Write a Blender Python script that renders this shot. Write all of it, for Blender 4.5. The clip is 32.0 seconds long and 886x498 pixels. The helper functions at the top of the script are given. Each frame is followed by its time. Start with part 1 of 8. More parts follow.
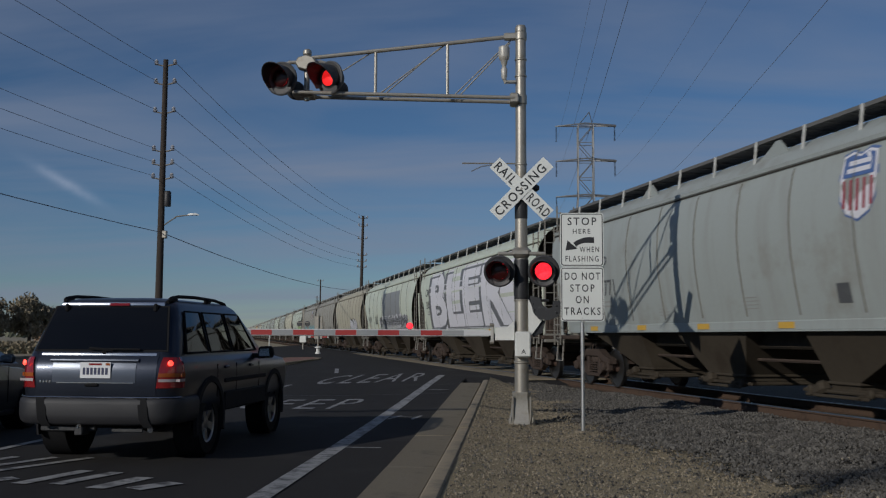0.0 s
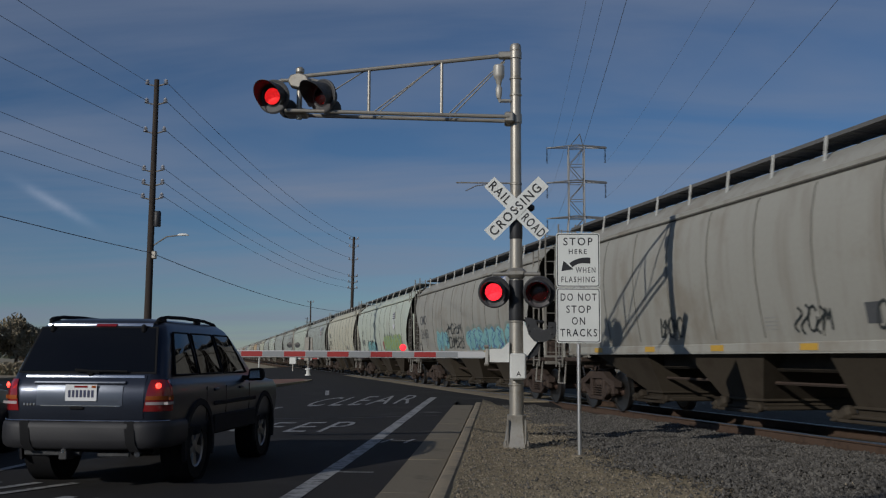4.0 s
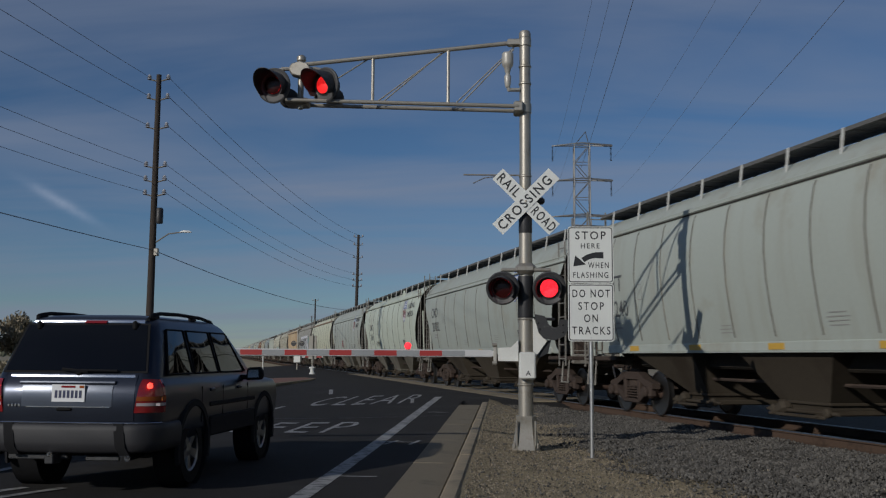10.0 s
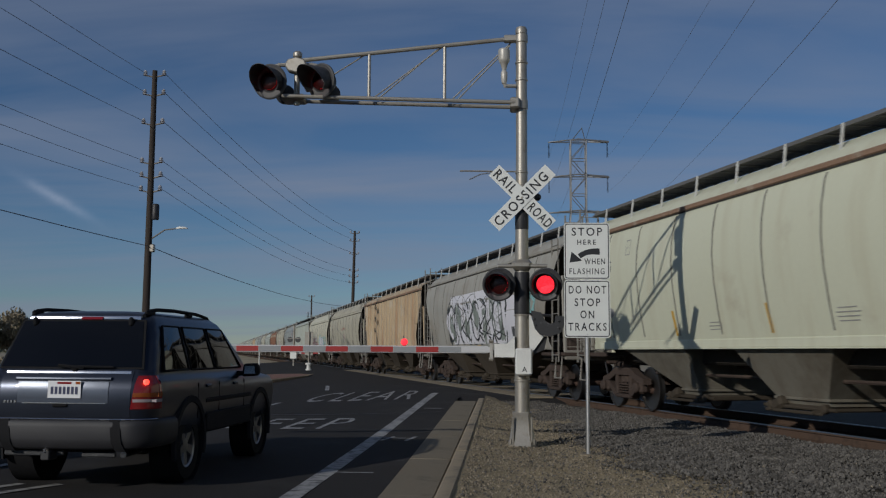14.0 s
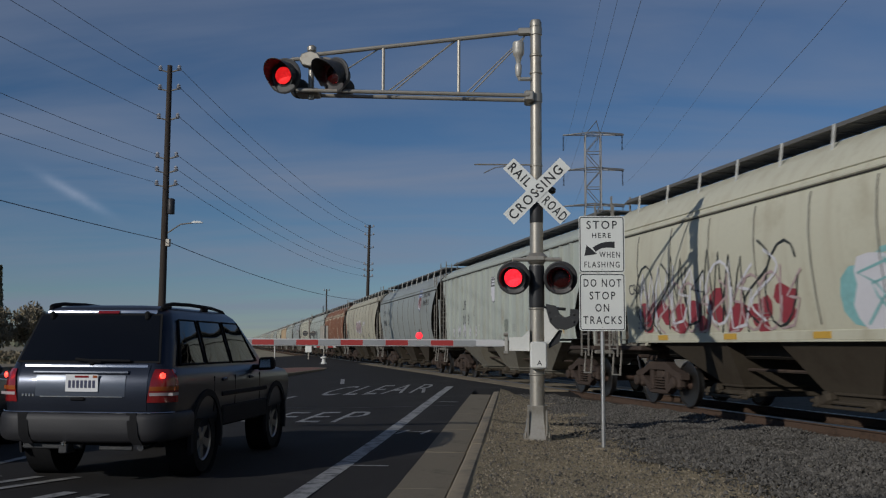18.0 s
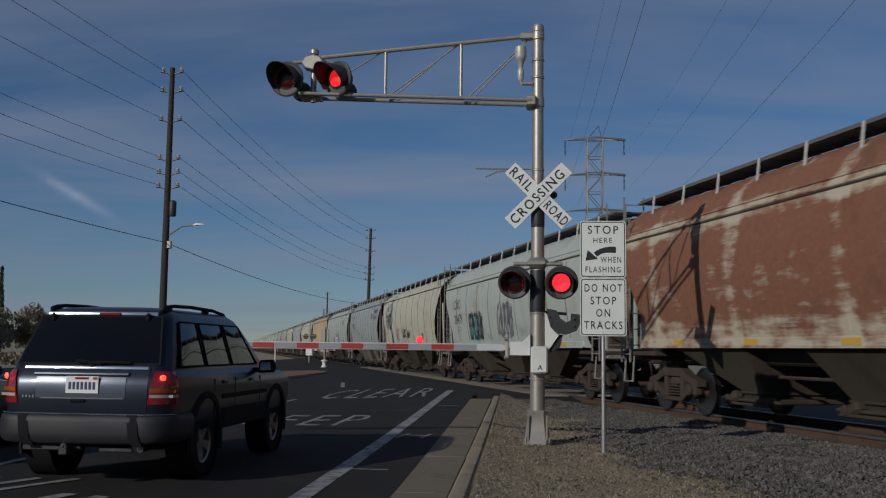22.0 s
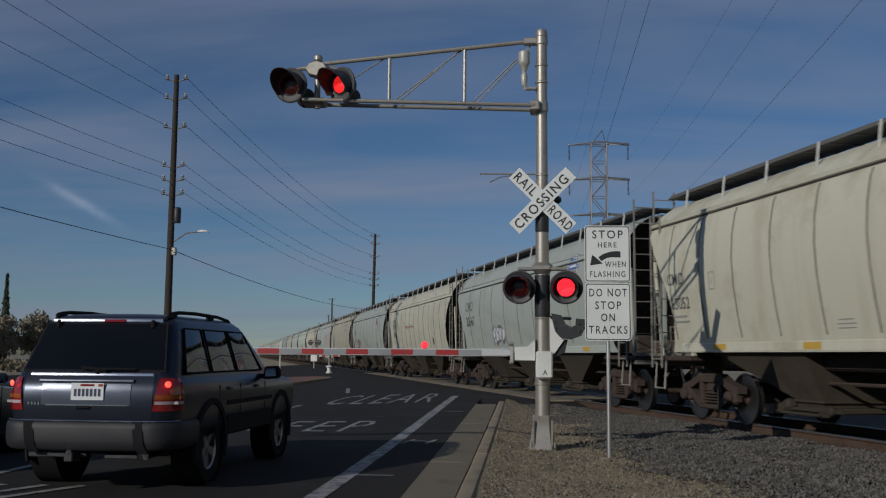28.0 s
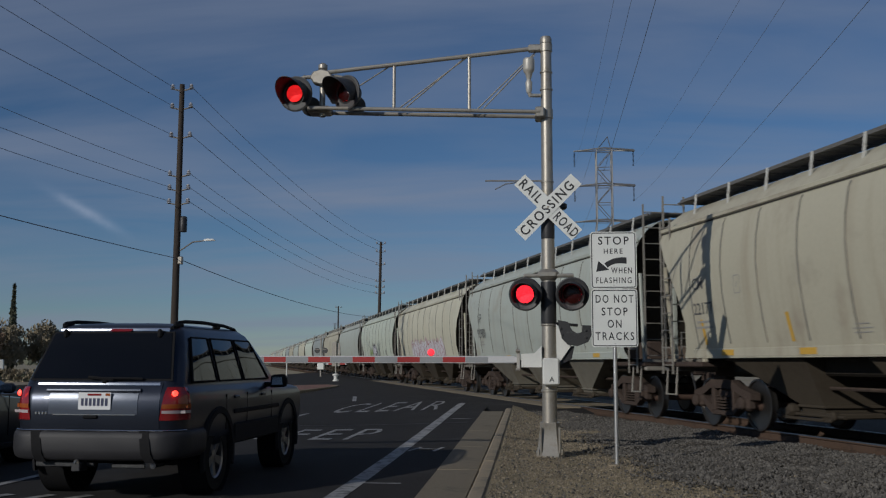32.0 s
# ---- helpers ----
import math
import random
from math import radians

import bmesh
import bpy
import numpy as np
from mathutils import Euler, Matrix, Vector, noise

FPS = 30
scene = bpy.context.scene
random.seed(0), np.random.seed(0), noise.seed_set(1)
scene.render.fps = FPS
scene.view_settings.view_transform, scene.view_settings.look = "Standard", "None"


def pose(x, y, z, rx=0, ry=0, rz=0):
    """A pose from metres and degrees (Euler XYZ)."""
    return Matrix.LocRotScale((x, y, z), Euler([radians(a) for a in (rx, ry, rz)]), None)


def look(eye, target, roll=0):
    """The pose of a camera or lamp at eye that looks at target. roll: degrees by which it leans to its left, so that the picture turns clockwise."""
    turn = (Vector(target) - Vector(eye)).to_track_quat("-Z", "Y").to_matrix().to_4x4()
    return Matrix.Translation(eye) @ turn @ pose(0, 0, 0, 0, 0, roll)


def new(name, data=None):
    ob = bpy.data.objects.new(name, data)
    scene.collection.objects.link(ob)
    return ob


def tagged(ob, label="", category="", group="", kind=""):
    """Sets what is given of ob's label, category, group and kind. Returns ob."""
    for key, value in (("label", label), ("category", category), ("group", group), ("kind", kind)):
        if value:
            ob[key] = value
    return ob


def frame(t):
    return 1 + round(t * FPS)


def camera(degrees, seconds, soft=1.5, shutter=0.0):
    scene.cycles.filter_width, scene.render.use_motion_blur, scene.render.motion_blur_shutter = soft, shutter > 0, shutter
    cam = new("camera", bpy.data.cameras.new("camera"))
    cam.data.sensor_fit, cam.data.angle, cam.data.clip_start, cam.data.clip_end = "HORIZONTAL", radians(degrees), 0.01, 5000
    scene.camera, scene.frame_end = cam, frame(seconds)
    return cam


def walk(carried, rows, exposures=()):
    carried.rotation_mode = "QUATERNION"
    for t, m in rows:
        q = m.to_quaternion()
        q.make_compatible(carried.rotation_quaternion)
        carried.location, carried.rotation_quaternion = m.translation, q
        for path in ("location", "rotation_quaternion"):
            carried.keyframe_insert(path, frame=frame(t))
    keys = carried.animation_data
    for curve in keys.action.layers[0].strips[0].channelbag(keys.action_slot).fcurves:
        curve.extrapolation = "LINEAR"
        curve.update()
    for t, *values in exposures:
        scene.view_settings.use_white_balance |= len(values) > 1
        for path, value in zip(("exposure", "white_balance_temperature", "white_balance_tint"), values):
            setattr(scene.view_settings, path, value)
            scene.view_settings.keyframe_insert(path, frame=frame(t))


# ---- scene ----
cam = camera(48.8, 32.0, soft=1.2, shutter=0.12)
PATH = [
    (0, (0.123, -0.746, 1.355), (-0.567, 9.191, 2.245), 0.25),
    (0.5, (0.120, -0.761, 1.355), (-0.630, 9.164, 2.317), 0.49),
    (1, (0.392, -3.474, 1.348), (-0.378, 6.463, 2.156), 0.52),
    (1.5, (0.397, -3.450, 1.348), (-0.223, 6.486, 2.294), 0.53),
    (2, (0.396, -3.463, 1.348), (-0.319, 6.442, 2.527), 0.42),
    (2.5, (0.390, -3.478, 1.348), (-0.396, 6.426, 2.483), 0.32),
    (4.5, (0.000, 0.000, 1.360), (-0.556, 9.923, 2.468), 0.31),
    (5, (0.000, 0.000, 1.360), (-0.627, 9.915, 2.498), 0.09),
    (5.5, (0.000, 0.000, 1.360), (-0.663, 9.912, 2.504), 0.28),
    (6, (0.000, 0.000, 1.360), (-0.658, 9.913, 2.502), 0.41),
    (6.5, (0.000, 0.000, 1.360), (-0.653, 9.914, 2.498), 0.31),
    (7, (0.000, 0.000, 1.360), (-0.641, 9.917, 2.474), 0.34),
    (7.5, (0.000, 0.000, 1.360), (-0.633, 9.920, 2.450), 0.43),
    (8, (0.000, 0.000, 1.360), (-0.636, 9.922, 2.436), 0.43),
    (8.5, (0.000, 0.000, 1.360), (-0.641, 9.921, 2.436), 0.35),
    (9, (0.000, 0.000, 1.360), (-0.641, 9.920, 2.449), 0.37),
    (9.5, (0.000, 0.000, 1.360), (-0.634, 9.920, 2.453), 0.37),
    (10, (0.000, 0.000, 1.360), (-0.641, 9.919, 2.454), 0.37),
    (10.5, (0.000, 0.000, 1.360), (-0.653, 9.919, 2.451), 0.34),
    (11, (0.000, 0.000, 1.360), (-0.661, 9.918, 2.453), 0.35),
    (11.5, (0.000, 0.000, 1.360), (-0.650, 9.919, 2.452), 0.44),
    (12, (0.000, 0.000, 1.360), (-0.640, 9.920, 2.447), 0.60),
    (12.5, (0.000, 0.000, 1.360), (-0.626, 9.921, 2.450), 0.75),
    (13, (0.000, 0.000, 1.360), (-0.621, 9.922, 2.439), 0.61),
    (13.5, (0.000, 0.000, 1.360), (-0.608, 9.924, 2.427), 0.35),
    (14, (0.000, 0.000, 1.360), (-0.604, 9.926, 2.416), 0.36),
    (14.5, (0.000, 0.000, 1.360), (-0.601, 9.928, 2.394), 0.25),
    (16.5, (0.000, 0.000, 1.360), (-0.610, 9.936, 2.312), 0.17),
    (17, (0.000, 0.000, 1.360), (-0.683, 9.929, 2.329), 0.05),
    (17.5, (0.000, 0.000, 1.360), (-0.716, 9.925, 2.349), 0.24),
    (18, (0.000, 0.000, 1.360), (-0.753, 9.922, 2.350), 0.30),
    (18.5, (0.000, 0.000, 1.360), (-0.778, 9.922, 2.335), 0.29),
    (19, (0.000, 0.000, 1.360), (-0.798, 9.921, 2.324), 0.33),
    (19.5, (0.000, 0.000, 1.360), (-0.813, 9.921, 2.319), 0.16),
    (20, (0.000, 0.000, 1.360), (-0.826, 9.919, 2.329), 0.24),
    (20.5, (0.000, 0.000, 1.360), (-0.798, 9.920, 2.341), 0.40),
    (21, (0.000, 0.000, 1.360), (-0.793, 9.918, 2.366), 0.58),
    (21.5, (0.000, 0.000, 1.360), (-0.778, 9.918, 2.378), 0.55),
    (22, (0.000, 0.000, 1.360), (-0.765, 9.917, 2.390), 0.68),
    (22.5, (0.000, 0.000, 1.360), (-0.760, 9.916, 2.407), 0.52),
    (23, (0.000, 0.000, 1.360), (-0.765, 9.913, 2.430), 0.48),
    (23.5, (0.000, 0.000, 1.360), (-0.777, 9.909, 2.456), 0.48),
    (24, (0.000, 0.000, 1.360), (-0.792, 9.907, 2.467), 0.49),
    (24.5, (0.000, 0.000, 1.360), (-0.808, 9.906, 2.464), 0.50),
    (25, (0.000, 0.000, 1.360), (-0.815, 9.906, 2.457), 0.32),
    (25.5, (0.000, 0.000, 1.360), (-0.818, 9.906, 2.452), 0.35),
    (27.5, (0.000, 0.000, 1.360), (-0.810, 9.908, 2.444), 0.44),
    (28, (0.000, 0.000, 1.360), (-0.810, 9.908, 2.444), 0.44),
    (28.5, (0.000, 0.000, 1.360), (-0.813, 9.909, 2.437), 0.32),
    (29, (0.000, 0.000, 1.360), (-0.811, 9.909, 2.436), 0.40),
    (29.5, (0.000, 0.000, 1.360), (-0.811, 9.910, 2.429), 0.35),
    (30, (0.000, 0.000, 1.360), (-0.817, 9.909, 2.433), 0.55),
    (30.5, (0.000, 0.000, 1.360), (-0.830, 9.907, 2.439), 0.36),
    (31, (0.000, 0.000, 1.360), (-0.844, 9.904, 2.458), 0.24),
    (31.5, (0.000, 0.000, 1.360), (-0.853, 9.899, 2.493), 0.24),
    (32, (0.000, 0.000, 1.360), (-0.869, 9.895, 2.518), 0.10),
]
walk(cam, [(t, look(e, g, r)) for t, e, g, r in PATH], exposures=((0.0, 0.0, 6120, 10), (32.0, 0.0, 6120, 10)))

# ---- world and sun ----
SUN_AZ, SUN_EL = 217.5, 22.0          # azimuth clockwise from +y, elevation
world = bpy.data.worlds.new("sky")
scene.world = world
world.use_nodes = True
wn, wl = world.node_tree.nodes, world.node_tree.links
wn.clear()
w_out = wn.new("ShaderNodeOutputWorld")
w_bg = wn.new("ShaderNodeBackground")
w_bg.inputs["Strength"].default_value = 0.045
sky = wn.new("ShaderNodeTexSky")
sky.sky_type, sky.sun_disc = "NISHITA", False
sky.sun_elevation, sky.sun_rotation = radians(SUN_EL), radians(SUN_AZ)
sky.altitude, sky.air_density, sky.dust_density, sky.ozone_density = 300, 1.0, 0.0, 6.0
# thin cirrus, stretched along one direction of the sky dome
w_tc = wn.new("ShaderNodeTexCoord")
w_sep = wn.new("ShaderNodeSeparateXYZ")
w_add = wn.new("ShaderNodeMath"); w_add.operation = "ADD"; w_add.inputs[1].default_value = 0.12
w_dx = wn.new("ShaderNodeMath"); w_dx.operation = "DIVIDE"
w_dy = wn.new("ShaderNodeMath"); w_dy.operation = "DIVIDE"
w_com = wn.new("ShaderNodeCombineXYZ")
w_map = wn.new("ShaderNodeMapping")
w_map.inputs["Rotation"].default_value = (0, 0, radians(52))
w_map.inputs["Scale"].default_value = (0.5, 1.45, 1.0)
w_noise = wn.new("ShaderNodeTexNoise")
w_noise.inputs["Scale"].default_value = 1.15
w_noise.inputs["Detail"].default_value = 7.0
w_noise.inputs["Roughness"].default_value = 0.5
w_noise.inputs["Distortion"].default_value = 0.5
w_ramp = wn.new("ShaderNodeMapRange")
w_ramp.inputs["From Min"].default_value, w_ramp.inputs["From Max"].default_value = 0.38, 0.74
w_ramp.inputs["To Min"].default_value, w_ramp.inputs["To Max"].default_value = 0.02, 0.72
w_mix = wn.new("ShaderNodeMix"); w_mix.data_type = "RGBA"
w_mix.inputs[7].default_value = (4.2, 4.8, 6.2, 1)
for a, b in ((w_tc.outputs["Generated"], w_sep.inputs[0]), (w_sep.outputs[2], w_add.inputs[0]),
             (w_sep.outputs[0], w_dx.inputs[0]), (w_add.outputs[0], w_dx.inputs[1]),
             (w_sep.outputs[1], w_dy.inputs[0]), (w_add.outputs[0], w_dy.inputs[1]),
             (w_dx.outputs[0], w_com.inputs[0]), (w_dy.outputs[0], w_com.inputs[1]),
             (w_com.outputs[0], w_map.inputs[0]), (w_map.outputs[0], w_noise.inputs["Vector"]),
             (w_noise.outputs[0], w_ramp.inputs["Value"]), (w_ramp.outputs[0], w_mix.inputs[0]),
             (sky.outputs[0], w_mix.inputs[6]), (w_mix.outputs[2], w_bg.inputs["Color"]), (w_bg.outputs[0], w_out.inputs[0])):
    wl.new(a, b)
# a small slanting wisp of cirrus over the far side of the road
wisp = [Vector(q).normalized() for q in ((-0.4957, 0.9498, 0.1790), (-0.4092, 0.9623, 0.1286))]
w_mid = (wisp[0] + wisp[1]).normalized()
w_u = (wisp[1] - wisp[0]).normalized()
w_v = w_mid.cross(w_u).normalized()
w_sum = None
for axis, centre, width in ((w_u, w_mid.dot(w_u), 0.030), (w_v, 0.0, 0.0046)):
    w_dot = wn.new("ShaderNodeVectorMath"); w_dot.operation = "DOT_PRODUCT"
    w_dot.inputs[1].default_value = axis
    w_nrm = wn.new("ShaderNodeVectorMath"); w_nrm.operation = "NORMALIZE"
    wl.new(w_tc.outputs["Generated"], w_nrm.inputs[0]); wl.new(w_nrm.outputs[0], w_dot.inputs[0])
    w_off = wn.new("ShaderNodeMath"); w_off.operation = "SUBTRACT"; w_off.inputs[1].default_value = centre
    w_wid = wn.new("ShaderNodeMath"); w_wid.operation = "DIVIDE"; w_wid.inputs[1].default_value = width
    w_sq = wn.new("ShaderNodeMath"); w_sq.operation = "POWER"; w_sq.inputs[1].default_value = 2.0
    w_abs = wn.new("ShaderNodeMath"); w_abs.operation = "ABSOLUTE"
    wl.new(w_dot.outputs["Value"], w_off.inputs[0]); wl.new(w_off.outputs[0], w_wid.inputs[0])
    wl.new(w_wid.outputs[0], w_abs.inputs[0]); wl.new(w_abs.outputs[0], w_sq.inputs[0])
    if w_sum is None:
        w_sum = w_sq
    else:
        w_tot = wn.new("ShaderNodeMath"); w_tot.operation = "ADD"
        wl.new(w_sum.outputs[0], w_tot.inputs[0]); wl.new(w_sq.outputs[0], w_tot.inputs[1])
        w_sum = w_tot
w_exp = wn.new("ShaderNodeMath"); w_exp.operation = "POWER"; w_exp.inputs[0].default_value = 0.37
wl.new(w_sum.outputs[0], w_exp.inputs[1])
w_fray = wn.new("ShaderNodeTexNoise"); w_fray.inputs["Scale"].default_value, w_fray.inputs["Detail"].default_value = 60.0, 5.0
wl.new(w_tc.outputs["Generated"], w_fray.inputs["Vector"])
w_mul = wn.new("ShaderNodeMath"); w_mul.operation = "MULTIPLY"
wl.new(w_exp.outputs[0], w_mul.inputs[0]); wl.new(w_fray.outputs[0], w_mul.inputs[1])
w_half = wn.new("ShaderNodeMath"); w_half.operation = "MULTIPLY"; w_half.inputs[1].default_value = 0.85
wl.new(w_mul.outputs[0], w_half.inputs[0])
w_mix2 = wn.new("ShaderNodeMix"); w_mix2.data_type = "RGBA"
w_mix2.inputs[7].default_value = (7.0, 8.0, 10.0, 1)
wl.new(w_half.outputs[0], w_mix2.inputs[0]); wl.new(w_mix.outputs[2], w_mix2.inputs[6]); wl.new(w_mix2.outputs[2], w_bg.inputs["Color"])
sun_data = bpy.data.lights.new("sun", "SUN")
sun_data.energy, sun_data.angle, sun_data.color = 2.3, radians(0.55), (1.0, 0.93, 0.82)
sun = new("sun", sun_data)
sa, se = radians(SUN_AZ), radians(SUN_EL)
sun.matrix_world = look((0, 0, 40), (-math.sin(sa) * math.cos(se) * 10, -math.cos(sa) * math.cos(se) * 10, 40 - math.sin(se) * 10))


# ---- materials ----
def material(name, base, rough=0.6, metal=0.0, spots=None, spot_amount=0.5, fine=40.0, coarse=3.0, vary=0.25, bump=0.15,
             coat=0.0, stretch=(1, 1, 1), random=0.0, streaks=None, streak_amount=0.0, island=0.0):
    """Principled paint with fine grain, coarse stains of a second colour, upright streaks and relief."""
    m = bpy.data.materials.new(name)
    m.use_nodes = True
    n, l = m.node_tree.nodes, m.node_tree.links
    p = n["Principled BSDF"]
    p.inputs["Roughness"].default_value, p.inputs["Metallic"].default_value = rough, metal
    p.inputs["Coat Weight"].default_value = coat
    if rough >= 0.8:
        p.inputs["Specular IOR Level"].default_value = 0.15
    tc = n.new("ShaderNodeTexCoord")
    mp = n.new("ShaderNodeMapping")
    mp.inputs["Scale"].default_value = stretch
    l.new(tc.outputs["Object"], mp.inputs[0])
    a, b = n.new("ShaderNodeTexNoise"), n.new("ShaderNodeTexNoise")
    a.inputs["Scale"].default_value, b.inputs["Scale"].default_value = fine, coarse
    a.inputs["Detail"].default_value, b.inputs["Detail"].default_value = 4, 6
    b.inputs["Roughness"].default_value = 0.65
    for q in (a, b):
        l.new(mp.outputs[0], q.inputs["Vector"])
    info = n.new("ShaderNodeObjectInfo")
    if random:
        off = n.new("ShaderNodeVectorMath"); off.operation = "MULTIPLY_ADD"
        com = n.new("ShaderNodeCombineXYZ")
        for i in range(3):
            l.new(info.outputs["Random"], com.inputs[i])
        off.inputs[1].default_value = (37, 53, 71)
        l.new(com.outputs[0], off.inputs[0]); l.new(mp.outputs[0], off.inputs[2])
        l.new(off.outputs[0], b.inputs["Vector"])
    col = n.new("ShaderNodeMix"); col.data_type = "RGBA"
    col.inputs[6].default_value = (*[c * (1 - vary) for c in base], 1)
    col.inputs[7].default_value = (*[min(1, c * (1 + vary)) for c in base], 1)
    l.new(a.outputs[0], col.inputs[0])
    last = col.outputs[2]
    if spots:
        rg = n.new("ShaderNodeMapRange")
        rg.inputs["From Min"].default_value, rg.inputs["From Max"].default_value = 0.72 - 0.35 * spot_amount, 0.85 - 0.3 * spot_amount
        l.new(b.outputs[0], rg.inputs["Value"])
        mx = n.new("ShaderNodeMix"); mx.data_type = "RGBA"
        mx.inputs[7].default_value = (*spots, 1)
        l.new(rg.outputs[0], mx.inputs[0]); l.new(last, mx.inputs[6])
        last = mx.outputs[2]
    if streaks:
        sp = n.new("ShaderNodeMapping"); sp.inputs["Scale"].default_value = (1.6, 1.6, 0.09)
        l.new(tc.outputs["Object"], sp.inputs[0])
        st = n.new("ShaderNodeTexNoise"); st.inputs["Scale"].default_value, st.inputs["Detail"].default_value = 2.2, 6
        l.new(sp.outputs[0], st.inputs["Vector"])
        rs = n.new("ShaderNodeMapRange")
        rs.inputs["From Min"].default_value, rs.inputs["From Max"].default_value, rs.inputs["To Max"].default_value = 0.48, 0.75, streak_amount
        l.new(st.outputs[0], rs.inputs["Value"])
        ms = n.new("ShaderNodeMix"); ms.data_type = "RGBA"
        ms.inputs[7].default_value = (*streaks, 1)
        l.new(rs.outputs[0], ms.inputs[0]); l.new(last, ms.inputs[6])
        last = ms.outputs[2]
    if random:
        hv = n.new("ShaderNodeHueSaturation")
        rr = n.new("ShaderNodeMapRange")
        rr.inputs["To Min"].default_value, rr.inputs["To Max"].default_value = 1 - random, 1 + random
        l.new(info.outputs["Random"], rr.inputs["Value"]); l.new(rr.outputs[0], hv.inputs["Value"]); l.new(last, hv.inputs["Color"])
        last = hv.outputs[0]
    if island:
        geo = n.new("ShaderNodeNewGeometry")
        hi = n.new("ShaderNodeHueSaturation")
        ri = n.new("ShaderNodeMapRange")
        ri.inputs["To Min"].default_value, ri.inputs["To Max"].default_value = 1 - island, 1 + island
        l.new(geo.outputs["Random Per Island"], ri.inputs["Value"]); l.new(ri.outputs[0], hi.inputs["Value"]); l.new(last, hi.inputs["Color"])
        last = hi.outputs[0]
    l.new(last, p.inputs["Base Color"])
    if bump:
        bp = n.new("ShaderNodeBump")
        bp.inputs["Strength"].default_value, bp.inputs["Distance"].default_value = bump, 0.02
        l.new(a.outputs[0], bp.inputs["Height"]); l.new(bp.outputs[0], p.inputs["Normal"])
    return m


def peeling_rust(name):
    """Rusted steel with remains of cream paint: ragged level bands, along the sill and eave and beside the seams."""
    m = material(name, (0.225, 0.105, 0.064), 0.8, spots=(0.16, 0.08, 0.052), spot_amount=0.5, fine=14, coarse=0.9, vary=0.22, bump=0.12)
    n, l = m.node_tree.nodes, m.node_tree.links
    p = n["Principled BSDF"]
    rust = p.inputs["Base Color"].links[0].from_socket
    tc, sep = n.new("ShaderNodeTexCoord"), n.new("ShaderNodeSeparateXYZ")
    l.new(tc.outputs["Object"], sep.inputs[0])

    def calc(op, a, b, clamp=False):
        q = n.new("ShaderNodeMath"); q.operation = op; q.use_clamp = clamp
        for i, v in enumerate((a, b)):
            if isinstance(v, float):
                q.inputs[i].default_value = v
            else:
                l.new(v, q.inputs[i])
        return q.outputs[0]

    def ramp(v, lo, hi, gain):
        q = n.new("ShaderNodeMapRange"); q.interpolation_type = "SMOOTHSTEP"
        for key, w in (("From Min", lo), ("From Max", hi), ("To Min", gain), ("To Max", 0.0)):
            q.inputs[key].default_value = w
        l.new(v, q.inputs["Value"])
        return q.outputs[0]

    def cloud(scale, stretch):
        mp, q = n.new("ShaderNodeMapping"), n.new("ShaderNodeTexNoise")
        mp.inputs["Scale"].default_value = stretch
        q.inputs["Scale"].default_value, q.inputs["Detail"].default_value, q.inputs["Roughness"].default_value = scale, 8, 0.68
        l.new(tc.outputs["Object"], mp.inputs[0]); l.new(mp.outputs[0], q.inputs["Vector"])
        return q.outputs[0]

    level = cloud(1.0, (0.9, 0.9, 6.0))
    ragged = cloud(1.5, (1, 1, 1))
    sill = ramp(sep.outputs[2], 1.35, 2.0, 0.15)
    eave = ramp(calc("ABSOLUTE", calc("SUBTRACT", sep.outputs[2], 3.52), 0.0), 0.06, 0.3, 0.15)
    shifted = calc("ADD", sep.outputs[0], calc("MULTIPLY", calc("SUBTRACT", ragged, 0.5), 0.5))
    seam = ramp(calc("PINGPONG", shifted, 1.55), 0.02, 0.34, 0.13)
    total = calc("ADD", calc("ADD", sill, eave), calc("ADD", seam, calc("MULTIPLY", calc("ADD", level, ragged), 0.5)))
    mask = n.new("ShaderNodeMapRange")
    mask.inputs["From Min"].default_value, mask.inputs["From Max"].default_value, mask.inputs["To Max"].default_value = 0.565, 0.70, 0.88
    l.new(total, mask.inputs["Value"])
    mx = n.new("ShaderNodeMix"); mx.data_type = "RGBA"
    mx.inputs[7].default_value = (0.50, 0.45, 0.34, 1)
    l.new(mask.outputs[0], mx.inputs[0]); l.new(rust, mx.inputs[6]); l.new(mx.outputs[2], p.inputs["Base Color"])
    return m


def glow(name, color, strength):
    m = bpy.data.materials.new(name)
    m.use_nodes = True
    p = m.node_tree.nodes["Principled BSDF"]
    p.inputs["Base Color"].default_value = (*color, 1)
    p.inputs["Emission Color"].default_value = (*color, 1)
    p.inputs["Emission Strength"].default_value = strength
    n, l = m.node_tree.nodes, m.node_tree.links
    tc, cell, rg = n.new("ShaderNodeTexCoord"), n.new("ShaderNodeTexVoronoi"), n.new("ShaderNodeMapRange")
    cell.inputs["Scale"].default_value = 38.0
    rg.inputs["From Max"].default_value = 0.75
    rg.inputs["To Min"].default_value, rg.inputs["To Max"].default_value = strength * 1.3, strength * 0.55
    l.new(tc.outputs["Object"], cell.inputs["Vector"]); l.new(cell.outputs["Distance"], rg.inputs["Value"]); l.new(rg.outputs[0], p.inputs["Emission Strength"])
    return m


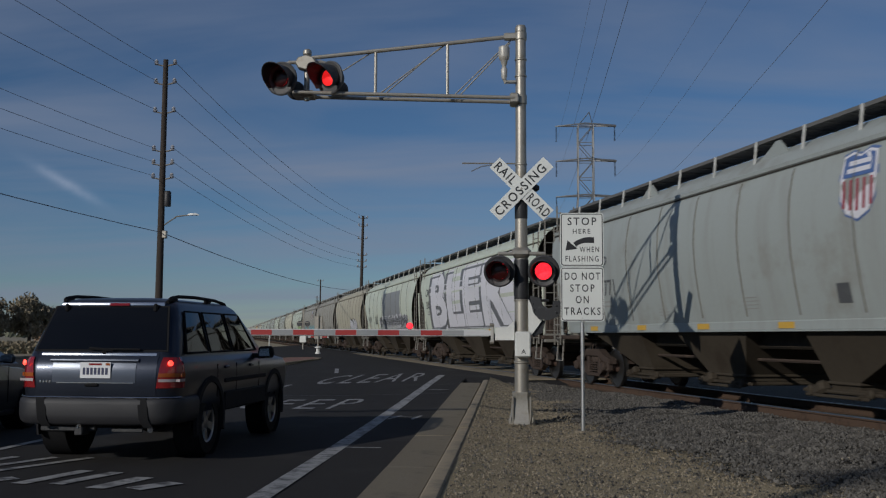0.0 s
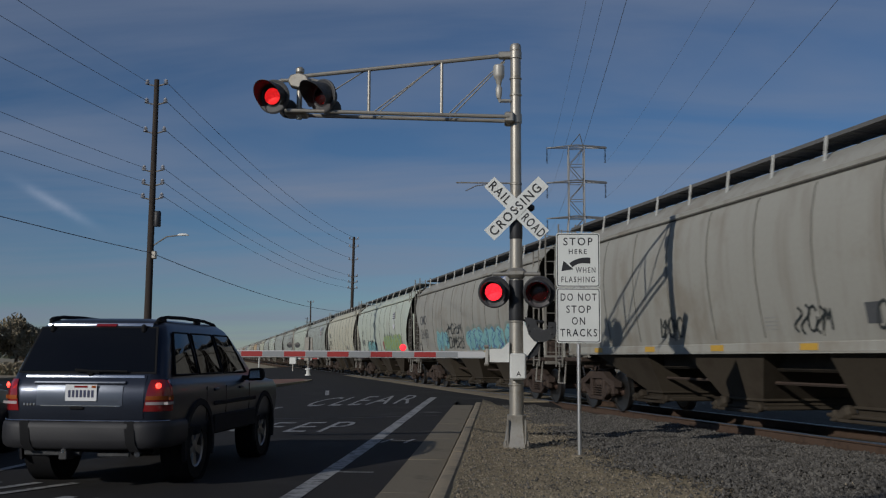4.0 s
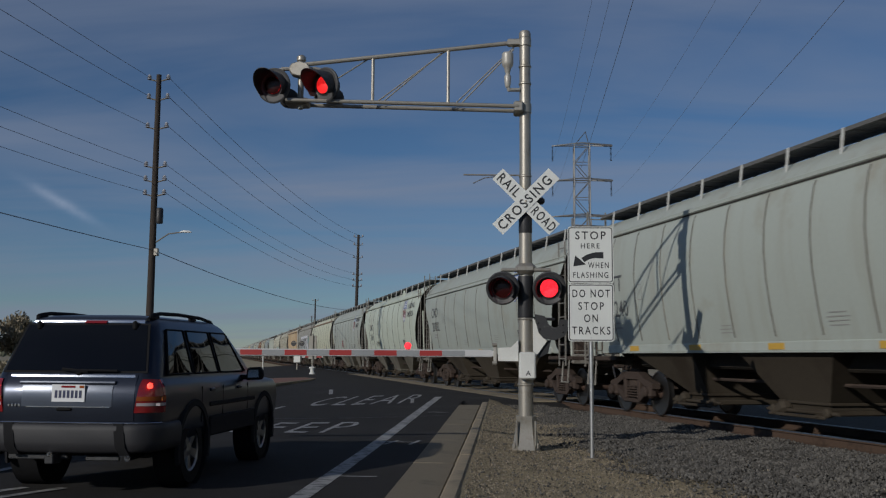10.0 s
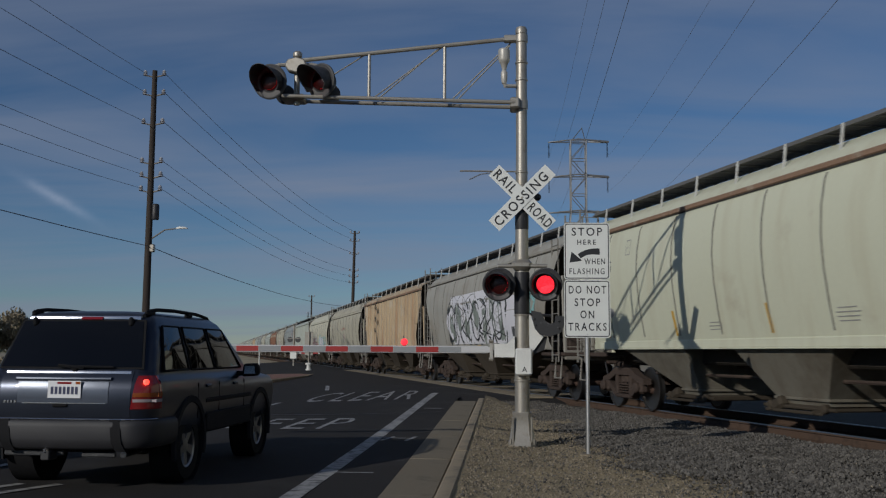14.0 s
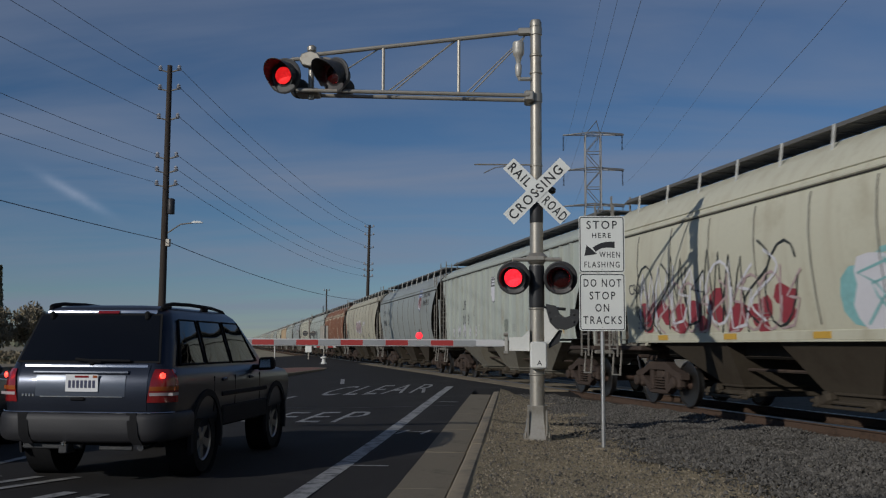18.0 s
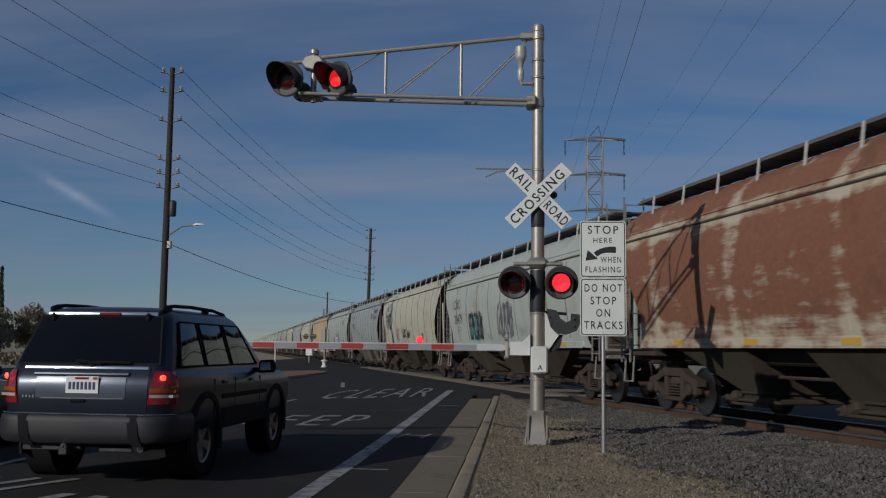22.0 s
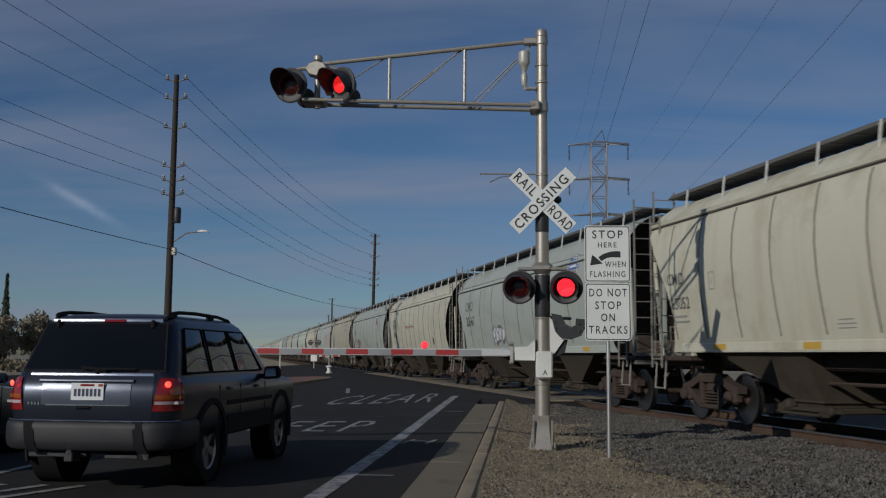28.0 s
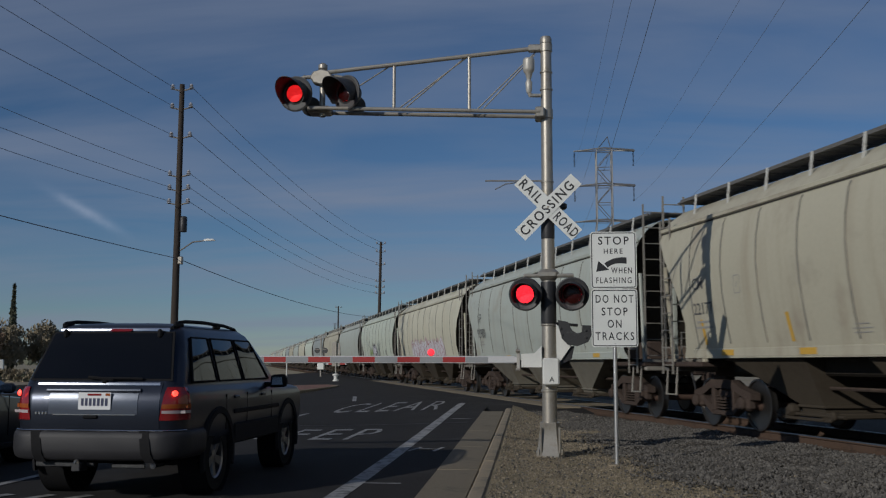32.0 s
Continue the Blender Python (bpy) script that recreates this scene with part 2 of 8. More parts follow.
def glass(name, tint, rough=0.03, alpha=1.0):
    m = bpy.data.materials.new(name)
    m.use_nodes = True
    p = m.node_tree.nodes["Principled BSDF"]
    p.inputs["Base Color"].default_value = (*tint, 1)
    p.inputs["Roughness"].default_value = rough
    p.inputs["Transmission Weight"].default_value = alpha
    p.inputs["IOR"].default_value = 1.45
    return m


ASPHALT = material("asphalt", (0.029, 0.0272, 0.0262), 0.92, spots=(0.041, 0.0385, 0.0368), spot_amount=0.55, fine=90, coarse=0.55, vary=0.35, bump=0.35)
ROAD_PAINT = material("road_paint", (0.3, 0.296, 0.287), 0.7, spots=(0.05, 0.05, 0.05), spot_amount=0.72, fine=60, coarse=5, vary=0.12, bump=0.2)
CONCRETE = material("concrete", (0.27, 0.225, 0.16), 0.85, spots=(0.17, 0.15, 0.115), spot_amount=0.6, fine=70, coarse=1.6, vary=0.18, bump=0.3)
GUTTER_GREY = material("dirty_gutter_concrete", (0.19, 0.163, 0.12), 0.9, spots=(0.1, 0.09, 0.07), spot_amount=0.45, fine=60, coarse=1.3, vary=0.3, bump=0.3)
DIRT = material("dirt", (0.3, 0.245, 0.155), 0.95, spots=(0.19, 0.158, 0.105), spot_amount=0.6, fine=55, coarse=1.1, vary=0.4, bump=0.6)
FIELD = material("field", (0.30, 0.26, 0.19), 0.95, spots=(0.17, 0.17, 0.09), spot_amount=0.55, fine=9, coarse=0.05, vary=0.3, bump=0.4)
BALLAST = material("ballast", (0.066, 0.058, 0.047), 0.9, spots=(0.045, 0.039, 0.031), spot_amount=0.6, fine=34, coarse=2.5, vary=0.55, bump=0.9)
STONE_GREY = material("stone_grey", (0.098, 0.091, 0.081), 0.85, fine=25, coarse=4, vary=0.45, bump=0.3, island=0.5)
STONE_TAN = material("stone_tan", (0.22, 0.186, 0.135), 0.9, fine=25, coarse=4, vary=0.45, bump=0.3, island=0.5)
RAIL_RUST = material("rail_rust", (0.085, 0.056, 0.04), 0.85, spots=(0.055, 0.038, 0.028), spot_amount=0.5, fine=60, coarse=6, vary=0.3, bump=0.2)
RAIL_HEAD = material("rail_head", (0.32, 0.31, 0.3), 0.4, metal=1.0, fine=40, coarse=8, vary=0.15, bump=0.05)
TIE = material("tie_wood", (0.08, 0.056, 0.04), 0.9, spots=(0.12, 0.09, 0.065), spot_amount=0.5, fine=40, coarse=3, vary=0.35, bump=0.5, stretch=(1, 6, 6), random=0.2)
GALV = material("galvanised_steel", (0.36, 0.335, 0.29), 0.46, metal=0.6, spots=(0.28, 0.25, 0.20), spot_amount=0.5, fine=45, coarse=5, vary=0.14, bump=0.06)
GALV_POST = material("sign_post_steel", (0.50, 0.50, 0.49), 0.4, metal=0.8, fine=50, coarse=6, vary=0.12, bump=0.05)
SILVER = material("silver_paint", (0.45, 0.43, 0.385), 0.45, metal=0.25, spots=(0.42, 0.39, 0.34), spot_amount=0.5, fine=40, coarse=5, vary=0.12, bump=0.08)
WHITE_SIGN = material("white_sheeting", (0.69, 0.70, 0.665), 0.4, spots=(0.6, 0.59, 0.54), spot_amount=0.3, fine=70, coarse=3, vary=0.05, bump=0.03)
BLACK_PAINT = material("black_paint", (0.022, 0.022, 0.024), 0.5, spots=(0.05, 0.048, 0.045), spot_amount=0.4, fine=50, coarse=5, vary=0.2, bump=0.08)
SIGN_BLACK = material("sign_black", (0.02, 0.02, 0.022), 0.5, fine=60, coarse=6, vary=0.1, bump=0.0)
GREY_HOOD = material("dark_grey_hood", (0.034, 0.034, 0.036), 0.55, spots=(0.09, 0.088, 0.085), spot_amount=0.5, fine=50, coarse=6, vary=0.2, bump=0.1)
BOX_WHITE = material("box_white_paint", (0.66, 0.66, 0.62), 0.45, spots=(0.42, 0.36, 0.28), spot_amount=0.35, fine=40, coarse=4, vary=0.08, bump=0.06)
GATE_RED = material("gate_red", (0.33, 0.025, 0.022), 0.45, fine=40, coarse=4, vary=0.15, bump=0.03)
GATE_WHITE = material("gate_white", (0.52, 0.52, 0.52), 0.4, fine=40, coarse=4, vary=0.08, bump=0.03)
RED_LIT = glow("red_lamp_lit", (1.0, 0.022, 0.035), 1.7)
DISC_GREY = material("lamp_disc_grey", (0.065, 0.065, 0.066), 0.6, spots=(0.06, 0.06, 0.06), spot_amount=0.5, fine=50, coarse=6, vary=0.2, bump=0.1)
SHEET_GREY = material("gate_grey_sheeting", (0.27, 0.28, 0.285), 0.4, fine=40, coarse=4, vary=0.08, bump=0.03)
RED_LIT_HIGH = glow("red_lamp_lit_high", (0.85, 0.015, 0.015), 1.0)
RED_DIM = material("red_lens_dark", (0.03, 0.003, 0.003), 0.18, fine=60, coarse=6, vary=0.2, bump=0.3)
POLE_WOOD = material("pole_wood", (0.055, 0.045, 0.038), 0.9, spots=(0.09, 0.075, 0.062), spot_amount=0.5, fine=30, coarse=2, vary=0.3, bump=0.4, stretch=(6, 6, 0.4))
CERAMIC = material("insulator_grey", (0.42, 0.42, 0.44), 0.25, fine=30, coarse=4, vary=0.1, bump=0.0)
WIRE = material("wire_grey", (0.15, 0.165, 0.195), 0.6, fine=20, coarse=2, vary=0.1, bump=0.0)
TOWER_STEEL = material("tower_steel", (0.2, 0.2, 0.2), 0.5, metal=0.5, fine=10, coarse=1, vary=0.15, bump=0.0)

# train
CAR_GREY = material("hopper_light_grey", (0.4, 0.43, 0.385), 0.55, spots=(0.33, 0.315, 0.255), spot_amount=0.45, fine=16, coarse=0.7, vary=0.05, bump=0.05, random=0.07, streaks=(0.30, 0.27, 0.21), streak_amount=0.38)
CAR_PALE = material("hopper_pale_green", (0.553, 0.60, 0.50), 0.5, spots=(0.44, 0.43, 0.355), spot_amount=0.38, fine=16, coarse=0.7, vary=0.04, bump=0.05, random=0.06, streaks=(0.36, 0.31, 0.23), streak_amount=0.32)
CAR_CREAM = material("hopper_cream", (0.54, 0.52, 0.405), 0.55, spots=(0.41, 0.375, 0.27), spot_amount=0.5, fine=16, coarse=0.6, vary=0.05, bump=0.05, random=0.06, streaks=(0.32, 0.25, 0.16), streak_amount=0.3)
CAR_TAN = material("hopper_dusty_tan", (0.435, 0.41, 0.315), 0.65, spots=(0.33, 0.295, 0.23), spot_amount=0.55, fine=16, coarse=0.6, vary=0.07, bump=0.06, random=0.06, streaks=(0.25, 0.19, 0.13), streak_amount=0.4)
CAR_DARK = material("hopper_slate_grey", (0.315, 0.34, 0.325), 0.5, spots=(0.25, 0.25, 0.22), spot_amount=0.4, fine=16, coarse=0.7, vary=0.05, bump=0.05, random=0.06, streaks=(0.20, 0.18, 0.15), streak_amount=0.36)
CAR_DUSTY = material("hopper_dusty_grey", (0.335, 0.325, 0.285), 0.65, spots=(0.27, 0.245, 0.20), spot_amount=0.55, fine=16, coarse=0.6, vary=0.07, bump=0.06, random=0.05, streaks=(0.21, 0.18, 0.14), streak_amount=0.55)
# grime, darkened further for the shade of end recesses and chute gaps
SLOPE_GRIME_SHADE = material("slope_grime_and_shade", (0.045, 0.038, 0.03), 0.9, spots=(0.08, 0.062, 0.046), spot_amount=0.5, fine=14, coarse=1.2, vary=0.3, bump=0.15)
# dark tone for the painted shadow line at the eave joint
EAVE_SHADE = material("eave_joint_shade", (0.055, 0.052, 0.046), 0.85, spots=(0.11, 0.10, 0.08), spot_amount=0.45, fine=14, coarse=1.5, vary=0.3, bump=0.1)
# darker than most car sides, so the seams read as thin lines
SEAM_TONE = material("dark_seam", (0.15, 0.145, 0.125), 0.75, spots=(0.23, 0.21, 0.17), spot_amount=0.5, fine=14, coarse=1.5, vary=0.2, bump=0.05)
CAR_RUST = peeling_rust("hopper_rust")
CAR_IVORY = material("hopper_ivory", (0.575, 0.58, 0.44), 0.5, spots=(0.46, 0.43, 0.32), spot_amount=0.4, fine=16, coarse=0.7, vary=0.04, bump=0.05, streaks=(0.40, 0.34, 0.22), streak_amount=0.32)
CAR_ORANGE = material("hopper_faded_orange", (0.47, 0.37, 0.24), 0.7, spots=(0.50, 0.45, 0.36), spot_amount=0.5, fine=14, coarse=0.6, vary=0.12, bump=0.08, streaks=(0.3, 0.15, 0.075), streak_amount=0.7)
TRUCK = material("truck_grime", (0.062, 0.046, 0.038), 0.9, spots=(0.095, 0.07, 0.055), spot_amount=0.5, fine=22, coarse=3, vary=0.3, bump=0.3)
WHEEL_STEEL = material("wheel_rust", (0.085, 0.055, 0.043), 0.8, spots=(0.035, 0.026, 0.022), spot_amount=0.5, fine=30, coarse=5, vary=0.25, bump=0.15)
TREAD = material("wheel_tread", (0.22, 0.21, 0.2), 0.45, metal=1.0, fine=30, coarse=5, vary=0.1, bump=0.0)
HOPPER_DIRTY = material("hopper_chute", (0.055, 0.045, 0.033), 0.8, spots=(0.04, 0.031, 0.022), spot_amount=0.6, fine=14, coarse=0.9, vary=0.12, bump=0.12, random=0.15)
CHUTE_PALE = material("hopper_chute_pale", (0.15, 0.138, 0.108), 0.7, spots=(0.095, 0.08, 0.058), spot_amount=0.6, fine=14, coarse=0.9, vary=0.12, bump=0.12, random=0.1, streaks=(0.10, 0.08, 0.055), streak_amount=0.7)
ROOFWALK = material("roofwalk_grating", (0.125, 0.124, 0.122), 0.8, fine=20, coarse=2, vary=0.3, bump=0.2)
LADDER = material("ladder_paint", (0.23, 0.215, 0.185), 0.6, spots=(0.09, 0.068, 0.05), spot_amount=0.5, fine=20, coarse=4, vary=0.1, bump=0.1)
BRACKET = material("bracket_paint", (0.55, 0.55, 0.52), 0.6, spots=(0.3, 0.26, 0.2), spot_amount=0.4, fine=20, coarse=4, vary=0.1, bump=0.05)
STENCIL = material("stencil_black", (0.08, 0.082, 0.085), 0.6, spots=(0.12, 0.12, 0.12), spot_amount=0.4, fine=30, coarse=4, vary=0.1, bump=0.0)
FAINT = material("stencil_faint", (0.29, 0.285, 0.265), 0.6, fine=30, coarse=4, vary=0.2, bump=0.0)
REFLECT = material("yellow_reflector", (0.55, 0.33, 0.05), 0.4, fine=40, coarse=4, vary=0.15, bump=0.0)
GRAF_WHITE = material("graffiti_white", (0.66, 0.65, 0.68), 0.5, fine=10, coarse=1.5, vary=0.05, bump=0.0)
GRAF_GREY = material("graffiti_grey", (0.15, 0.155, 0.165), 0.5, fine=10, coarse=1.5, vary=0.15, bump=0.0)
GRAF_TEAL = material("graffiti_teal", (0.24, 0.47, 0.47), 0.5, fine=10, coarse=1.5, vary=0.25, bump=0.0)
GRAF_LIME = material("graffiti_lime", (0.34, 0.44, 0.16), 0.5, fine=10, coarse=1.5, vary=0.2, bump=0.0)
GRAF_BLUE = material("graffiti_blue", (0.08, 0.14, 0.32), 0.5, fine=10, coarse=1.5, vary=0.2, bump=0.0)
GRAF_RED = material("graffiti_red", (0.3, 0.045, 0.06), 0.5, fine=10, coarse=1.5, vary=0.2, bump=0.0)
GRAF_WORN_RED = material("faded_red", (0.42, 0.16, 0.13), 0.6, fine=10, coarse=1.5, vary=0.2, bump=0.0)
GRAF_ROSE = material("graffiti_rose", (0.45, 0.33, 0.33), 0.5, fine=10, coarse=1.5, vary=0.15, bump=0.0)
GRAF_BLACK = material("graffiti_black", (0.03, 0.035, 0.035), 0.5, fine=10, coarse=1.5, vary=0.2, bump=0.0)
GRAF_SAGE = material("graffiti_sage", (0.24, 0.27, 0.235), 0.5, fine=10, coarse=1.5, vary=0.15, bump=0.0)
EAVE_RUST = material("eave_rust", (0.24, 0.15, 0.095), 0.75, spots=(0.4, 0.36, 0.28), spot_amount=0.45, fine=14, coarse=2.0, vary=0.3, bump=0.15)
OVERPAINT = material("overpaint_grey", (0.26, 0.255, 0.25), 0.6, spots=(0.34, 0.33, 0.3), spot_amount=0.5, fine=10, coarse=2.5, vary=0.08, bump=0.0)
END_BROWN = material("end_sheet_brown", (0.12, 0.092, 0.072), 0.85, spots=(0.07, 0.052, 0.04), spot_amount=0.5, fine=14, coarse=1.4, vary=0.2, bump=0.15)
BUFFED = material("buff_patch_grey", (0.235, 0.245, 0.25), 0.55, fine=10, coarse=1.0, vary=0.05, bump=0.0)


# ---- mesh helpers ----
class Mesh:
    """Collects vertices and faces of one piece."""

    def __init__(self):
        self.v, self.f = [], []

    def add(self, verts, faces, m=None):
        k = len(self.v)
        self.v += [tuple(m @ Vector(q)) for q in verts] if m else [tuple(q) for q in verts]
        self.f += [tuple(i + k for i in q) for q in faces]
        return self

    def box(self, c, s, b=0.0, m=None):
        """Box by centre and size, its edges chamfered by b."""
        hx, hy, hz = s[0] / 2, s[1] / 2, s[2] / 2
        t = Matrix.Translation(c) if m is None else m @ Matrix.Translation(c)
        b = min(b, 0.45 * min(s))
        if b <= 0:
            v = [(x, y, z) for x in (-hx, hx) for y in (-hy, hy) for z in (-hz, hz)]
            return self.add(v, [(0, 1, 3, 2), (4, 6, 7, 5), (0, 4, 5, 1), (2, 3, 7, 6), (0, 2, 6, 4), (1, 5, 7, 3)], t)
        prof = [(-hx + b, -hy), (hx - b, -hy), (hx, -hy + b), (hx, hy - b), (hx - b, hy), (-hx + b, hy), (-hx, hy - b), (-hx, -hy + b)]
        k = [(1 - b / max(hx, 1e-6)), (1 - b / max(hy, 1e-6))]
        rings = [[(x * k[0], y * k[1], -hz) for x, y in prof], [(x, y, -hz + b) for x, y in prof],
                 [(x, y, hz - b) for x, y in prof], [(x * k[0], y * k[1], hz) for x, y in prof]]
        return self.rings(rings, True, t)

    def rings(self, rings, caps=True, m=None):
        n, v, f = len(rings[0]), [p for r in rings for p in r], []
        for i in range(len(rings) - 1):
            for j in range(n):
                a, b2 = i * n + j, i * n + (j + 1) % n
                f.append((a, b2, b2 + n, a + n))
        if caps:
            f.append(tuple(range(n - 1, -1, -1)))
            f.append(tuple(range((len(rings) - 1) * n, len(rings) * n)))
        return self.add(v, f, m)

    def tube(self, p, q, r, r2=None, seg=10):
        p, q = Vector(p), Vector(q)
        d = (q - p)
        t = d.to_track_quat("Z", "Y").to_matrix().to_4x4()
        r2 = r if r2 is None else r2
        ring = [(math.cos(i * math.tau / seg), math.sin(i * math.tau / seg)) for i in range(seg)]
        return self.rings([[(c * r, s * r, 0) for c, s in ring], [(c * r2, s * r2, d.length) for c, s in ring]], True, Matrix.Translation(p) @ t)

    def path(self, pts, r, seg=8):
        """A round bar bent through points."""
        p = [Vector(q) for q in pts]
        up, rings = None, []
        for i, q in enumerate(p):
            a = (q - p[i - 1]).normalized() if i else (p[1] - q).normalized()
            b = (p[i + 1] - q).normalized() if i + 1 < len(p) else a
            d = (a + b).normalized() if (a + b).length > 1e-4 else a
            if up is None:
                up = d.orthogonal().normalized()
            up = (up - d * up.dot(d)).normalized()
            side = d.cross(up)
            k = 1 / max(0.5, d.dot(a))
            rings.append([tuple(q + (up * math.cos(j * math.tau / seg) + side * math.sin(j * math.tau / seg)) * r * k) for j in range(seg)])
        return self.rings(rings)

    def lathe(self, prof, seg=20, m=None, caps=True):
        """Turns (r, z) points about z."""
        return self.rings([[(r * math.cos(i * math.tau / seg), r * math.sin(i * math.tau / seg), z) for i in range(seg)] for r, z in prof], caps, m)

    def prism(self, outline, z0, z1, m=None):
        """An outline in x and y, from z0 to z1."""
        return self.rings([[(x, y, z0) for x, y in outline], [(x, y, z1) for x, y in outline]], True, m)

    def grid(self, fn, us, vs, m=None):
        nu, nv = len(us), len(vs)
        v = [fn(u, w) for u in us for w in vs]
        f = [(i * nv + j, (i + 1) * nv + j, (i + 1) * nv + j + 1, i * nv + j + 1) for i in range(nu - 1) for j in range(nv - 1)]
        return self.add(v, f, m)

    def data(self, name, mat, smooth=35):
        me = bpy.data.meshes.new(name)
        me.from_pydata(self.v, [], self.f)
        me.materials.append(mat)
        if smooth:
            me.polygons.foreach_set("use_smooth", [True] * len(me.polygons))
            me.set_sharp_from_angle(angle=radians(smooth))
        me.update()
        return me


def part(name, mesh, mat, parent, label="", smooth=35, m=None):
    """One mesh object under a thing or a part. mesh: a Mesh, or mesh data to share."""
    me = mesh.data(name, mat, smooth) if isinstance(mesh, Mesh) else mesh
    ob = new(name, me)
    ob.parent = parent
    if m is not None:
        ob.matrix_basis = m
    if label:
        ob["label"] = label
    return ob


def thing(name, label, category, m=None, group="", kind="", mesh=None, mat=None, smooth=35):
    ob = new(name, mesh.data(name, mat, smooth) if mesh else None)
    if m is not None:
        ob.matrix_basis = m
    return tagged(ob, label, category, group, kind)


def lettering(text, height, bold=0.0, width=None, depth=0.0, align="CENTER", spacing=1.0):
    """Letters as (vertices, faces), in x and y, cap height as given, at most so wide."""
    cu = bpy.data.curves.new("letters", "FONT")
    cu.body, cu.size, cu.align_x, cu.offset, cu.resolution_u = text, height / 0.69, align, bold * height, 3
    cu.extrude, cu.space_character = depth, spacing
    ob = bpy.data.objects.new("letters", cu)
    me = bpy.data.meshes.new_from_object(ob)
    v = [tuple(q.co) for q in me.vertices]
    f = [tuple(q.vertices) for q in me.polygons]
    bpy.data.objects.remove(ob); bpy.data.curves.remove(cu); bpy.data.meshes.remove(me)
    if width:
        xs = [q[0] for q in v]
        k = width / (max(xs) - min(xs))
        v = [(x * k, y, z) for x, y, z in v]
    return v, f


# ---- ground, road and track ----
TRACK_X, SLOPE, RAIL_Z = 10.17, 0.293, 0.20
_c = math.cos(math.atan(SLOPE))
ALONG = Vector((-SLOPE * _c, _c, 0))
FOOT = Vector((TRACK_X, 0, 0)) - ALONG * (TRACK_X * ALONG.x)
TRACK_TURN = math.degrees(math.atan2(ALONG.y, ALONG.x))
AWAY = Vector((_c, SLOPE * _c, 0))


def on_track(s, d=0.0, z=0.0):
    """A point s metres along the track, d metres beyond its middle."""
    return FOOT + ALONG * s + AWAY * d + Vector((0, 0, z))


def track_gap(x, y):
    return (x - FOOT.x) * AWAY.x + (y - FOOT.y) * AWAY.y


def road_z(x, y):
    d = max(0.0, abs(track_gap(x, y)) - 2.2) / 6.5
    k = max(0.0, 1.0 - d)
    return 0.185 * k * k * (3 - 2 * k)
rng = random.Random(7)

# the wide flat land
g = Mesh()
g.grid(lambda u, v: (u, v, -0.09), [-3000, -300, -60, 60, 300, 3000], [-3000, -300, -60, 60, 300, 3000])
thing("ground", "flat dry field with sparse low weeds", "ground", kind="structure", mesh=g, mat=FIELD)

# the road, with the rise onto the crossing
g = Mesh()
xs = [-27 + 0.9 * i for i in range(29)]
xs[-1] = -1.16
ys = [-60, -30] + [-12 + 1.5 * i for i in range(60)] + [85, 100, 130, 200, 320]
g.grid(lambda u, v: (u, v, road_z(u, v) - 0.004), xs, ys)
g.grid(lambda u, v: (u, v, road_z(u, v) - 0.004 if v > 26.5 else 0.02), [-1.2, -0.6, 0.2, 1.0, 2.0], [25.9] + [27.3 + 1.2 * i for i in range(14)])
ROAD = thing("road", "dark worn asphalt road with patched seams", "road", kind="structure", mesh=g, mat=ASPHALT)


def strip(mesh, x0, y0, x1, y1, w, z=0.006, n=10):
    """A painted strip along the road from one point to another."""
    d = Vector((x1 - x0, y1 - y0)).normalized()
    p = Vector((-d.y, d.x)) * w / 2
    k = len(mesh.v)
    for i in range(n + 1):
        x, y = x0 + (x1 - x0) * i / n, y0 + (y1 - y0) * i / n
        for q in (-1, 1):
            mesh.v.append((x + q * p.x, y + q * p.y, road_z(x, y) + z))
    mesh.f += [(k + 2 * i, k + 2 * i + 1, k + 2 * i + 3, k + 2 * i + 2) for i in range(n)]
    return mesh


def road_word(name, text, x0, x1, y0, y1, label):
    v, f = lettering(text, 1.0, -0.004, None, 0, spacing=1.25)
    lx, hx = min(q[0] for q in v), max(q[0] for q in v)
    m = Mesh()
    m.v = [(x0 + (x - lx) / (hx - lx) * (x1 - x0), y0 + y * (y1 - y0), 0) for x, y, z in v]
    m.v = [(x, y, road_z(x, y) + 0.006) for x, y, z in m.v]
    m.f = f
    return thing(name, label, "road marking", kind="structure", mesh=m, mat=ROAD_PAINT, smooth=0)


thing("edge_line", "worn white edge line painted along the road", "road marking", kind="structure",
      mesh=strip(Mesh(), -1.98, -20, -1.98, 29.2, 0.2, n=60), mat=ROAD_PAINT, smooth=0)
road_word("road_marking", "KEEP", -5.35, -2.88, 17.3, 19.9, "worn white word painted on the asphalt")
road_word("road_marking", "CLEAR", -5.45, -2.45, 26.2, 31.0, "worn white word painted on the asphalt")
for x0, y0, x1, y1, w in ((-5.9, -20, -5.9, 5.0, 0.12), (-5.9, 10.5, -5.9, 13.0, 0.12), (-5.9, 23, -5.9, 26, 0.12), (-5.9, 33, -6.6, 37, 0.14), (-9.3, 12, -9.3, 16, 0.12)):
    thing("lane_line", "short worn white lane line on the asphalt", "road marking", kind="structure", mesh=strip(Mesh(), x0, y0, x1, y1, w, n=4), mat=ROAD_PAINT, smooth=0)
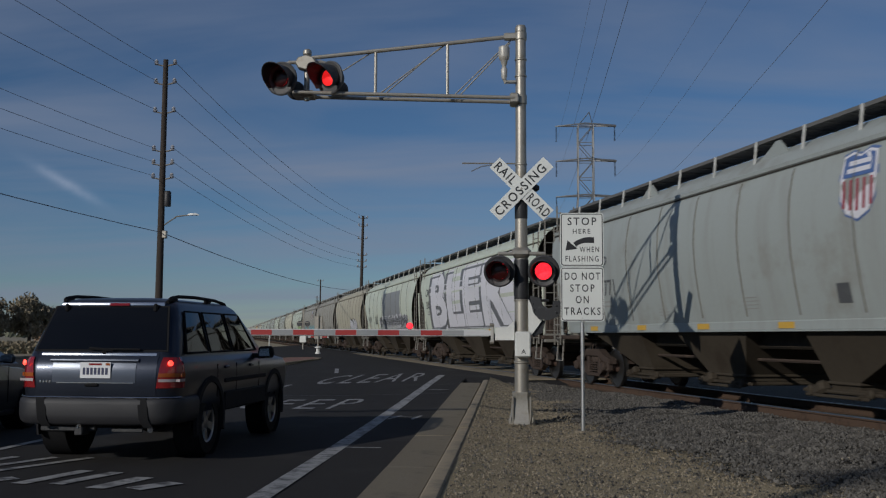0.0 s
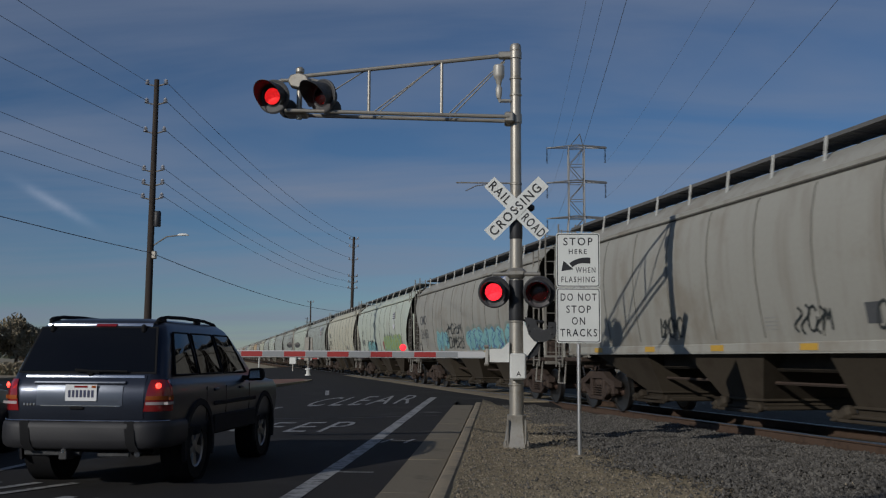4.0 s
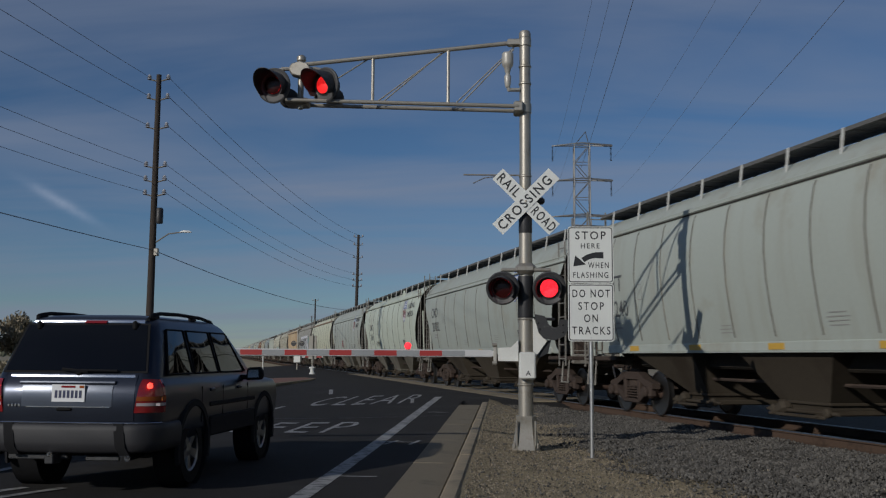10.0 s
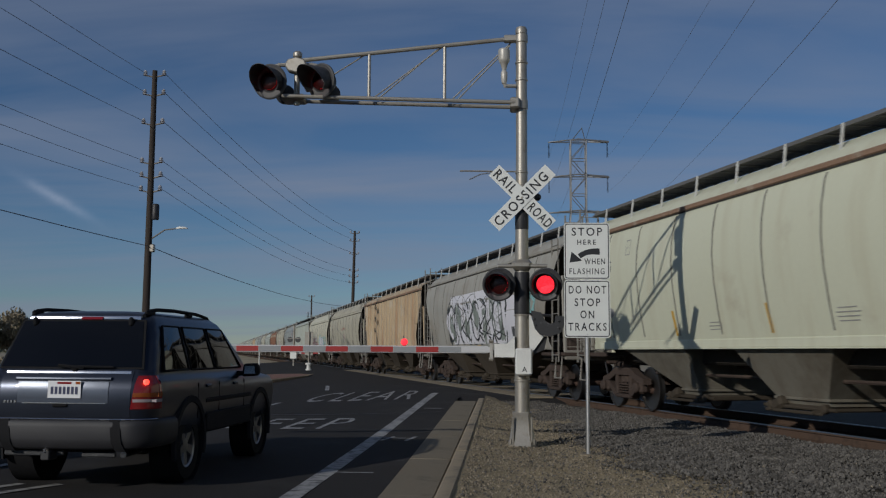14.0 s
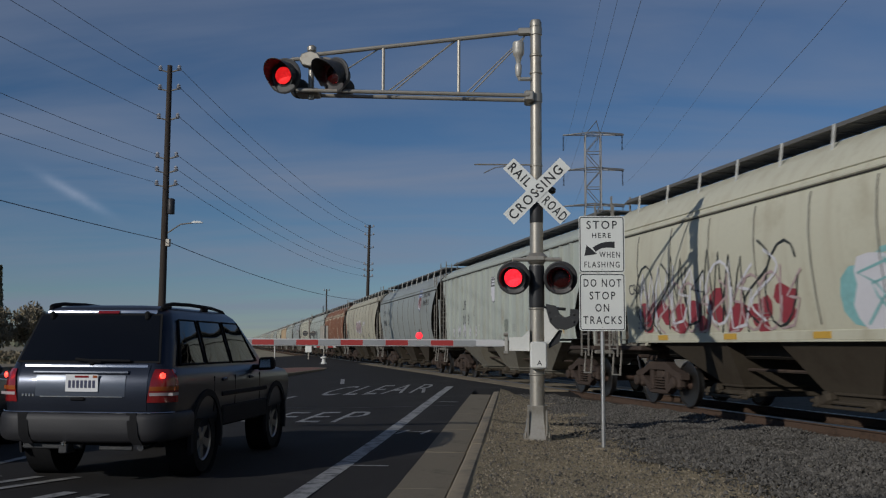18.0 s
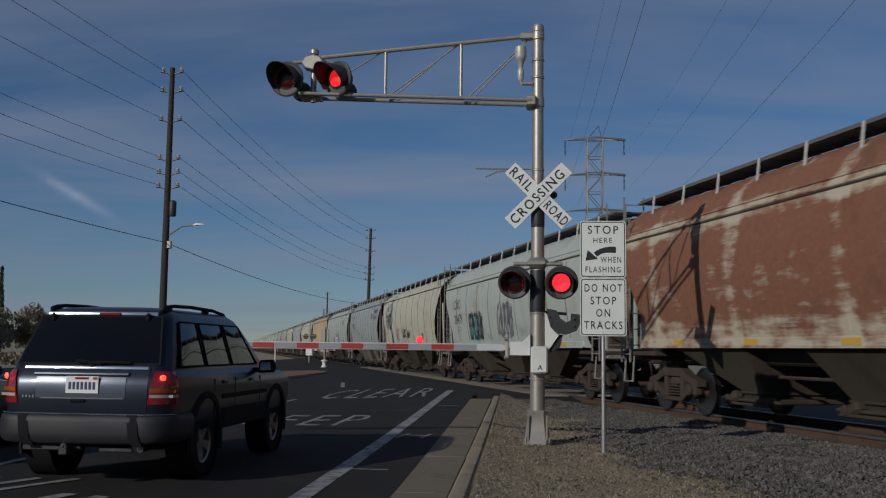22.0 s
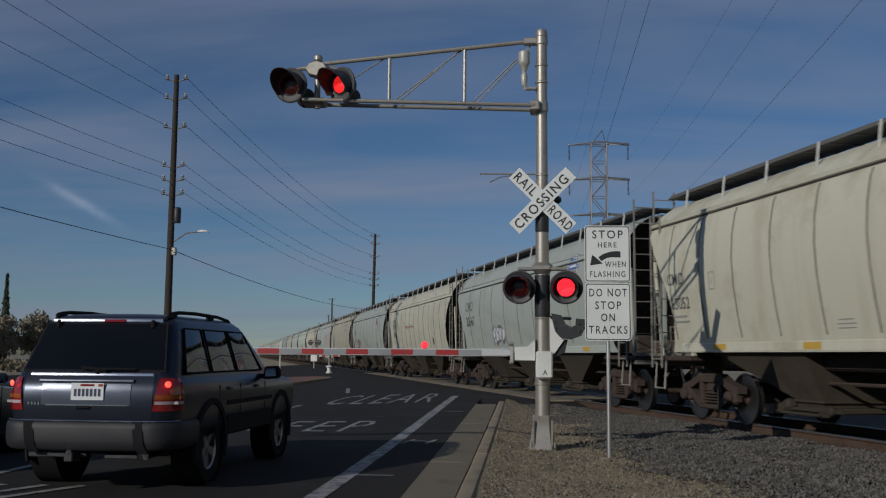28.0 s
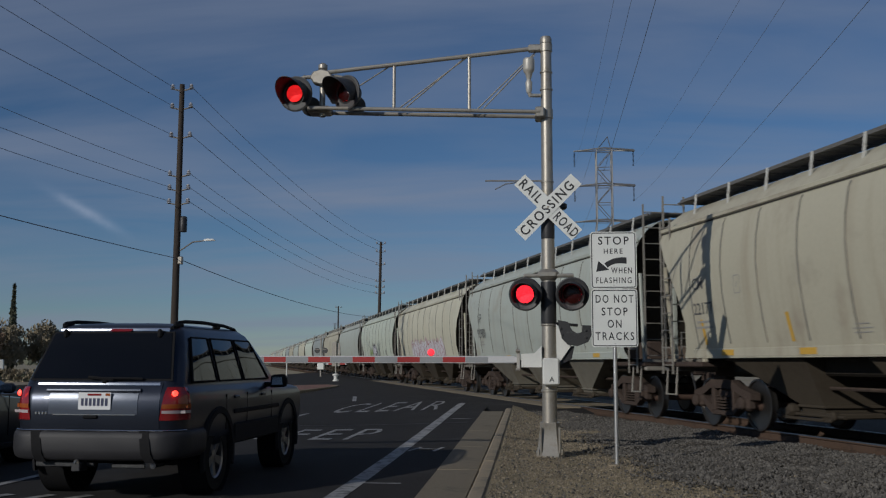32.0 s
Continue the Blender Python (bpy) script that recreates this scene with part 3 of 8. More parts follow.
# the broken strokes of the worn word beside the stopped cars
for x0, y0, x1, y1, w in ((-5.75, 8.6, -5.35, 9.9, 0.13), (-5.5, 8.4, -4.9, 9.9, 0.12), (-5.2, 8.3, -4.5, 9.9, 0.12), (-4.85, 8.0, -4.55, 8.35, 0.2),
                          (-4.35, 8.0, -4.1, 8.9, 0.16), (-4.0, 8.0, -3.75, 8.8, 0.16), (-3.55, 7.8, -3.35, 8.5, 0.2), (-3.2, 7.8, -2.95, 8.2, 0.22)):
    thing("road_marking", "worn white painted stroke on the asphalt", "road marking", kind="structure", mesh=strip(Mesh(), x0, y0, x1, y1, w, n=2), mat=ROAD_PAINT, smooth=0)
for x0, y0, x1, y1, w in ((-1.95, 11.2, -1.45, 11.15, 0.07), (-1.9, 15.5, -1.35, 15.2, 0.06), (-1.75, 22.3, -1.32, 22.0, 0.16), (-1.85, 15.0, -1.7, 15.6, 0.05), (-1.45, 14.9, -1.35, 15.5, 0.06)):
    thing("road_marking", "faded survey mark sprayed on the asphalt", "road marking", kind="structure", mesh=strip(Mesh(), x0, y0, x1, y1, w, n=2), mat=ROAD_PAINT, smooth=0)
# a sawn joint across the road
thing("road_joint", "dark sealed joint across the asphalt", "road joint", kind="structure", mesh=strip(Mesh(), -9, 21.4, -1.32, 21.0, 0.05, 0.004, 12), mat=BLACK_PAINT, smooth=0)

# gutter pads and kerb stones
GUTTER = thing("gutter", "dirty concrete gutter beside the kerb", "gutter", kind="structure")
KERB = thing("kerb", "worn concrete kerb with chipped edges", "kerb", kind="structure")
pad = Mesh().box((0, 0, -0.045), (0.53, 3.03, 0.1), 0.012).data("gutter_pad", GUTTER_GREY)
stone = Mesh().rings([[(-0.115, y, -0.15), (0.1, y, -0.15), (0.1, y, 0.115), (0.08, y, 0.13), (-0.03, y, 0.13), (-0.055, y, 0.115), (-0.105, y, 0.01)] for y in (-1.515, 1.515)]).data("kerb_stone", CONCRETE)
for i in range(16):
    y = -22.6 + 3.05 * i
    lo, hi = road_z(-1.12, y - 1.5), road_z(-1.12, y + 1.5)
    tilt = math.degrees(math.atan2(hi - lo, 3.0))
    part("gutter_pad", pad, GUTTER_GREY, GUTTER, m=pose(-0.905, y, (lo + hi) / 2 + 0.004 + rng.uniform(-.003, .003), tilt))
    part("kerb_stone", stone, CONCRETE, KERB, m=pose(-0.53, y, (lo + hi) * 0.35 + rng.uniform(-.008, .008), tilt * 0.7, 0, rng.uniform(-.15, .15)))

def bed_edge(s):
    """How far from the middle of the track the crushed stone reaches on the road's side; it widens towards the near end."""
    return -3.0 - 0.19 * min(9.0, max(0.0, 20.0 - s)) + 0.35 * noise.noise(Vector((s * 0.7, 4, 1))) + 0.2 * noise.noise(Vector((s * 2.3, 1, 8)))


def along(x, y):
    return (x - FOOT.x) * ALONG.x + (y - FOOT.y) * ALONG.y


# the strip of dirt and fine gravel between kerb and ballast
def dirt_z(x, y):
    k = noise.noise(Vector((x * 0.35, y * 0.35, 3))) * 0.05 + noise.noise(Vector((x * 1.7, y * 1.7, 9))) * 0.018
    d = track_gap(x, y)
    edge = min(1.0, max(0.0, (x + 0.44) / 0.5))
    return 0.118 - 0.045 * edge + edge * (k - 0.02) + 0.003 * min(0, d + 4.2) + 0.7 * road_z(-1.12, y) * max(0.0, 1 - (x + 0.44) / 1.2)


g = Mesh()
us = [-0.44, -0.2] + [0.1 + 0.3 * i for i in range(42)]
g.grid(lambda u, v: (u, v, dirt_z(u, v) if track_gap(u, v) < bed_edge(along(u, v)) + 0.45 else -0.03), us, [-24 + 0.4 * i for i in range(131)])
thing("dirt_shoulder", "brown dirt shoulder with scattered gravel", "dirt", kind="structure", mesh=g, mat=DIRT)
# dusty service road beyond the track
g = Mesh()
g.grid(lambda u, v: tuple(on_track(u, v, 0.0)), [-60 + 10 * i for i in range(40)], [6.4, 10.0, 16.0])
thing("service_road", "dusty service road beyond the track", "dirt road", kind="structure", mesh=g, mat=material("pale_dust", (0.13, 0.115, 0.09), 0.95, spots=(0.09, 0.08, 0.06), spot_amount=0.5, fine=18, coarse=0.4, vary=0.2, bump=0.3))

# ballast bed
g = Mesh()
bed = [(-6.4, -0.12), (-5.4, -0.05), (-4.8, 0.0), (-4.3, 0.055), (-3.5, 0.065), (-2.6, 0.07), (-1.7, 0.06), (-0.9, 0.03), (0.9, 0.03), (1.7, 0.05), (2.6, 0.02), (6.2, 0.0), (7.0, -0.12)]
ss = [-640, -300, -60] + [-20 + 1.0 * i for i in range(70)] + [60, 80, 120, 200, 400, 960]


def bed_point(s, i):
    d, z = bed[int(i)]
    p = on_track(s, d)
    if p.x < -0.3:
        z = -0.2
    return (p.x, p.y, z + noise.noise(Vector((s * 1.3, d * 1.3, 5))) * 0.045)


g.grid(bed_point, ss, list(range(len(bed))))
thing("ballast_bed", "bed of grey crushed stone under the track", "ballast", kind="structure", mesh=g, mat=BALLAST)

# loose stones: grey ballast and tan gravel
def stones(count, place, lo, hi, mat, label):
    base = [(1, 0, 0), (-1, 0, 0), (0, 1, 0), (0, -1, 0), (0, 0, 1), (0, 0, -0.6)]
    faces = [(0, 2, 4), (2, 1, 4), (1, 3, 4), (3, 0, 4), (2, 0, 5), (1, 2, 5), (3, 1, 5), (0, 3, 5)]
    m = Mesh()
    for _ in range(count):
        x, y, z = place()
        r = lo + (hi - lo) * rng.random() ** 2
        rot = Euler((rng.uniform(-.5, .5), rng.uniform(-.5, .5), rng.uniform(0, 6.28))).to_matrix()
        k = len(m.v)
        m.v += [tuple(Vector((x, y, z)) + rot @ (Vector(q) * r * rng.uniform(0.6, 1.2))) for q in base]
        m.f += [tuple(i + k for i in q) for q in faces]
    return thing("loose_stones", label, "gravel", kind="stuff", mesh=m, mat=mat, smooth=0)


def on_bed():
    while True:
        s = rng.uniform(4, 34)
        d = rng.uniform(bed_edge(s) - abs(rng.gauss(0, 0.3)), -1.3)
        p = on_track(s, d)
        if p.x > -0.25:
            break
    return p.x, p.y, 0.075 + noise.noise(Vector((s * 1.3, d * 1.3, 5))) * 0.045


def on_near_bed():
    while True:
        s = rng.uniform(5, 21)
        d = rng.uniform(bed_edge(s) - abs(rng.gauss(0, 0.25)), -1.1)
        p = on_track(s, d)
        if p.x > -0.25:
            return p.x, p.y, 0.08 + noise.noise(Vector((s * 1.3, d * 1.3, 5))) * 0.045


def on_dirt():
    while True:
        x, y = rng.uniform(-0.4, 6), 3 + 22 * rng.random() ** 1.3
        if track_gap(x, y) < bed_edge(along(x, y)) + rng.gauss(0, 0.25):
            return x, y, dirt_z(x, y) + 0.004


stones(26000, on_bed, 0.012, 0.036, STONE_GREY, "loose grey crushed stones beside the rails")
stones(30000, on_near_bed, 0.014, 0.036, STONE_GREY, "dense grey crushed stones beside the near rail")
stones(1800, on_bed, 0.008, 0.026, STONE_TAN, "tan gravel mixed into the crushed stone")
stones(30000, on_dirt, 0.005, 0.02, STONE_TAN, "small tan gravel lying on the dirt")
stones(12000, on_dirt, 0.006, 0.022, STONE_GREY, "grey crushed stones strewn over the dirt")

# rails, ties and tie plates
TRACKBED = thing("railway_track", "single railway track with rusty rails on wooden ties", "railway track", kind="structure", m=pose(FOOT.x, FOOT.y, 0, 0, 0, TRACK_TURN))
RS = [-650, 960]
for side in (-1, 1):
    y = 0.752 * side
    foot = [(-0.076, 0.025), (0.076, 0.025), (0.076, 0.035), (0.012, 0.06), (0.012, 0.15), (0.034, 0.165), (0.034, 0.185), (-0.034, 0.185), (-0.034, 0.165), (-0.012, 0.15), (-0.012, 0.06), (-0.076, 0.035)]
    part("rail", Mesh().rings([[(x, y + a, b) for a, b in foot] for x in RS]), RAIL_RUST, TRACKBED, "rusty steel rail")
    part("rail_head", Mesh().rings([[(x, y + a, b) for a, b in ((-0.034, 0.1852), (0.034, 0.1852), (0.03, 0.2), (-0.03, 0.2))] for x in RS]), RAIL_HEAD, TRACKBED, "shiny worn top of the rail")
tie = Mesh().box((0, 0, -0.06), (0.23, 2.6, 0.16), 0.012).data("tie", TIE)
plate = Mesh().box((0, 0, 0.022), (0.19, 0.36, 0.014), 0.004).data("tie_plate", RAIL_RUST)
for i in range(300):
    s = -20 + 0.53 * i
    t_ob = part("tie", tie, TIE, TRACKBED, m=pose(s, rng.uniform(-.04, .04), rng.uniform(-.006, .004), 0, 0, rng.uniform(-1, 1)))
    if i < 95:
        for y in (-0.752, 0.752):
            part("tie_plate", plate, RAIL_RUST, t_ob, m=pose(0, y, 0.0))
rest = Mesh()
for i in range(1500):
    s = 139.0 + 0.53 * i
    rest.box((s, 0, -0.06), (0.23, 2.6, 0.16))
tagged(part("far_ties", rest, TIE, TRACKBED), kind="stuff")
# crossing panels between and beside the rails where the road passes
for y, w in ((0, 1.28), (1.26, 0.86), (-1.26, 0.86)):
    for i in range(13):
        part("crossing_panel", Mesh().box((27.0 + 3.02 * i, y, 0.165), (3.0, w, 0.05), 0.01), CONCRETE, TRACKBED)

# ---- the train ----
PITCH, SPEED, START = 17.5, 17.66, -23.69      # spacing of the cars, metres a second, travel at the start
# small differences of the car ends from an even spacing
NUDGE = {1: -0.4, 2: -0.8, 5: -0.23, 6: -0.47, 7: 0.51, 8: 0.54, 9: 0.25, 10: 0.46, 11: -0.22, 12: -0.34, 13: -0.07, 14: -0.42, 16: 0, 17: -0.07, 18: -0.01, 19: -0.43, 20: -0.08, 21: -0.07, 22: 0.02, 23: -0.5, 24: 0.24, 25: 1.5, 26: 1.3, 27: 1.2, 28: 0.4, 29: -0.05, 30: -0.45, 31: -0.9, 32: -0.05, 33: -0.05}
# side of the body: half width by height over the rail
FLOW = [(1.40, 1.26), (1.44, 1.42), (1.53, 1.9), (1.60, 2.4), (1.625, 2.85), (1.60, 3.25), (1.53, 3.62), (1.45, 3.80), (1.27, 4.03), (0.96, 4.25), (0.5, 4.32)]
RIBBED = [(1.50, 1.36), (1.50, 1.44), (1.52, 1.9), (1.52, 2.4), (1.52, 2.85), (1.52, 3.3), (1.52, 3.75), (1.50, 3.95), (1.27, 4.09), (0.96, 4.25), (0.5, 4.32)]


def half_width(profile, z):
    for (w0, z0), (w1, z1) in zip(profile, profile[1:]):
        if z <= z1:
            return w0 + (w1 - w0) * max(0.0, (z - z0) / (z1 - z0))
    return profile[-1][0]


def end_cut(kind, z):
    """How far the edge of the side is drawn in at a height, in a hollow curve above the end platform."""
    k = min(1.0, max(0.0, ((3.72 if kind == "round" else 3.45) - z) / 1.9))
    deep = 1.15 * math.sin(k * math.pi * 0.5) ** 1.1
    return deep - 0.9 * max(0.0, 1.62 - z)


def side_mesh(profile, kind, half, x0, x1, z0, z1, lift=0.004, nz=8):
    """A sheet that lies on the near side of the body."""
    m = Mesh()
    zs = [z0 + (z1 - z0) * i / nz for i in range(nz + 1)]
    m.grid(lambda x, z: (x, half_width(profile, z) + lift, z), [x0, x1], zs)
    m.f = [tuple(reversed(q)) for q in m.f]
    return m


def on_side(verts, profile, x, z, lift=0.006, flip=-1):
    """Lays letters on the near side, reading from the track's far end towards its near end."""
    return [(x + flip * a, half_width(profile, z + b) + lift, z + b) for a, b, _ in verts]


_shared = {}


def shared(key, make):
    if key not in _shared:
        _shared[key] = make()
    return _shared[key]


def wheel_data():
    m = Mesh()
    m.lathe([(0.06, -0.11), (0.1, -0.1), (0.12, -0.03), (0.33, -0.015), (0.37, -0.05), (0.425, -0.055), (0.425, -0.058), (0.42, 0.06), (0.36, 0.06), (0.34, 0.03), (0.13, 0.025), (0.1, 0.09), (0.06, 0.1)], 28, pose(0, 0, 0, 90, 0, 0))
    return m.data("wheel", WHEEL_STEEL)


def tread_data():
    return Mesh().lathe([(0.36, -0.054), (0.46, -0.06), (0.46, -0.085), (0.425, -0.0875), (0.427, 0.055), (0.36, 0.0615)], 28, pose(0, 0, 0, 90, 0, 0)).data("tyre", TREAD)


def truck_frame_data():
    """Cast side frame with its two windows and journal ends."""
    m = Mesh()
    out = [(-1.12, 0.62), (-1.12, 0.36), (-1.0, 0.3), (-0.72, 0.3), (-0.6, 0.42), (-0.38, 0.2), (0.38, 0.2), (0.6, 0.42), (0.72, 0.3), (1.0, 0.3), (1.12, 0.36), (1.12, 0.62), (0.75, 0.72), (0.4, 0.84), (-0.4, 0.84), (-0.75, 0.72)]
    top = [(-1.1, 0.64), (-0.72, 0.72), (-0.4, 0.86), (0.4, 0.86), (0.72, 0.72), (1.1, 0.64)]
    low = [(-1.1, 0.52), (-0.72, 0.58), (-0.4, 0.70), (0.4, 0.70), (0.72, 0.58), (1.1, 0.52)]
    m.rings([[(x, y, z) for x, z in top] + [(x, y, z) for x, z in reversed(low)] for y in (-0.09, 0.09)])
    for sx in (-1, 1):
        m.rings([[(sx * a, y, b) for a, b in ((0.98, 0.56), (0.55, 0.30), (0.40, 0.22), (0.36, 0.30), (0.44, 0.40), (0.80, 0.58))] for y in (-0.08, 0.08)])
        m.box((sx * 0.36, 0, 0.5), (0.14, 0.15, 0.45), 0.02)
        m.box((sx * 0.89, 0.03, 0.455), (0.30, 0.2, 0.26), 0.05)
    m.box((0, 0, 0.245), (0.84, 0.16, 0.09), 0.02)
    return m.data("side_frame", TRUCK)


def spring_data():
    m = Mesh()
    for x in (-0.17, 0.0, 0.17):
        for i in range(5):
            m.lathe([(0.045, 0.31 + 0.055 * i), (0.072, 0.325 + 0.055 * i), (0.072, 0.34 + 0.055 * i), (0.045, 0.352 + 0.055 * i)], 10, pose(x, 0.02, 0))
    return m.data("spring_nest", TRUCK)


def journal_data():
    return Mesh().lathe([(0.115, 0.0), (0.115, 0.05), (0.09, 0.08), (0.03, 0.085)], 14, pose(0, 0, 0, -90, 0, 0)).data("journal_cap", TRUCK)


WHEELS = []
# place of the number on a car: metres from its far end, height, letter height
NUMBER_AT = {0: (3.79, 2.25, 0.34), 1: (1.98, 2.46, 0.3), 2: (2.27, 2.11, 0.32), 5: (1.96, 2.13, 0.37), 6: (2.38, 1.99, 0.33), 8: (1.96, 2.2, 0.4), 9: (1.62, 2.12, 0.26), 10: (1.98, 2.19, 0.33), 11: (2.16, 2.32, 0.35),
             12: (3.01, 2.19, 0.33), 13: (2.19, 2.45, 0.35), 14: (1.85, 3.01, 0.24), 17: (2.28, 2.28, 0.21), 18: (1.94, 1.9, 0.21), 19: (3.95, 2.11, 0.34), 20: (2.32, 2.41, 0.3), 21: (1.58, 2.13, 0.23), 23: (2.41, 2.32, 0.35),
             24: (2.05, 2.8, 0.32), 25: (2.6, 2.75, 0.36), 28: (1.52, 2.18, 0.22), 29: (2.21, 2.39, 0.34), 30: (2.47, 2.19, 0.24), 31: (2.2, 2.18, 0.32), 32: (1.99, 2.16, 0.21)}
LOW_EAVE = {11, 13, 17, 18, 20, 22, 23, 29, 30, 31}     # cars with a broad curved roof edge and a low eave


def add_truck(car, x):
    truck = part("truck", shared("bolster", lambda: Mesh().box((0, 0, 0.58), (0.36, 2.1, 0.26), 0.04).data("bolster", TRUCK)), TRUCK, car, "grimy cast steel truck with two axles", m=pose(x, 0, 0))
    for y in (-1.0, 1.0):
        part("side_frame", shared("frame", truck_frame_data), TRUCK, truck, m=pose(0, y, 0, 0, 0, 0 if y > 0 else 180))
        tagged(part("spring_nest", shared("spring", spring_data), TRUCK, truck, m=pose(0, y, 0)), kind="stuff")
        for a in (-0.89, 0.89):
            part("journal_cap", shared("journal", journal_data), TRUCK, truck, m=pose(a, y * 1.13, 0.455, 0, 0, 0 if y > 0 else 180))
    for a in (-0.89, 0.89):
        w = part("wheelset", shared("axle", lambda: Mesh().tube((0, -1.05, 0), (0, 1.05, 0), 0.085, seg=12).data("axle", WHEEL_STEEL)), WHEEL_STEEL, truck, m=pose(a, 0, 0.427))
        WHEELS.append(w)
        for y in (-0.752, 0.752):
            turn = 0 if y > 0 else 180
            part("wheel", shared("wheel", wheel_data), WHEEL_STEEL, w, m=pose(0, y, 0, 0, 0, turn))
            part("tyre", shared("tread", tread_data), TREAD, w, m=pose(0, y, 0, 0, 0, turn))
    return truck


def ladder_data(height, width, n):
    m = Mesh()
    for x in (-width / 2, width / 2):
        m.box((x, 0, height / 2), (0.035, 0.03, height))
    for i in range(n):
        m.tube((-width / 2, 0, height * (i + 0.5) / n), (width / 2, 0, height * (i + 0.5) / n), 0.013, seg=6)
    return m.data("ladder", LADDER)


def end_rail_data():
    m = Mesh()
    m.path([(0, -0.55, 0), (0, -0.55, 0.62), (0, 0.55, 0.62), (0, 0.55, 0)], 0.016, 6)
    m.path([(0, -0.55, 0.32), (0, 0.55, 0.32)], 0.014, 6)
    return m.data("grab_rail", LADDER)


def chute_data(w, mat, lean):
    """One hopper chute, closing in towards its outlet; those at the ends lean in towards the middle of the car."""
    x0, x1, x2, x3 = (-0.345, 0.345, -0.17, 0.17) if not lean else (-0.225, 0.48, -0.20, -0.025)
    m = Mesh()
    a, b, c, d = [w * q * (lean or 1) for q in (x0, x1, x2, x3)]
    if lean < 0:
        a, b, c, d = b, a, d, c
    m.rings([[(a, -1.38, 1.28), (b, -1.38, 1.28), (b, 1.38, 1.28), (a, 1.38, 1.28)],
             [(c, -1.0, 0.50), (d, -1.0, 0.50), (d, 1.0, 0.50), (c, 1.0, 0.50)],
             [(c, -0.98, 0.40), (d, -0.98, 0.40), (d, 0.98, 0.40), (c, 0.98, 0.40)]])
    m.box(((c + d) / 2, 0, 0.49), (d - c + 0.1, 2.07, 0.045), 0.01)
    return m.data("hopper_chute", mat, 20)


def outlet_data():
    """Sliding gate under a chute: frame, pinion shaft with capstans, and lock bars."""
    m = Mesh().box((0, 0, 0.36), (1.3, 2.0, 0.09), 0.02)
    m.tube((-0.95, 1.06, 0.36), (0.95, 1.06, 0.36), 0.03, seg=8)
    for x in (-0.72, 0.72):
        m.lathe([(0.06, 0.0), (0.075, 0.03), (0.075, 0.09), (0.05, 0.12)], 10, pose(x, 1.03, 0.37, -90, 0, 0))
        m.box((x * 0.8, 1.08, 0.32), (0.05, 0.26, 0.05), 0.01)
    m.box((0.12, 1.06, 0.42), (0.3, 0.2, 0.2), 0.05, pose(0.22, 0, 0.06, 0, 25, 0))
    m.box((0, 1.16, 0.30), (1.5, 0.04, 0.05), 0.01)
    return m.data("outlet_gate", HOPPER_DIRTY)


def blob(m, cx, cz, rx, rz, r, n=18, wob=0.25):
    ph = [r.uniform(0, 6.28) for _ in range(3)]
    pts = []
    for i in range(n):
        a = i * math.tau / n
        k = 1 + wob * (0.6 * math.sin(2 * a + ph[0]) + 0.4 * math.sin(3 * a + ph[1]) + 0.3 * math.sin(5 * a + ph[2]))
        pts.append((cx + rx * k * math.cos(a), cz + rz * k * math.sin(a), 0))
    m.append(([(cx, cz, 0)] + pts, [(0, 1 + i, 1 + (i + 1) % n) for i in range(n)]))


def stroke(pts, w):
    """A flat brush stroke through points, as (vertices, faces)."""
    v, f = [], []
    for i, (x, z) in enumerate(pts):
        a, b = Vector(pts[max(0, i - 1)]), Vector(pts[min(len(pts) - 1, i + 1)])
        d = (b - a).normalized() if (b - a).length > 1e-6 else Vector((1, 0))
        ww = w * (0.85 + 0.15 * math.sin(i * 1.3))
        v += [(x - d.y * ww / 2, z + d.x * ww / 2, 0), (x + d.y * ww / 2, z - d.x * ww / 2, 0)]
    f = [(2 * i, 2 * i + 1, 2 * i + 3, 2 * i + 2) for i in range(len(pts) - 1)]
    return v, f


def paint_on(car, profile, name, shapes, mat, x, z, lift, label):
    m = Mesh()
    for v, f in shapes:
        k = len(m.v)
        m.v += on_side(v, profile, x, z, lift)
        m.f += [tuple(i + k for i in q) for q in f]
    ob = part(name, m, mat, car, label, smooth=0)
    return tagged(ob, kind="stuff") if len(shapes) > 1 else ob


def sub_letters(text, height, bold, width=None):
    """Letters cut fine enough to follow the curved side."""
    v, f = lettering(text, height, bold, width)
    bm = bmesh.new()
    vs = [bm.verts.new(q) for q in v]
    for q in f:
        try:
            bm.faces.new([vs[i] for i in q])
        except ValueError:
            pass
    n = max(1, int(height / 0.22))
    ys = [q[1] for q in v]
    for i in range(1, n):
        y = min(ys) + (max(ys) - min(ys)) * i / n
        bmesh.ops.bisect_plane(bm, geom=bm.verts[:] + bm.edges[:] + bm.faces[:], plane_co=(0, y, 0), plane_no=(0, 1, 0))
    bm.verts.index_update()
    out = ([tuple(q.co) for q in bm.verts], [tuple(q.index for q in p.verts) for p in bm.faces])
    bm.free()
    return out


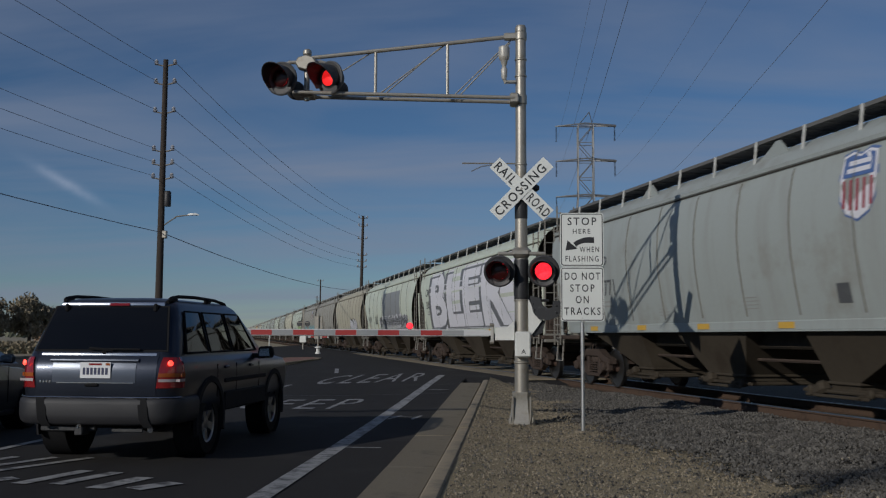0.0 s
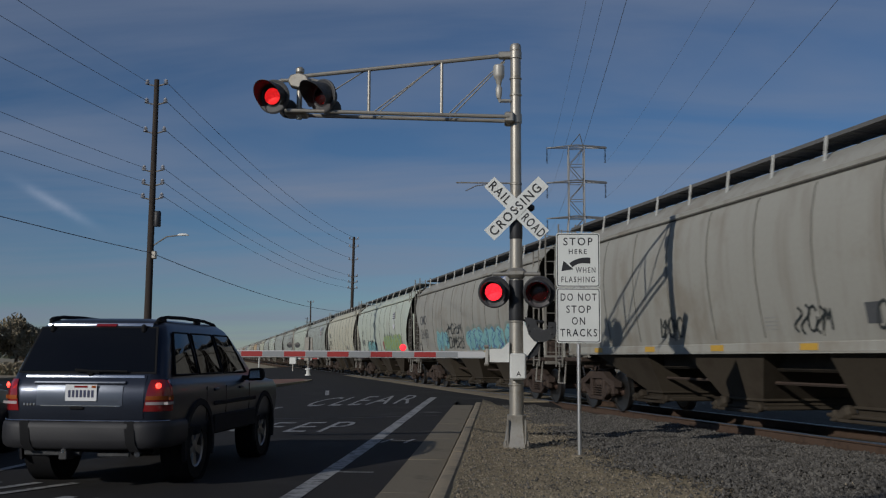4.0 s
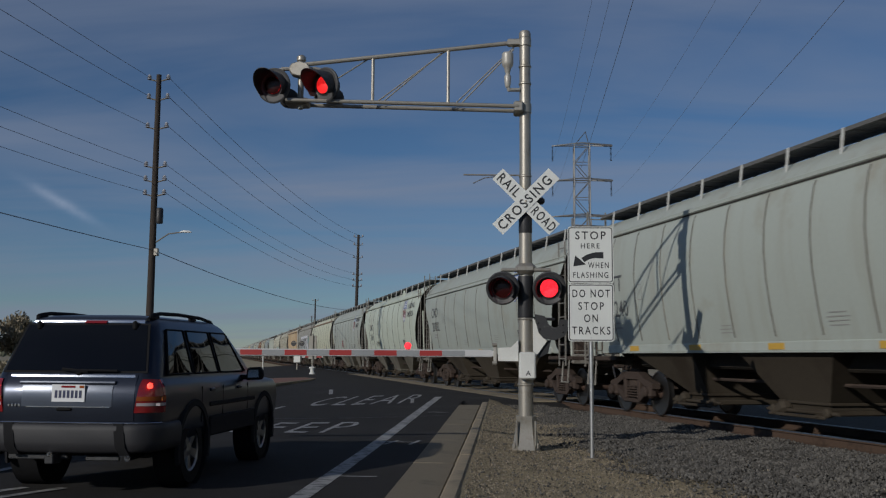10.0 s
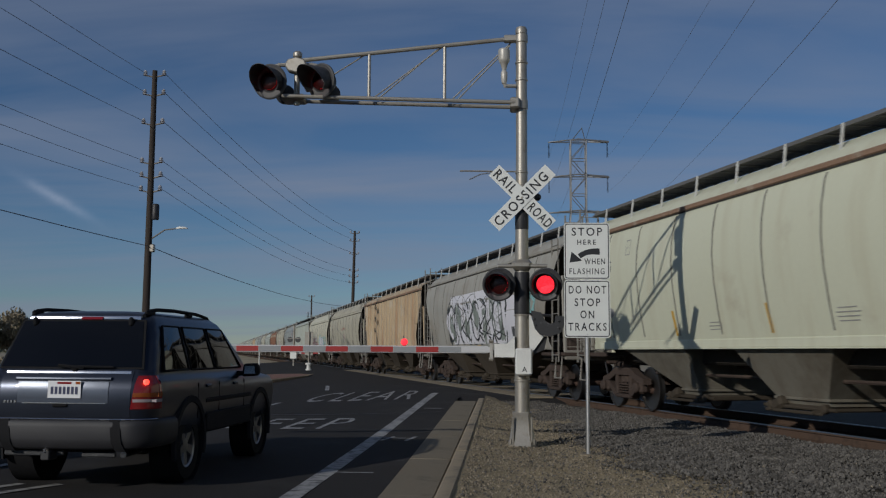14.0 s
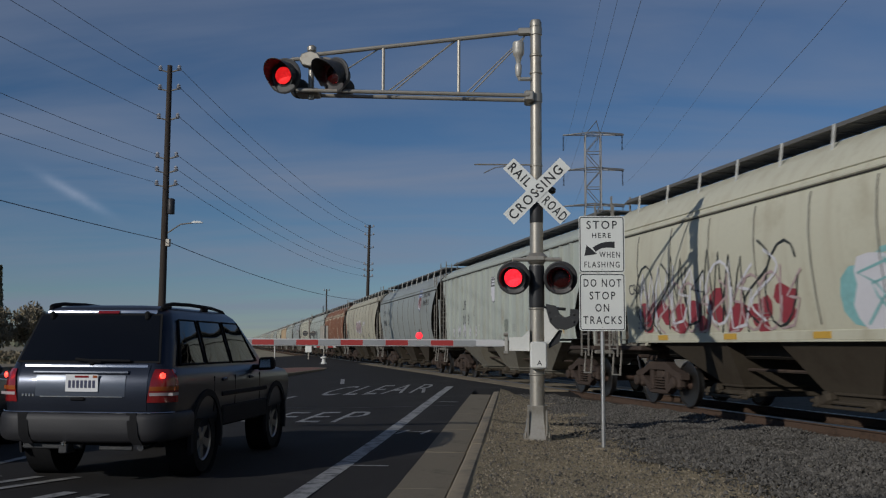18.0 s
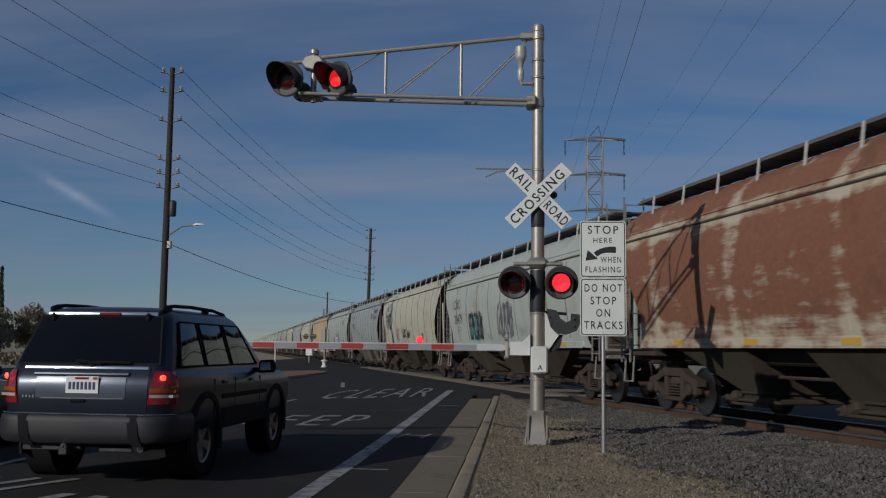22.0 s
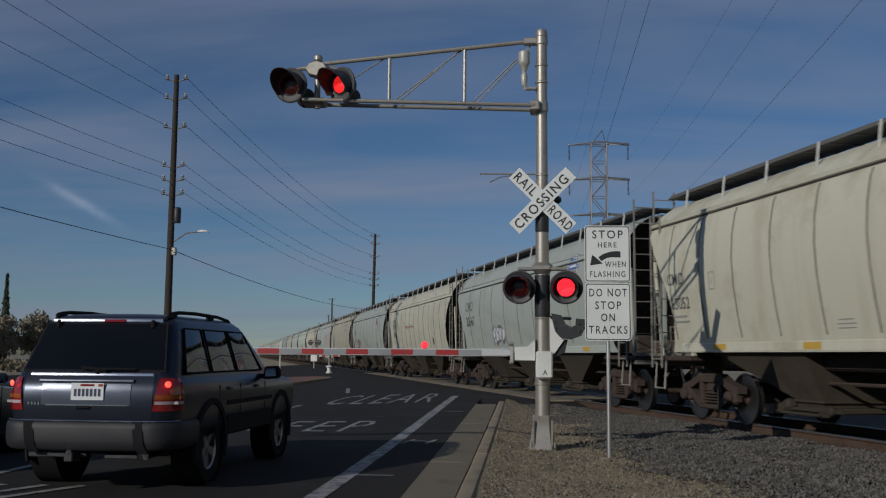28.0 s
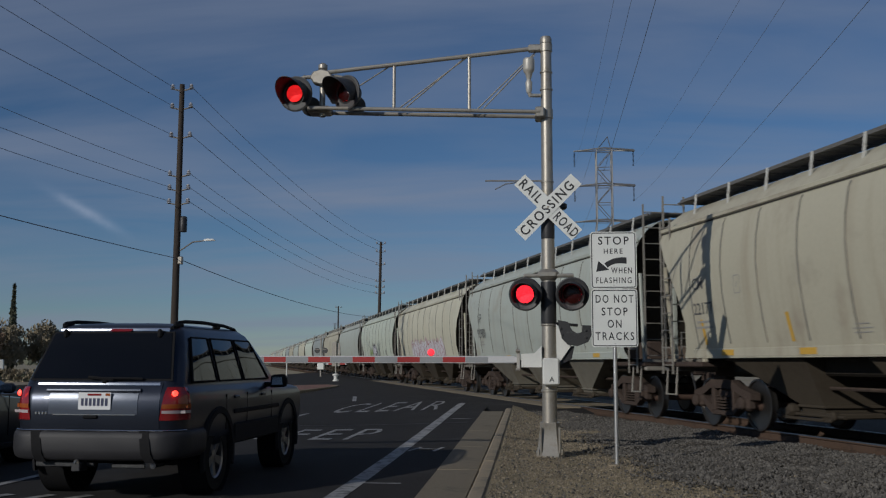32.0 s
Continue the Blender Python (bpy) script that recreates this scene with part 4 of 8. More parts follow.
def throw_up(car, profile, r, x, z, w, h, fill, line, extra=None):
    """A block of sprayed letters that cannot be read: rounded fills with outlines and loose strokes."""
    outs, fills, lines = [], [], []
    n = max(3, int(w / (h * 0.8)))
    for i in range(n):
        cx = -w / 2 + w * (i + 0.5) / n
        blob(outs, cx, h / 2, w / n * 0.72, h * 0.56, r)
        blob(fills, cx, h / 2, w / n * 0.60, h * 0.46, r)
        for _ in range(2):
            pts = [(cx + r.uniform(-.4, .4) * w / n, h * (0.12 + 0.76 * k / 5) + r.uniform(-.04, .04)) for k in range(6)]
            lines.append(stroke(pts, 0.05))
    paint_on(car, profile, "graffiti_outline", outs, line, x, z, 0.006, "dark sprayed outline")
    paint_on(car, profile, "graffiti", fills, fill, x, z, 0.010, "sprayed block of unreadable graffiti letters")
    paint_on(car, profile, "graffiti_line", lines, extra or line, x, z, 0.014, "thin sprayed strokes")


def scrawl(car, profile, r, x, z, w, h, mat, n=5, width=0.05):
    """An unreadable tag: looping letter-like strokes that overlap."""
    shapes = []
    for i in range(n):
        cx = -w / 2 + w * (i + 0.5) / n
        a = 0.62 * w / n
        kind = r.randrange(4)
        lean = r.uniform(0.1, 0.3)
        top, low = h * r.uniform(0.85, 1.05), h * r.uniform(-0.05, 0.12)
        if kind == 0:
            pts = [(cx + a * math.cos(t), h * 0.5 + h * 0.45 * math.sin(t)) for t in [math.tau * j / 14 + 0.6 for j in range(14)]]
        elif kind == 1:
            pts = [(cx - a, low), (cx - a * 0.5, top), (cx, low + h * 0.35), (cx + a * 0.4, top * 0.95), (cx + a, low)]
        elif kind == 2:
            pts = [(cx + a * 0.9 * math.sin(t * 1.0), top - (top - low) * j / 12) for j, t in enumerate([math.tau * j / 12 for j in range(13)])]
        else:
            pts = [(cx - a * 0.7, top), (cx - a * 0.8, low), (cx + a * 0.2, low + 0.05 * h), (cx + a * 0.8, h * 0.5), (cx - a * 0.2, h * 0.55), (cx + a * 0.9, top * 0.9)]
        pts = [(px + lean * (pz - h / 2), pz) for px, pz in pts]
        fine = []
        for p, q in zip(pts, pts[1:]):
            fine += [(p[0] + (q[0] - p[0]) * j / 3, p[1] + (q[1] - p[1]) * j / 3) for j in range(3)]
        shapes.append(stroke(fine + pts[-1:], width))
    paint_on(car, profile, "graffiti", shapes, mat, x, z, 0.012, "scrawled unreadable graffiti tag")


def shield(car, profile, x, z, h, coloured=True):
    out = [(-0.42, 0.95), (-0.2, 1.0), (0, 0.93), (0.2, 1.0), (0.42, 0.95), (0.46, 0.62), (0.42, 0.3), (0.28, 0.1), (0, 0), (-0.28, 0.1), (-0.42, 0.3), (-0.46, 0.62)]
    v = [(a * h * 0.9, b * h, 0) for a, b in out]
    rim = [(a * h * 0.98, (b - 0.5) * h * 1.07 + 0.5 * h, 0) for a, b in out]
    paint_on(car, profile, "emblem_rim", [(rim, [tuple(range(12))])], GRAF_BLUE if coloured else STENCIL, x, z, 0.004, "dark rim of the shield emblem")
    paint_on(car, profile, "emblem", [(v, [tuple(range(12))])], GRAF_WHITE, x, z, 0.008, "white shield emblem")
    top = [(a * h * 0.84, b * h, 0) for a, b in ((-0.43, 0.62), (0.43, 0.62), (0.40, 0.92), (0.2, 0.96), (0, 0.9), (-0.2, 0.96), (-0.40, 0.92))]
    paint_on(car, profile, "emblem_top", [(top, [tuple(range(7))])], GRAF_BLUE if coloured else STENCIL, x, z, 0.010, "dark upper field of the emblem")
    if coloured:
        bars = []
        for i in range(5):
            a = -0.34 + 0.17 * i
            lo = 0.12 + 0.28 * abs(a) ** 1.5
            bars.append(([((a - .035) * h * .9, lo * h, 0), ((a + .035) * h * .9, lo * h, 0), ((a + .035) * h * .9, 0.58 * h, 0), ((a - .035) * h * .9, 0.58 * h, 0)], [(0, 1, 2, 3)]))
        paint_on(car, profile, "emblem_stripes", bars, GRAF_RED, x, z, 0.010, "red stripes of the emblem")
    rows = [([(-w * h, b * h, 0), (w * h, b * h, 0), (w * h, (b + 0.07) * h, 0), (-w * h, (b + 0.07) * h, 0)], [(0, 1, 2, 3)]) for w, b in ((0.24, 0.79), (0.27, 0.68))]
    paint_on(car, profile, "emblem_bars", rows, GRAF_WHITE, x, z, 0.012, "two pale bars on the upper field")


def bars(car, profile, x, z, rows, mat=None, w=0.9, step=0.06, h=0.016):
    shapes = []
    for i in range(rows):
        k = w * (0.7 + 0.3 * ((i * 37) % 10) / 10)
        shapes.append(([(-k / 2, -i * step, 0), (k / 2, -i * step, 0), (k / 2, -i * step + h, 0), (-k / 2, -i * step + h, 0)], [(0, 1, 2, 3)]))
    paint_on(car, profile, "stencil_line", shapes, mat or STENCIL, x, z, 0.006, "small unreadable stencilled lines")

def hopper_car(k, half, paint, profile=FLOW, end="slant", mark="", number="", emblem=None, words=False, near=True, art=None, label="", bays=3):
    """One covered hopper car. Its x runs towards the far end of the track, its y towards the road."""
    r = random.Random(100 + k)
    car = thing("hopper_car", label, "railway car", group="cars of the freight train")
    double = k in LOW_EAVE
    eave_z = 3.50 if double else 3.78
    # body: both sides, roof and slope sheets in one shell
    loop = [(w, z) for w, z in profile] + [(-w, z) for w, z in reversed(profile)]
    rings = []
    for i in range(9):
        u = -1 + 2 * i / 8
        ring = []
        for w, z in loop:
            ring.append((u * (half - end_cut(end, z)), w, z))
        rings.append(ring)
    # wings of the side sheets reach past the sloping end sheets
    def inner(sign):
        return [(sign * (half - 0.35 - max(0.0, 4.0 - z) * 0.72), w * 0.985, z - (0.03 if z > 3.7 else 0)) for w, z in loop]
    rings = [inner(-1)] + rings + [inner(1)]
    part("body", Mesh().rings(rings, False), paint, car, smooth=40)
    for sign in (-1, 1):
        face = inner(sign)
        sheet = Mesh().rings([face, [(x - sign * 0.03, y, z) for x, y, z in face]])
        # grimy sheet whose colour also holds the shade of the recess
        part("slope_sheet", sheet, SLOPE_GRIME_SHADE, car, "grimy sloping end sheet, its shade painted in", smooth=0)
    # weld seams or posts down the near and far side
    pitch = 0.8 if profile is not FLOW else 1.23 if end == "round" else 1.55
    n = 2 * int((half - 0.75) / pitch) + 1
    for i in range(n if near else 0):
        x = pitch * (i - n // 2)
        zs = [q for _, q in profile[2:8] if q < eave_z] + [eave_z - 0.06]
        low = 1.5 if profile is FLOW else 1.38
        while low < 3.4 and end_cut(end, low) + 0.03 > half - abs(x):
            low += 0.1
        zs = [low] + [q for q in zs if q > low + 0.1]
        for s in (1,):
            m = Mesh()
            t, d = (0.017, 0.012) if profile is FLOW else (0.045, 0.075)
            m.rings([[(x - t, s * (half_width(profile, z) - 0.004), z), (x + t, s * (half_width(profile, z) - 0.004), z), (x + t * 0.7, s * (half_width(profile, z) + d), z), (x - t * 0.7, s * (half_width(profile, z) + d), z)] for z in zs])
            part("weld_seam" if profile is FLOW else "side_post", m, SEAM_TONE if profile is FLOW and k != 22 else paint, car)
    # sill below the side, and the gutter at the eave
    for s in (1, -1):
        w = profile[0][0]
        if k != 19:
            part("side_sill", Mesh().box((0, s * (w + 0.02), 1.345), (2 * half - 2.6, 0.07, 0.16), 0.015), paint, car)
        if near and s > 0 and k != 19:
            part("sill_lip", Mesh().box((0, w + 0.045, 1.262), (2 * half - 2.8, 0.05, 0.024), 0.006), paint, car)
        e = half_width(profile, eave_z)
        part("eave_rail", Mesh().box((0, s * (e + (0.0 if double else 0.015)), eave_z + 0.045), (2 * half - 0.04, 0.07, 0.05 if double else 0.09), 0.015), EAVE_RUST if k in (14, 16) else paint, car)
        # dark strip that stands in for the shadow line under the eave
        part("lap_joint", Mesh().box((0, s * (e + (0.004 if double else 0.012)), eave_z + (0.008 if double else -0.014)), (2 * half - 0.08, 0.03, 0.018 if double else 0.024)), EAVE_SHADE, car, "dark strip along the eave joint, painted as its shadow")
        if double:
            e = half_width(profile, 3.665)
            part("roof_bead", Mesh().box((0, s * (e + 0.006), 3.665), (2 * half - 0.06, 0.04, 0.03), 0.008), paint, car)
    part("underframe", Mesh().box((0, 0, 1.06), (2 * half + 0.25, 0.62, 0.32), 0.03), TRUCK, car, "grimy centre sill")
    # roof walk with brackets, and the hatch cover
    part("hatch_cover", Mesh().rings([[(x, -0.42, 4.28), (x, 0.42, 4.28), (x, 0.36, 4.42), (x, -0.36, 4.42)] for x in (-half + 0.9, half - 0.9)]), paint, car)
    for s in (1, -1):
        grate = Mesh().box((0, s * 1.125, 4.435), (2 * half - 0.5, 0.03, 0.06))
        for i in range(9 if near else 0):
            grate.box((0, s * (0.505 + 0.074 * i), 4.44), (2 * half - 0.5, 0.047, 0.028))
        for i in range(26 if near else 0):
            grate.box(((half - 0.3) * (-1 + 2 * (i + 0.5) / 26), s * 0.80, 4.415), (0.05, 0.66, 0.02))
        if not near:
            grate.box((0, s * 0.80, 4.44), (2 * half - 0.5, 0.66, 0.03), 0.008)
        part("roof_walk", grate, ROOFWALK, car, "dark steel grating walkway")
        if near and s > 0:
            foot = 1.29 if k == 6 else 1.19
            bracket = shared(("bracket", foot), lambda: Mesh().rings([[(-0.018, foot, 3.98), (0.018, foot, 3.98), (0.018, foot + 0.03, 3.98), (-0.018, foot + 0.03, 3.98)], [(-0.018, 1.13, 4.465), (0.018, 1.13, 4.465), (0.018, 1.16, 4.465), (-0.018, 1.16, 4.465)]]).data("walk_bracket", BRACKET))
            nb = 0 if k == 19 else 9 if k == 6 else 11
            for i in range(nb):
                part("walk_bracket", bracket, BRACKET, car, m=pose((half - 0.3) * (-1 + 2 * (i + 0.5) / nb), 0, 0))
        else:
            m = Mesh()
            for i in range(12):
                m.box(((half - 0.3) * (-1 + 2 * (i + 0.5) / 12), s * 1.15, 4.25), (0.07, 0.04, 0.46))
            tagged(part("walk_brackets", m, BRACKET, car), kind="stuff")
    for x in (-1, 1):
        part("end_walk", Mesh().box((x * (half - 0.28), 0, 4.435), (0.5, 2.2, 0.04), 0.008), ROOFWALK, car)
    if k in (0, 12):
        for x in (half - 5.2, -half + 6.2):
            part("hatch_flap", Mesh().rings([[(x - 0.55, y, 4.05), (x + 0.5, y, 4.05), (x - 0.1, y, 4.36), (x - 0.2, y, 4.36)] for y in (1.12, 1.16)]), paint, car, "raised triangular hatch flap")
    # hopper chutes and outlets
    span = 2 * half - 4.6
    w = span / bays
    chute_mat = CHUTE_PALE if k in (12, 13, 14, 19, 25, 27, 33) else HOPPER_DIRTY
    for i in range(bays):
        x = -span / 2 + w * (i + 0.5)
        lean = -1 if i == 0 else 1 if i == bays - 1 else 0
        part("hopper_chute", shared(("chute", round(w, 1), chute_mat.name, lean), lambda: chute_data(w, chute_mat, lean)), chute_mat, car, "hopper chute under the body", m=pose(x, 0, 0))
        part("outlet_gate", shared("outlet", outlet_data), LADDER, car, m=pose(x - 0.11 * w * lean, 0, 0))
    # added box; its near-black colour stands in for shade between the chutes
    part("hopper_floor", Mesh().box((0, 0, 1.12), (span + 0.6, 2.0, 0.30), 0.04), SLOPE_GRIME_SHADE, car, "added dark box that paints shade between the chutes")
    # ends: platform, posts, ladders, grab rails, coupler
    for sx in (1, -1):
        ex = sx * half
        part("end_platform", Mesh().box((sx * (half - 0.75), 0, 1.14), (1.75, 2.9, 0.10), 0.02), TRUCK, car)
        part("end_sill", Mesh().box((sx * (half + 0.05), 0, 1.12), (0.12, 2.8, 0.24), 0.02), LADDER, car)
        bulk = Mesh().rings([[(sx * (half - 2.2), -1.2, 1.2), (sx * (half - 2.2), 1.2, 1.2), (sx * (half - 2.2), 1.2, 1.95), (sx * (half - 2.2), -1.2, 1.95)],
                             [(sx * (half - 2.1), -1.2, 1.2), (sx * (half - 2.1), 1.2, 1.2), (sx * (half - 2.1), 1.2, 1.95), (sx * (half - 2.1), -1.2, 1.95)]])
        part("bulkhead", bulk, END_BROWN, car)
        part("end_post", Mesh().box((sx * (half - 0.1), 0.62, 2.1), (0.09, 0.09, 1.85), 0.01), paint, car)
        part("end_post", Mesh().box((sx * (half - 0.1), -0.62, 2.1), (0.09, 0.09, 1.85), 0.01), paint, car)
        part("end_strut", Mesh().tube((sx * (half - 0.15), 1.32, 1.2), (sx * (half - 0.05), 1.42, 3.1), 0.04, seg=6), paint, car)
        part("ladder", shared("ladder_long", lambda: ladder_data(3.1, 0.46, 9)), LADDER, car, "steel side ladder", m=pose(sx * (half - 0.30), 1.52, 0.95))
        part("ladder", shared("ladder_end", lambda: ladder_data(3.45, 0.46, 10)), LADDER, car, "steel end ladder", m=pose(sx * (half + 0.08), 1.15, 1.15, 0, 0, 90))
        part("grab_rail", shared("grab", end_rail_data), LADDER, car, m=pose(sx * (half + 0.06), 0.0, 1.2))
        part("coupler", Mesh().box((sx * (half + 0.35), 0, 0.86), (0.7, 0.2, 0.22), 0.05), TRUCK, car)
        if near:
            part("brake_box", Mesh().box((sx * (half - 1.1), 0.75, 1.42), (0.5, 0.4, 0.46), 0.04), TRUCK, car)
            part("corner_step", Mesh().path([(sx * (half - 0.52), 1.42, 1.1), (sx * (half - 0.52), 1.46, 0.55), (sx * (half - 0.08), 1.46, 0.55), (sx * (half - 0.08), 1.42, 1.1)], 0.018, 6), LADDER, car)
            part("air_hose", Mesh().path([(sx * (half + 0.1), 0.35, 0.95), (sx * (half + 0.3), 0.36, 0.6), (sx * (half + 0.55), 0.34, 0.5)], 0.022, 6), BLACK_PAINT, car)
    for x in (-half + 1.65, half - 1.65):
        add_truck(car, x)
    if near:
        part("air_pipe", Mesh().tube((-half + 3, 0.9, 0.78), (half - 3, 0.9, 0.78), 0.03, seg=6), TRUCK, car)
        part("air_tank", Mesh().tube((half - 4.4, 0.6, 0.72), (half - 3.5, 0.6, 0.72), 0.16, seg=12), TRUCK, car)
        # stencils, reflectors, numbers
        for i in range(0 if k in (2, 14, 19) else 5):
            x = (half - 1.4) * (-1 + 2 * (i + 0.5) / 5)
            part("reflector", Mesh().box((x, profile[0][0] + 0.06, 1.35), (0.44, 0.008, 0.1)), REFLECT, car, "yellow reflector strip")
        bars(car, profile, -half + 6.4, 1.80, 4, FAINT, w=0.6)
        bars(car, profile, half - 6.6, 1.7, 3, FAINT, w=0.5)
        back, z_c, size = NUMBER_AT.get(k, (2.2, 2.2, 0.32))
        x_n, z_n = half - back, z_c - size / 2
        if k in (14, 24):
            for dz, dw, dh in ((-0.55, 0.75, 0.3), (-1.0, 1.0, 0.3)) if k == 14 else ((-0.3, 1.75, 1.25),):
                shapes = []
                blob(shapes, 0, dz + dh / 2, dw / 2, dh / 2, r, wob=0.1)
                paint_on(car, profile, "overpaint_patch", shapes, OVERPAINT, x_n, z_n, 0.003, "grey sprayed patch")
        if number:
            paint_on(car, profile, "car_number", [sub_letters(number, size, 0.012)], STENCIL, x_n, z_n, 0.006, "black stencilled number")
            if mark:
                paint_on(car, profile, "car_mark", [sub_letters(mark, size, 0.012)], STENCIL, x_n + 0.12, z_n + 0.33 + 0.62 * size, 0.006, "black stencilled letters")
            bars(car, profile, x_n + 0.05, z_n - 0.16, 2, FAINT, w=0.75, step=0.1, h=0.04)
            a, c = 0.10, 0.15
            box_lines = [stroke(q, 0.018) for q in ([(-a, -c), (a, -c)], [(a, -c), (a, c)], [(a, c), (-a, c)], [(-a, c), (-a, -c)], [(-0.03, -0.05), (0.03, 0.05)])]
            paint_on(car, profile, "test_stencil", box_lines, FAINT, x_n - 1.35, z_n + 0.45, 0.006, "small outlined stencil box")
        if k in (2, 7, 14, 19, 32):
            for i in range(5):
                x = (half - 1.9) * (-1 + 2 * i / 4)
                paint_on(car, profile, "side_reflector", [([(-0.04, 0, 0), (0.05, 0, 0), (0.0, 0.46, 0), (-0.09, 0.46, 0)], [(0, 1, 2, 3)])], REFLECT, x, 1.5, 0.006, "upright yellow reflector strip")
        b = ([(-0.15, -0.14, 0), (0.15, -0.14, 0), (0.15, 0.14, 0), (-0.15, 0.14, 0)], [(0, 1, 2, 3)])
        paint_on(car, profile, "data_plate", [b], STENCIL, -half + 3.9, 1.78, 0.006, "small black data plate")
        if emblem:
            at = {8: -half + 4.3, 6: -half + 3.95, 19: half - 7.95, 10: -half + 4.7, 11: -half + 4.0}.get(k, -half + 3.4)
            shield(car, profile, at, {19: 2.6, 6: 2.5}.get(k, 2.75), 0.82 if k in (6, 19) else 0.95, emblem == "colour")
            if words:
                for i, q in enumerate(("BUILDING", "AMERICA")):
                    paint_on(car, profile, "slogan", [sub_letters(q, 0.23, 0.012)], STENCIL, at - 1.5 + 0.06 * i, 3.30 - 0.36 * i, 0.006, "dark painted slogan")
    if art:
        art(car, profile, r, half)
    return car


# what is sprayed on the single cars
def art_big_word(car, p, r, half):
    out = [sub_letters("BLER", 2.1, 0.115, 12.4)]
    paint_on(car, p, "graffiti_outline", out, GRAF_GREY, 0.55, 1.56, 0.006, "dark grey sprayed letter outlines")
    sheet = side_mesh(p, "", half, -6.3, 6.2, 1.45, 3.75, 0.003)
    part("graffiti_ground", sheet, GRAF_WHITE, car, "white sprayed ground")
    v, f = sub_letters("BLER", 1.98, 0.055, 11.7)
    paint_on(car, p, "graffiti", [(v, f)], GRAF_WHITE, 0.35, 1.62, 0.012, "huge white sprayed letters")
    paint_on(car, p, "graffiti_line", [stroke([(-5.9, 2.0), (-5.6, 0.6), (-5.0, 0.9)], 0.3), stroke([(-6.0, 0.8), (-5.3, 1.4), (-5.0, 2.0)], 0.25)], GRAF_GREY, 0.3, 1.5, 0.008, "dark grey strokes")


def art_patch(car, p, r, half):
    part("buffed_patch", side_mesh(p, "", half, -4.3, 1.25, 2.15, 3.42, 0.005), BUFFED, car, "plain grey overpainted rectangle")
    throw_up(car, p, r, -1.9, 1.62, 8.6, 0.56, GRAF_BLACK, GRAF_WHITE, GRAF_WHITE)
    throw_up(car, p, r, -2.2, 1.28, 9.4, 0.3, GRAF_WHITE, GRAF_GREY, GRAF_BLACK)
    scrawl(car, p, r, 3.6, 1.8, 0.9, 0.5, GRAF_BLACK)


def art_teal(car, p, r, half):
    throw_up(car, p, r, half - 5.0, 1.44, 1.9, 0.75, GRAF_TEAL, GRAF_SAGE, GRAF_BLUE)
    scrawl(car, p, r, half - 7.0, 1.5, 2.5, 0.45, GRAF_BLACK, 7, 0.05)
    scrawl(car, p, r, half - 7.0, 2.0, 2.3, 0.4, GRAF_BLACK, 6, 0.045)
    throw_up(car, p, r, -2.7, 1.36, 4.4, 0.82, GRAF_TEAL, GRAF_SAGE, GRAF_BLUE)
    throw_up(car, p, r, -6.2, 1.36, 2.2, 0.8, GRAF_TEAL, GRAF_SAGE, GRAF_BLUE)


def art_lime(car, p, r, half):
    throw_up(car, p, r, 2.95, 1.32, 2.7, 0.72, GRAF_TEAL, GRAF_BLACK, GRAF_BLACK)
    throw_up(car, p, r, -3.6, 1.40, 4.8, 0.85, GRAF_LIME, GRAF_SAGE, GRAF_TEAL)
    dots = []
    blob(dots, 0.0, 0.35, 0.22, 0.24, r)
    paint_on(car, p, "graffiti", dots, GRAF_RED, -1.0, 1.45, 0.003, "red sprayed patch")


def art_white_row(car, p, r, half):
    for i in range(5):
        scrawl(car, p, r, half - 2.0 - 0.95 * i, 1.5, 0.5, 0.38 + 0.06 * (i % 3), GRAF_WHITE, 5, 0.035)
    scrawl(car, p, r, half - 9.3, 1.62, 0.8, 0.4, GRAF_SAGE, 6, 0.05)


def art_tags(car, p, r, half):
    for x in (-4.8, -2.9, 1.6):
        scrawl(car, p, r, x, 1.55, 0.9, 0.4, GRAF_BLACK, 5, 0.05)


def art_bubble(car, p, r, half):
    throw_up(car, p, r, 2.45, 1.6, 1.3, 0.5, GRAF_WHITE, GRAF_GREY)


def art_white(car, p, r, half):
    throw_up(car, p, r, -3.0, 1.35, 3.4, 0.9, GRAF_WHITE, GRAF_BLACK)


def art_red_tag(car, p, r, half):
    scrawl(car, p, r, half - 6.2, 1.75, 0.8, 0.5, GRAF_RED, 5, 0.06)
    scrawl(car, p, r, -1.0, 1.35, 8.5, 0.22, GRAF_ROSE, 22, 0.06)


def art_mural(car, p, r, half):
    part("graffiti_ground", side_mesh(p, "", half, -4.6, 3.4, 1.46, 3.15, 0.004), GRAF_WHITE, car, "white sprayed ground")
    throw_up(car, p, r, 0.2, 1.5, 7.2, 1.5, GRAF_WHITE, GRAF_BLACK, GRAF_BLACK)
    shades = []
    for i in range(7):
        blob(shades, -3.0 + 1.05 * i + r.uniform(-0.2, 0.2), 0.55 + 0.3 * (i % 2), 0.28, 0.5, r, wob=0.5)
    paint_on(car, p, "graffiti_shade", shades, GRAF_SAGE, 0.2, 1.5, 0.012, "grey-green sprayed shading")
    scrawl(car, p, r, 0.4, 1.5, 6.8, 1.4, GRAF_BLACK, 8, 0.08)
    scrawl(car, p, r, -5.6, 2.2, 1.4, 0.8, GRAF_TEAL, 3, 0.14)
    throw_up(car, p, r, -5.4, 1.45, 1.5, 0.6, GRAF_WHITE, GRAF_BLUE, GRAF_TEAL)


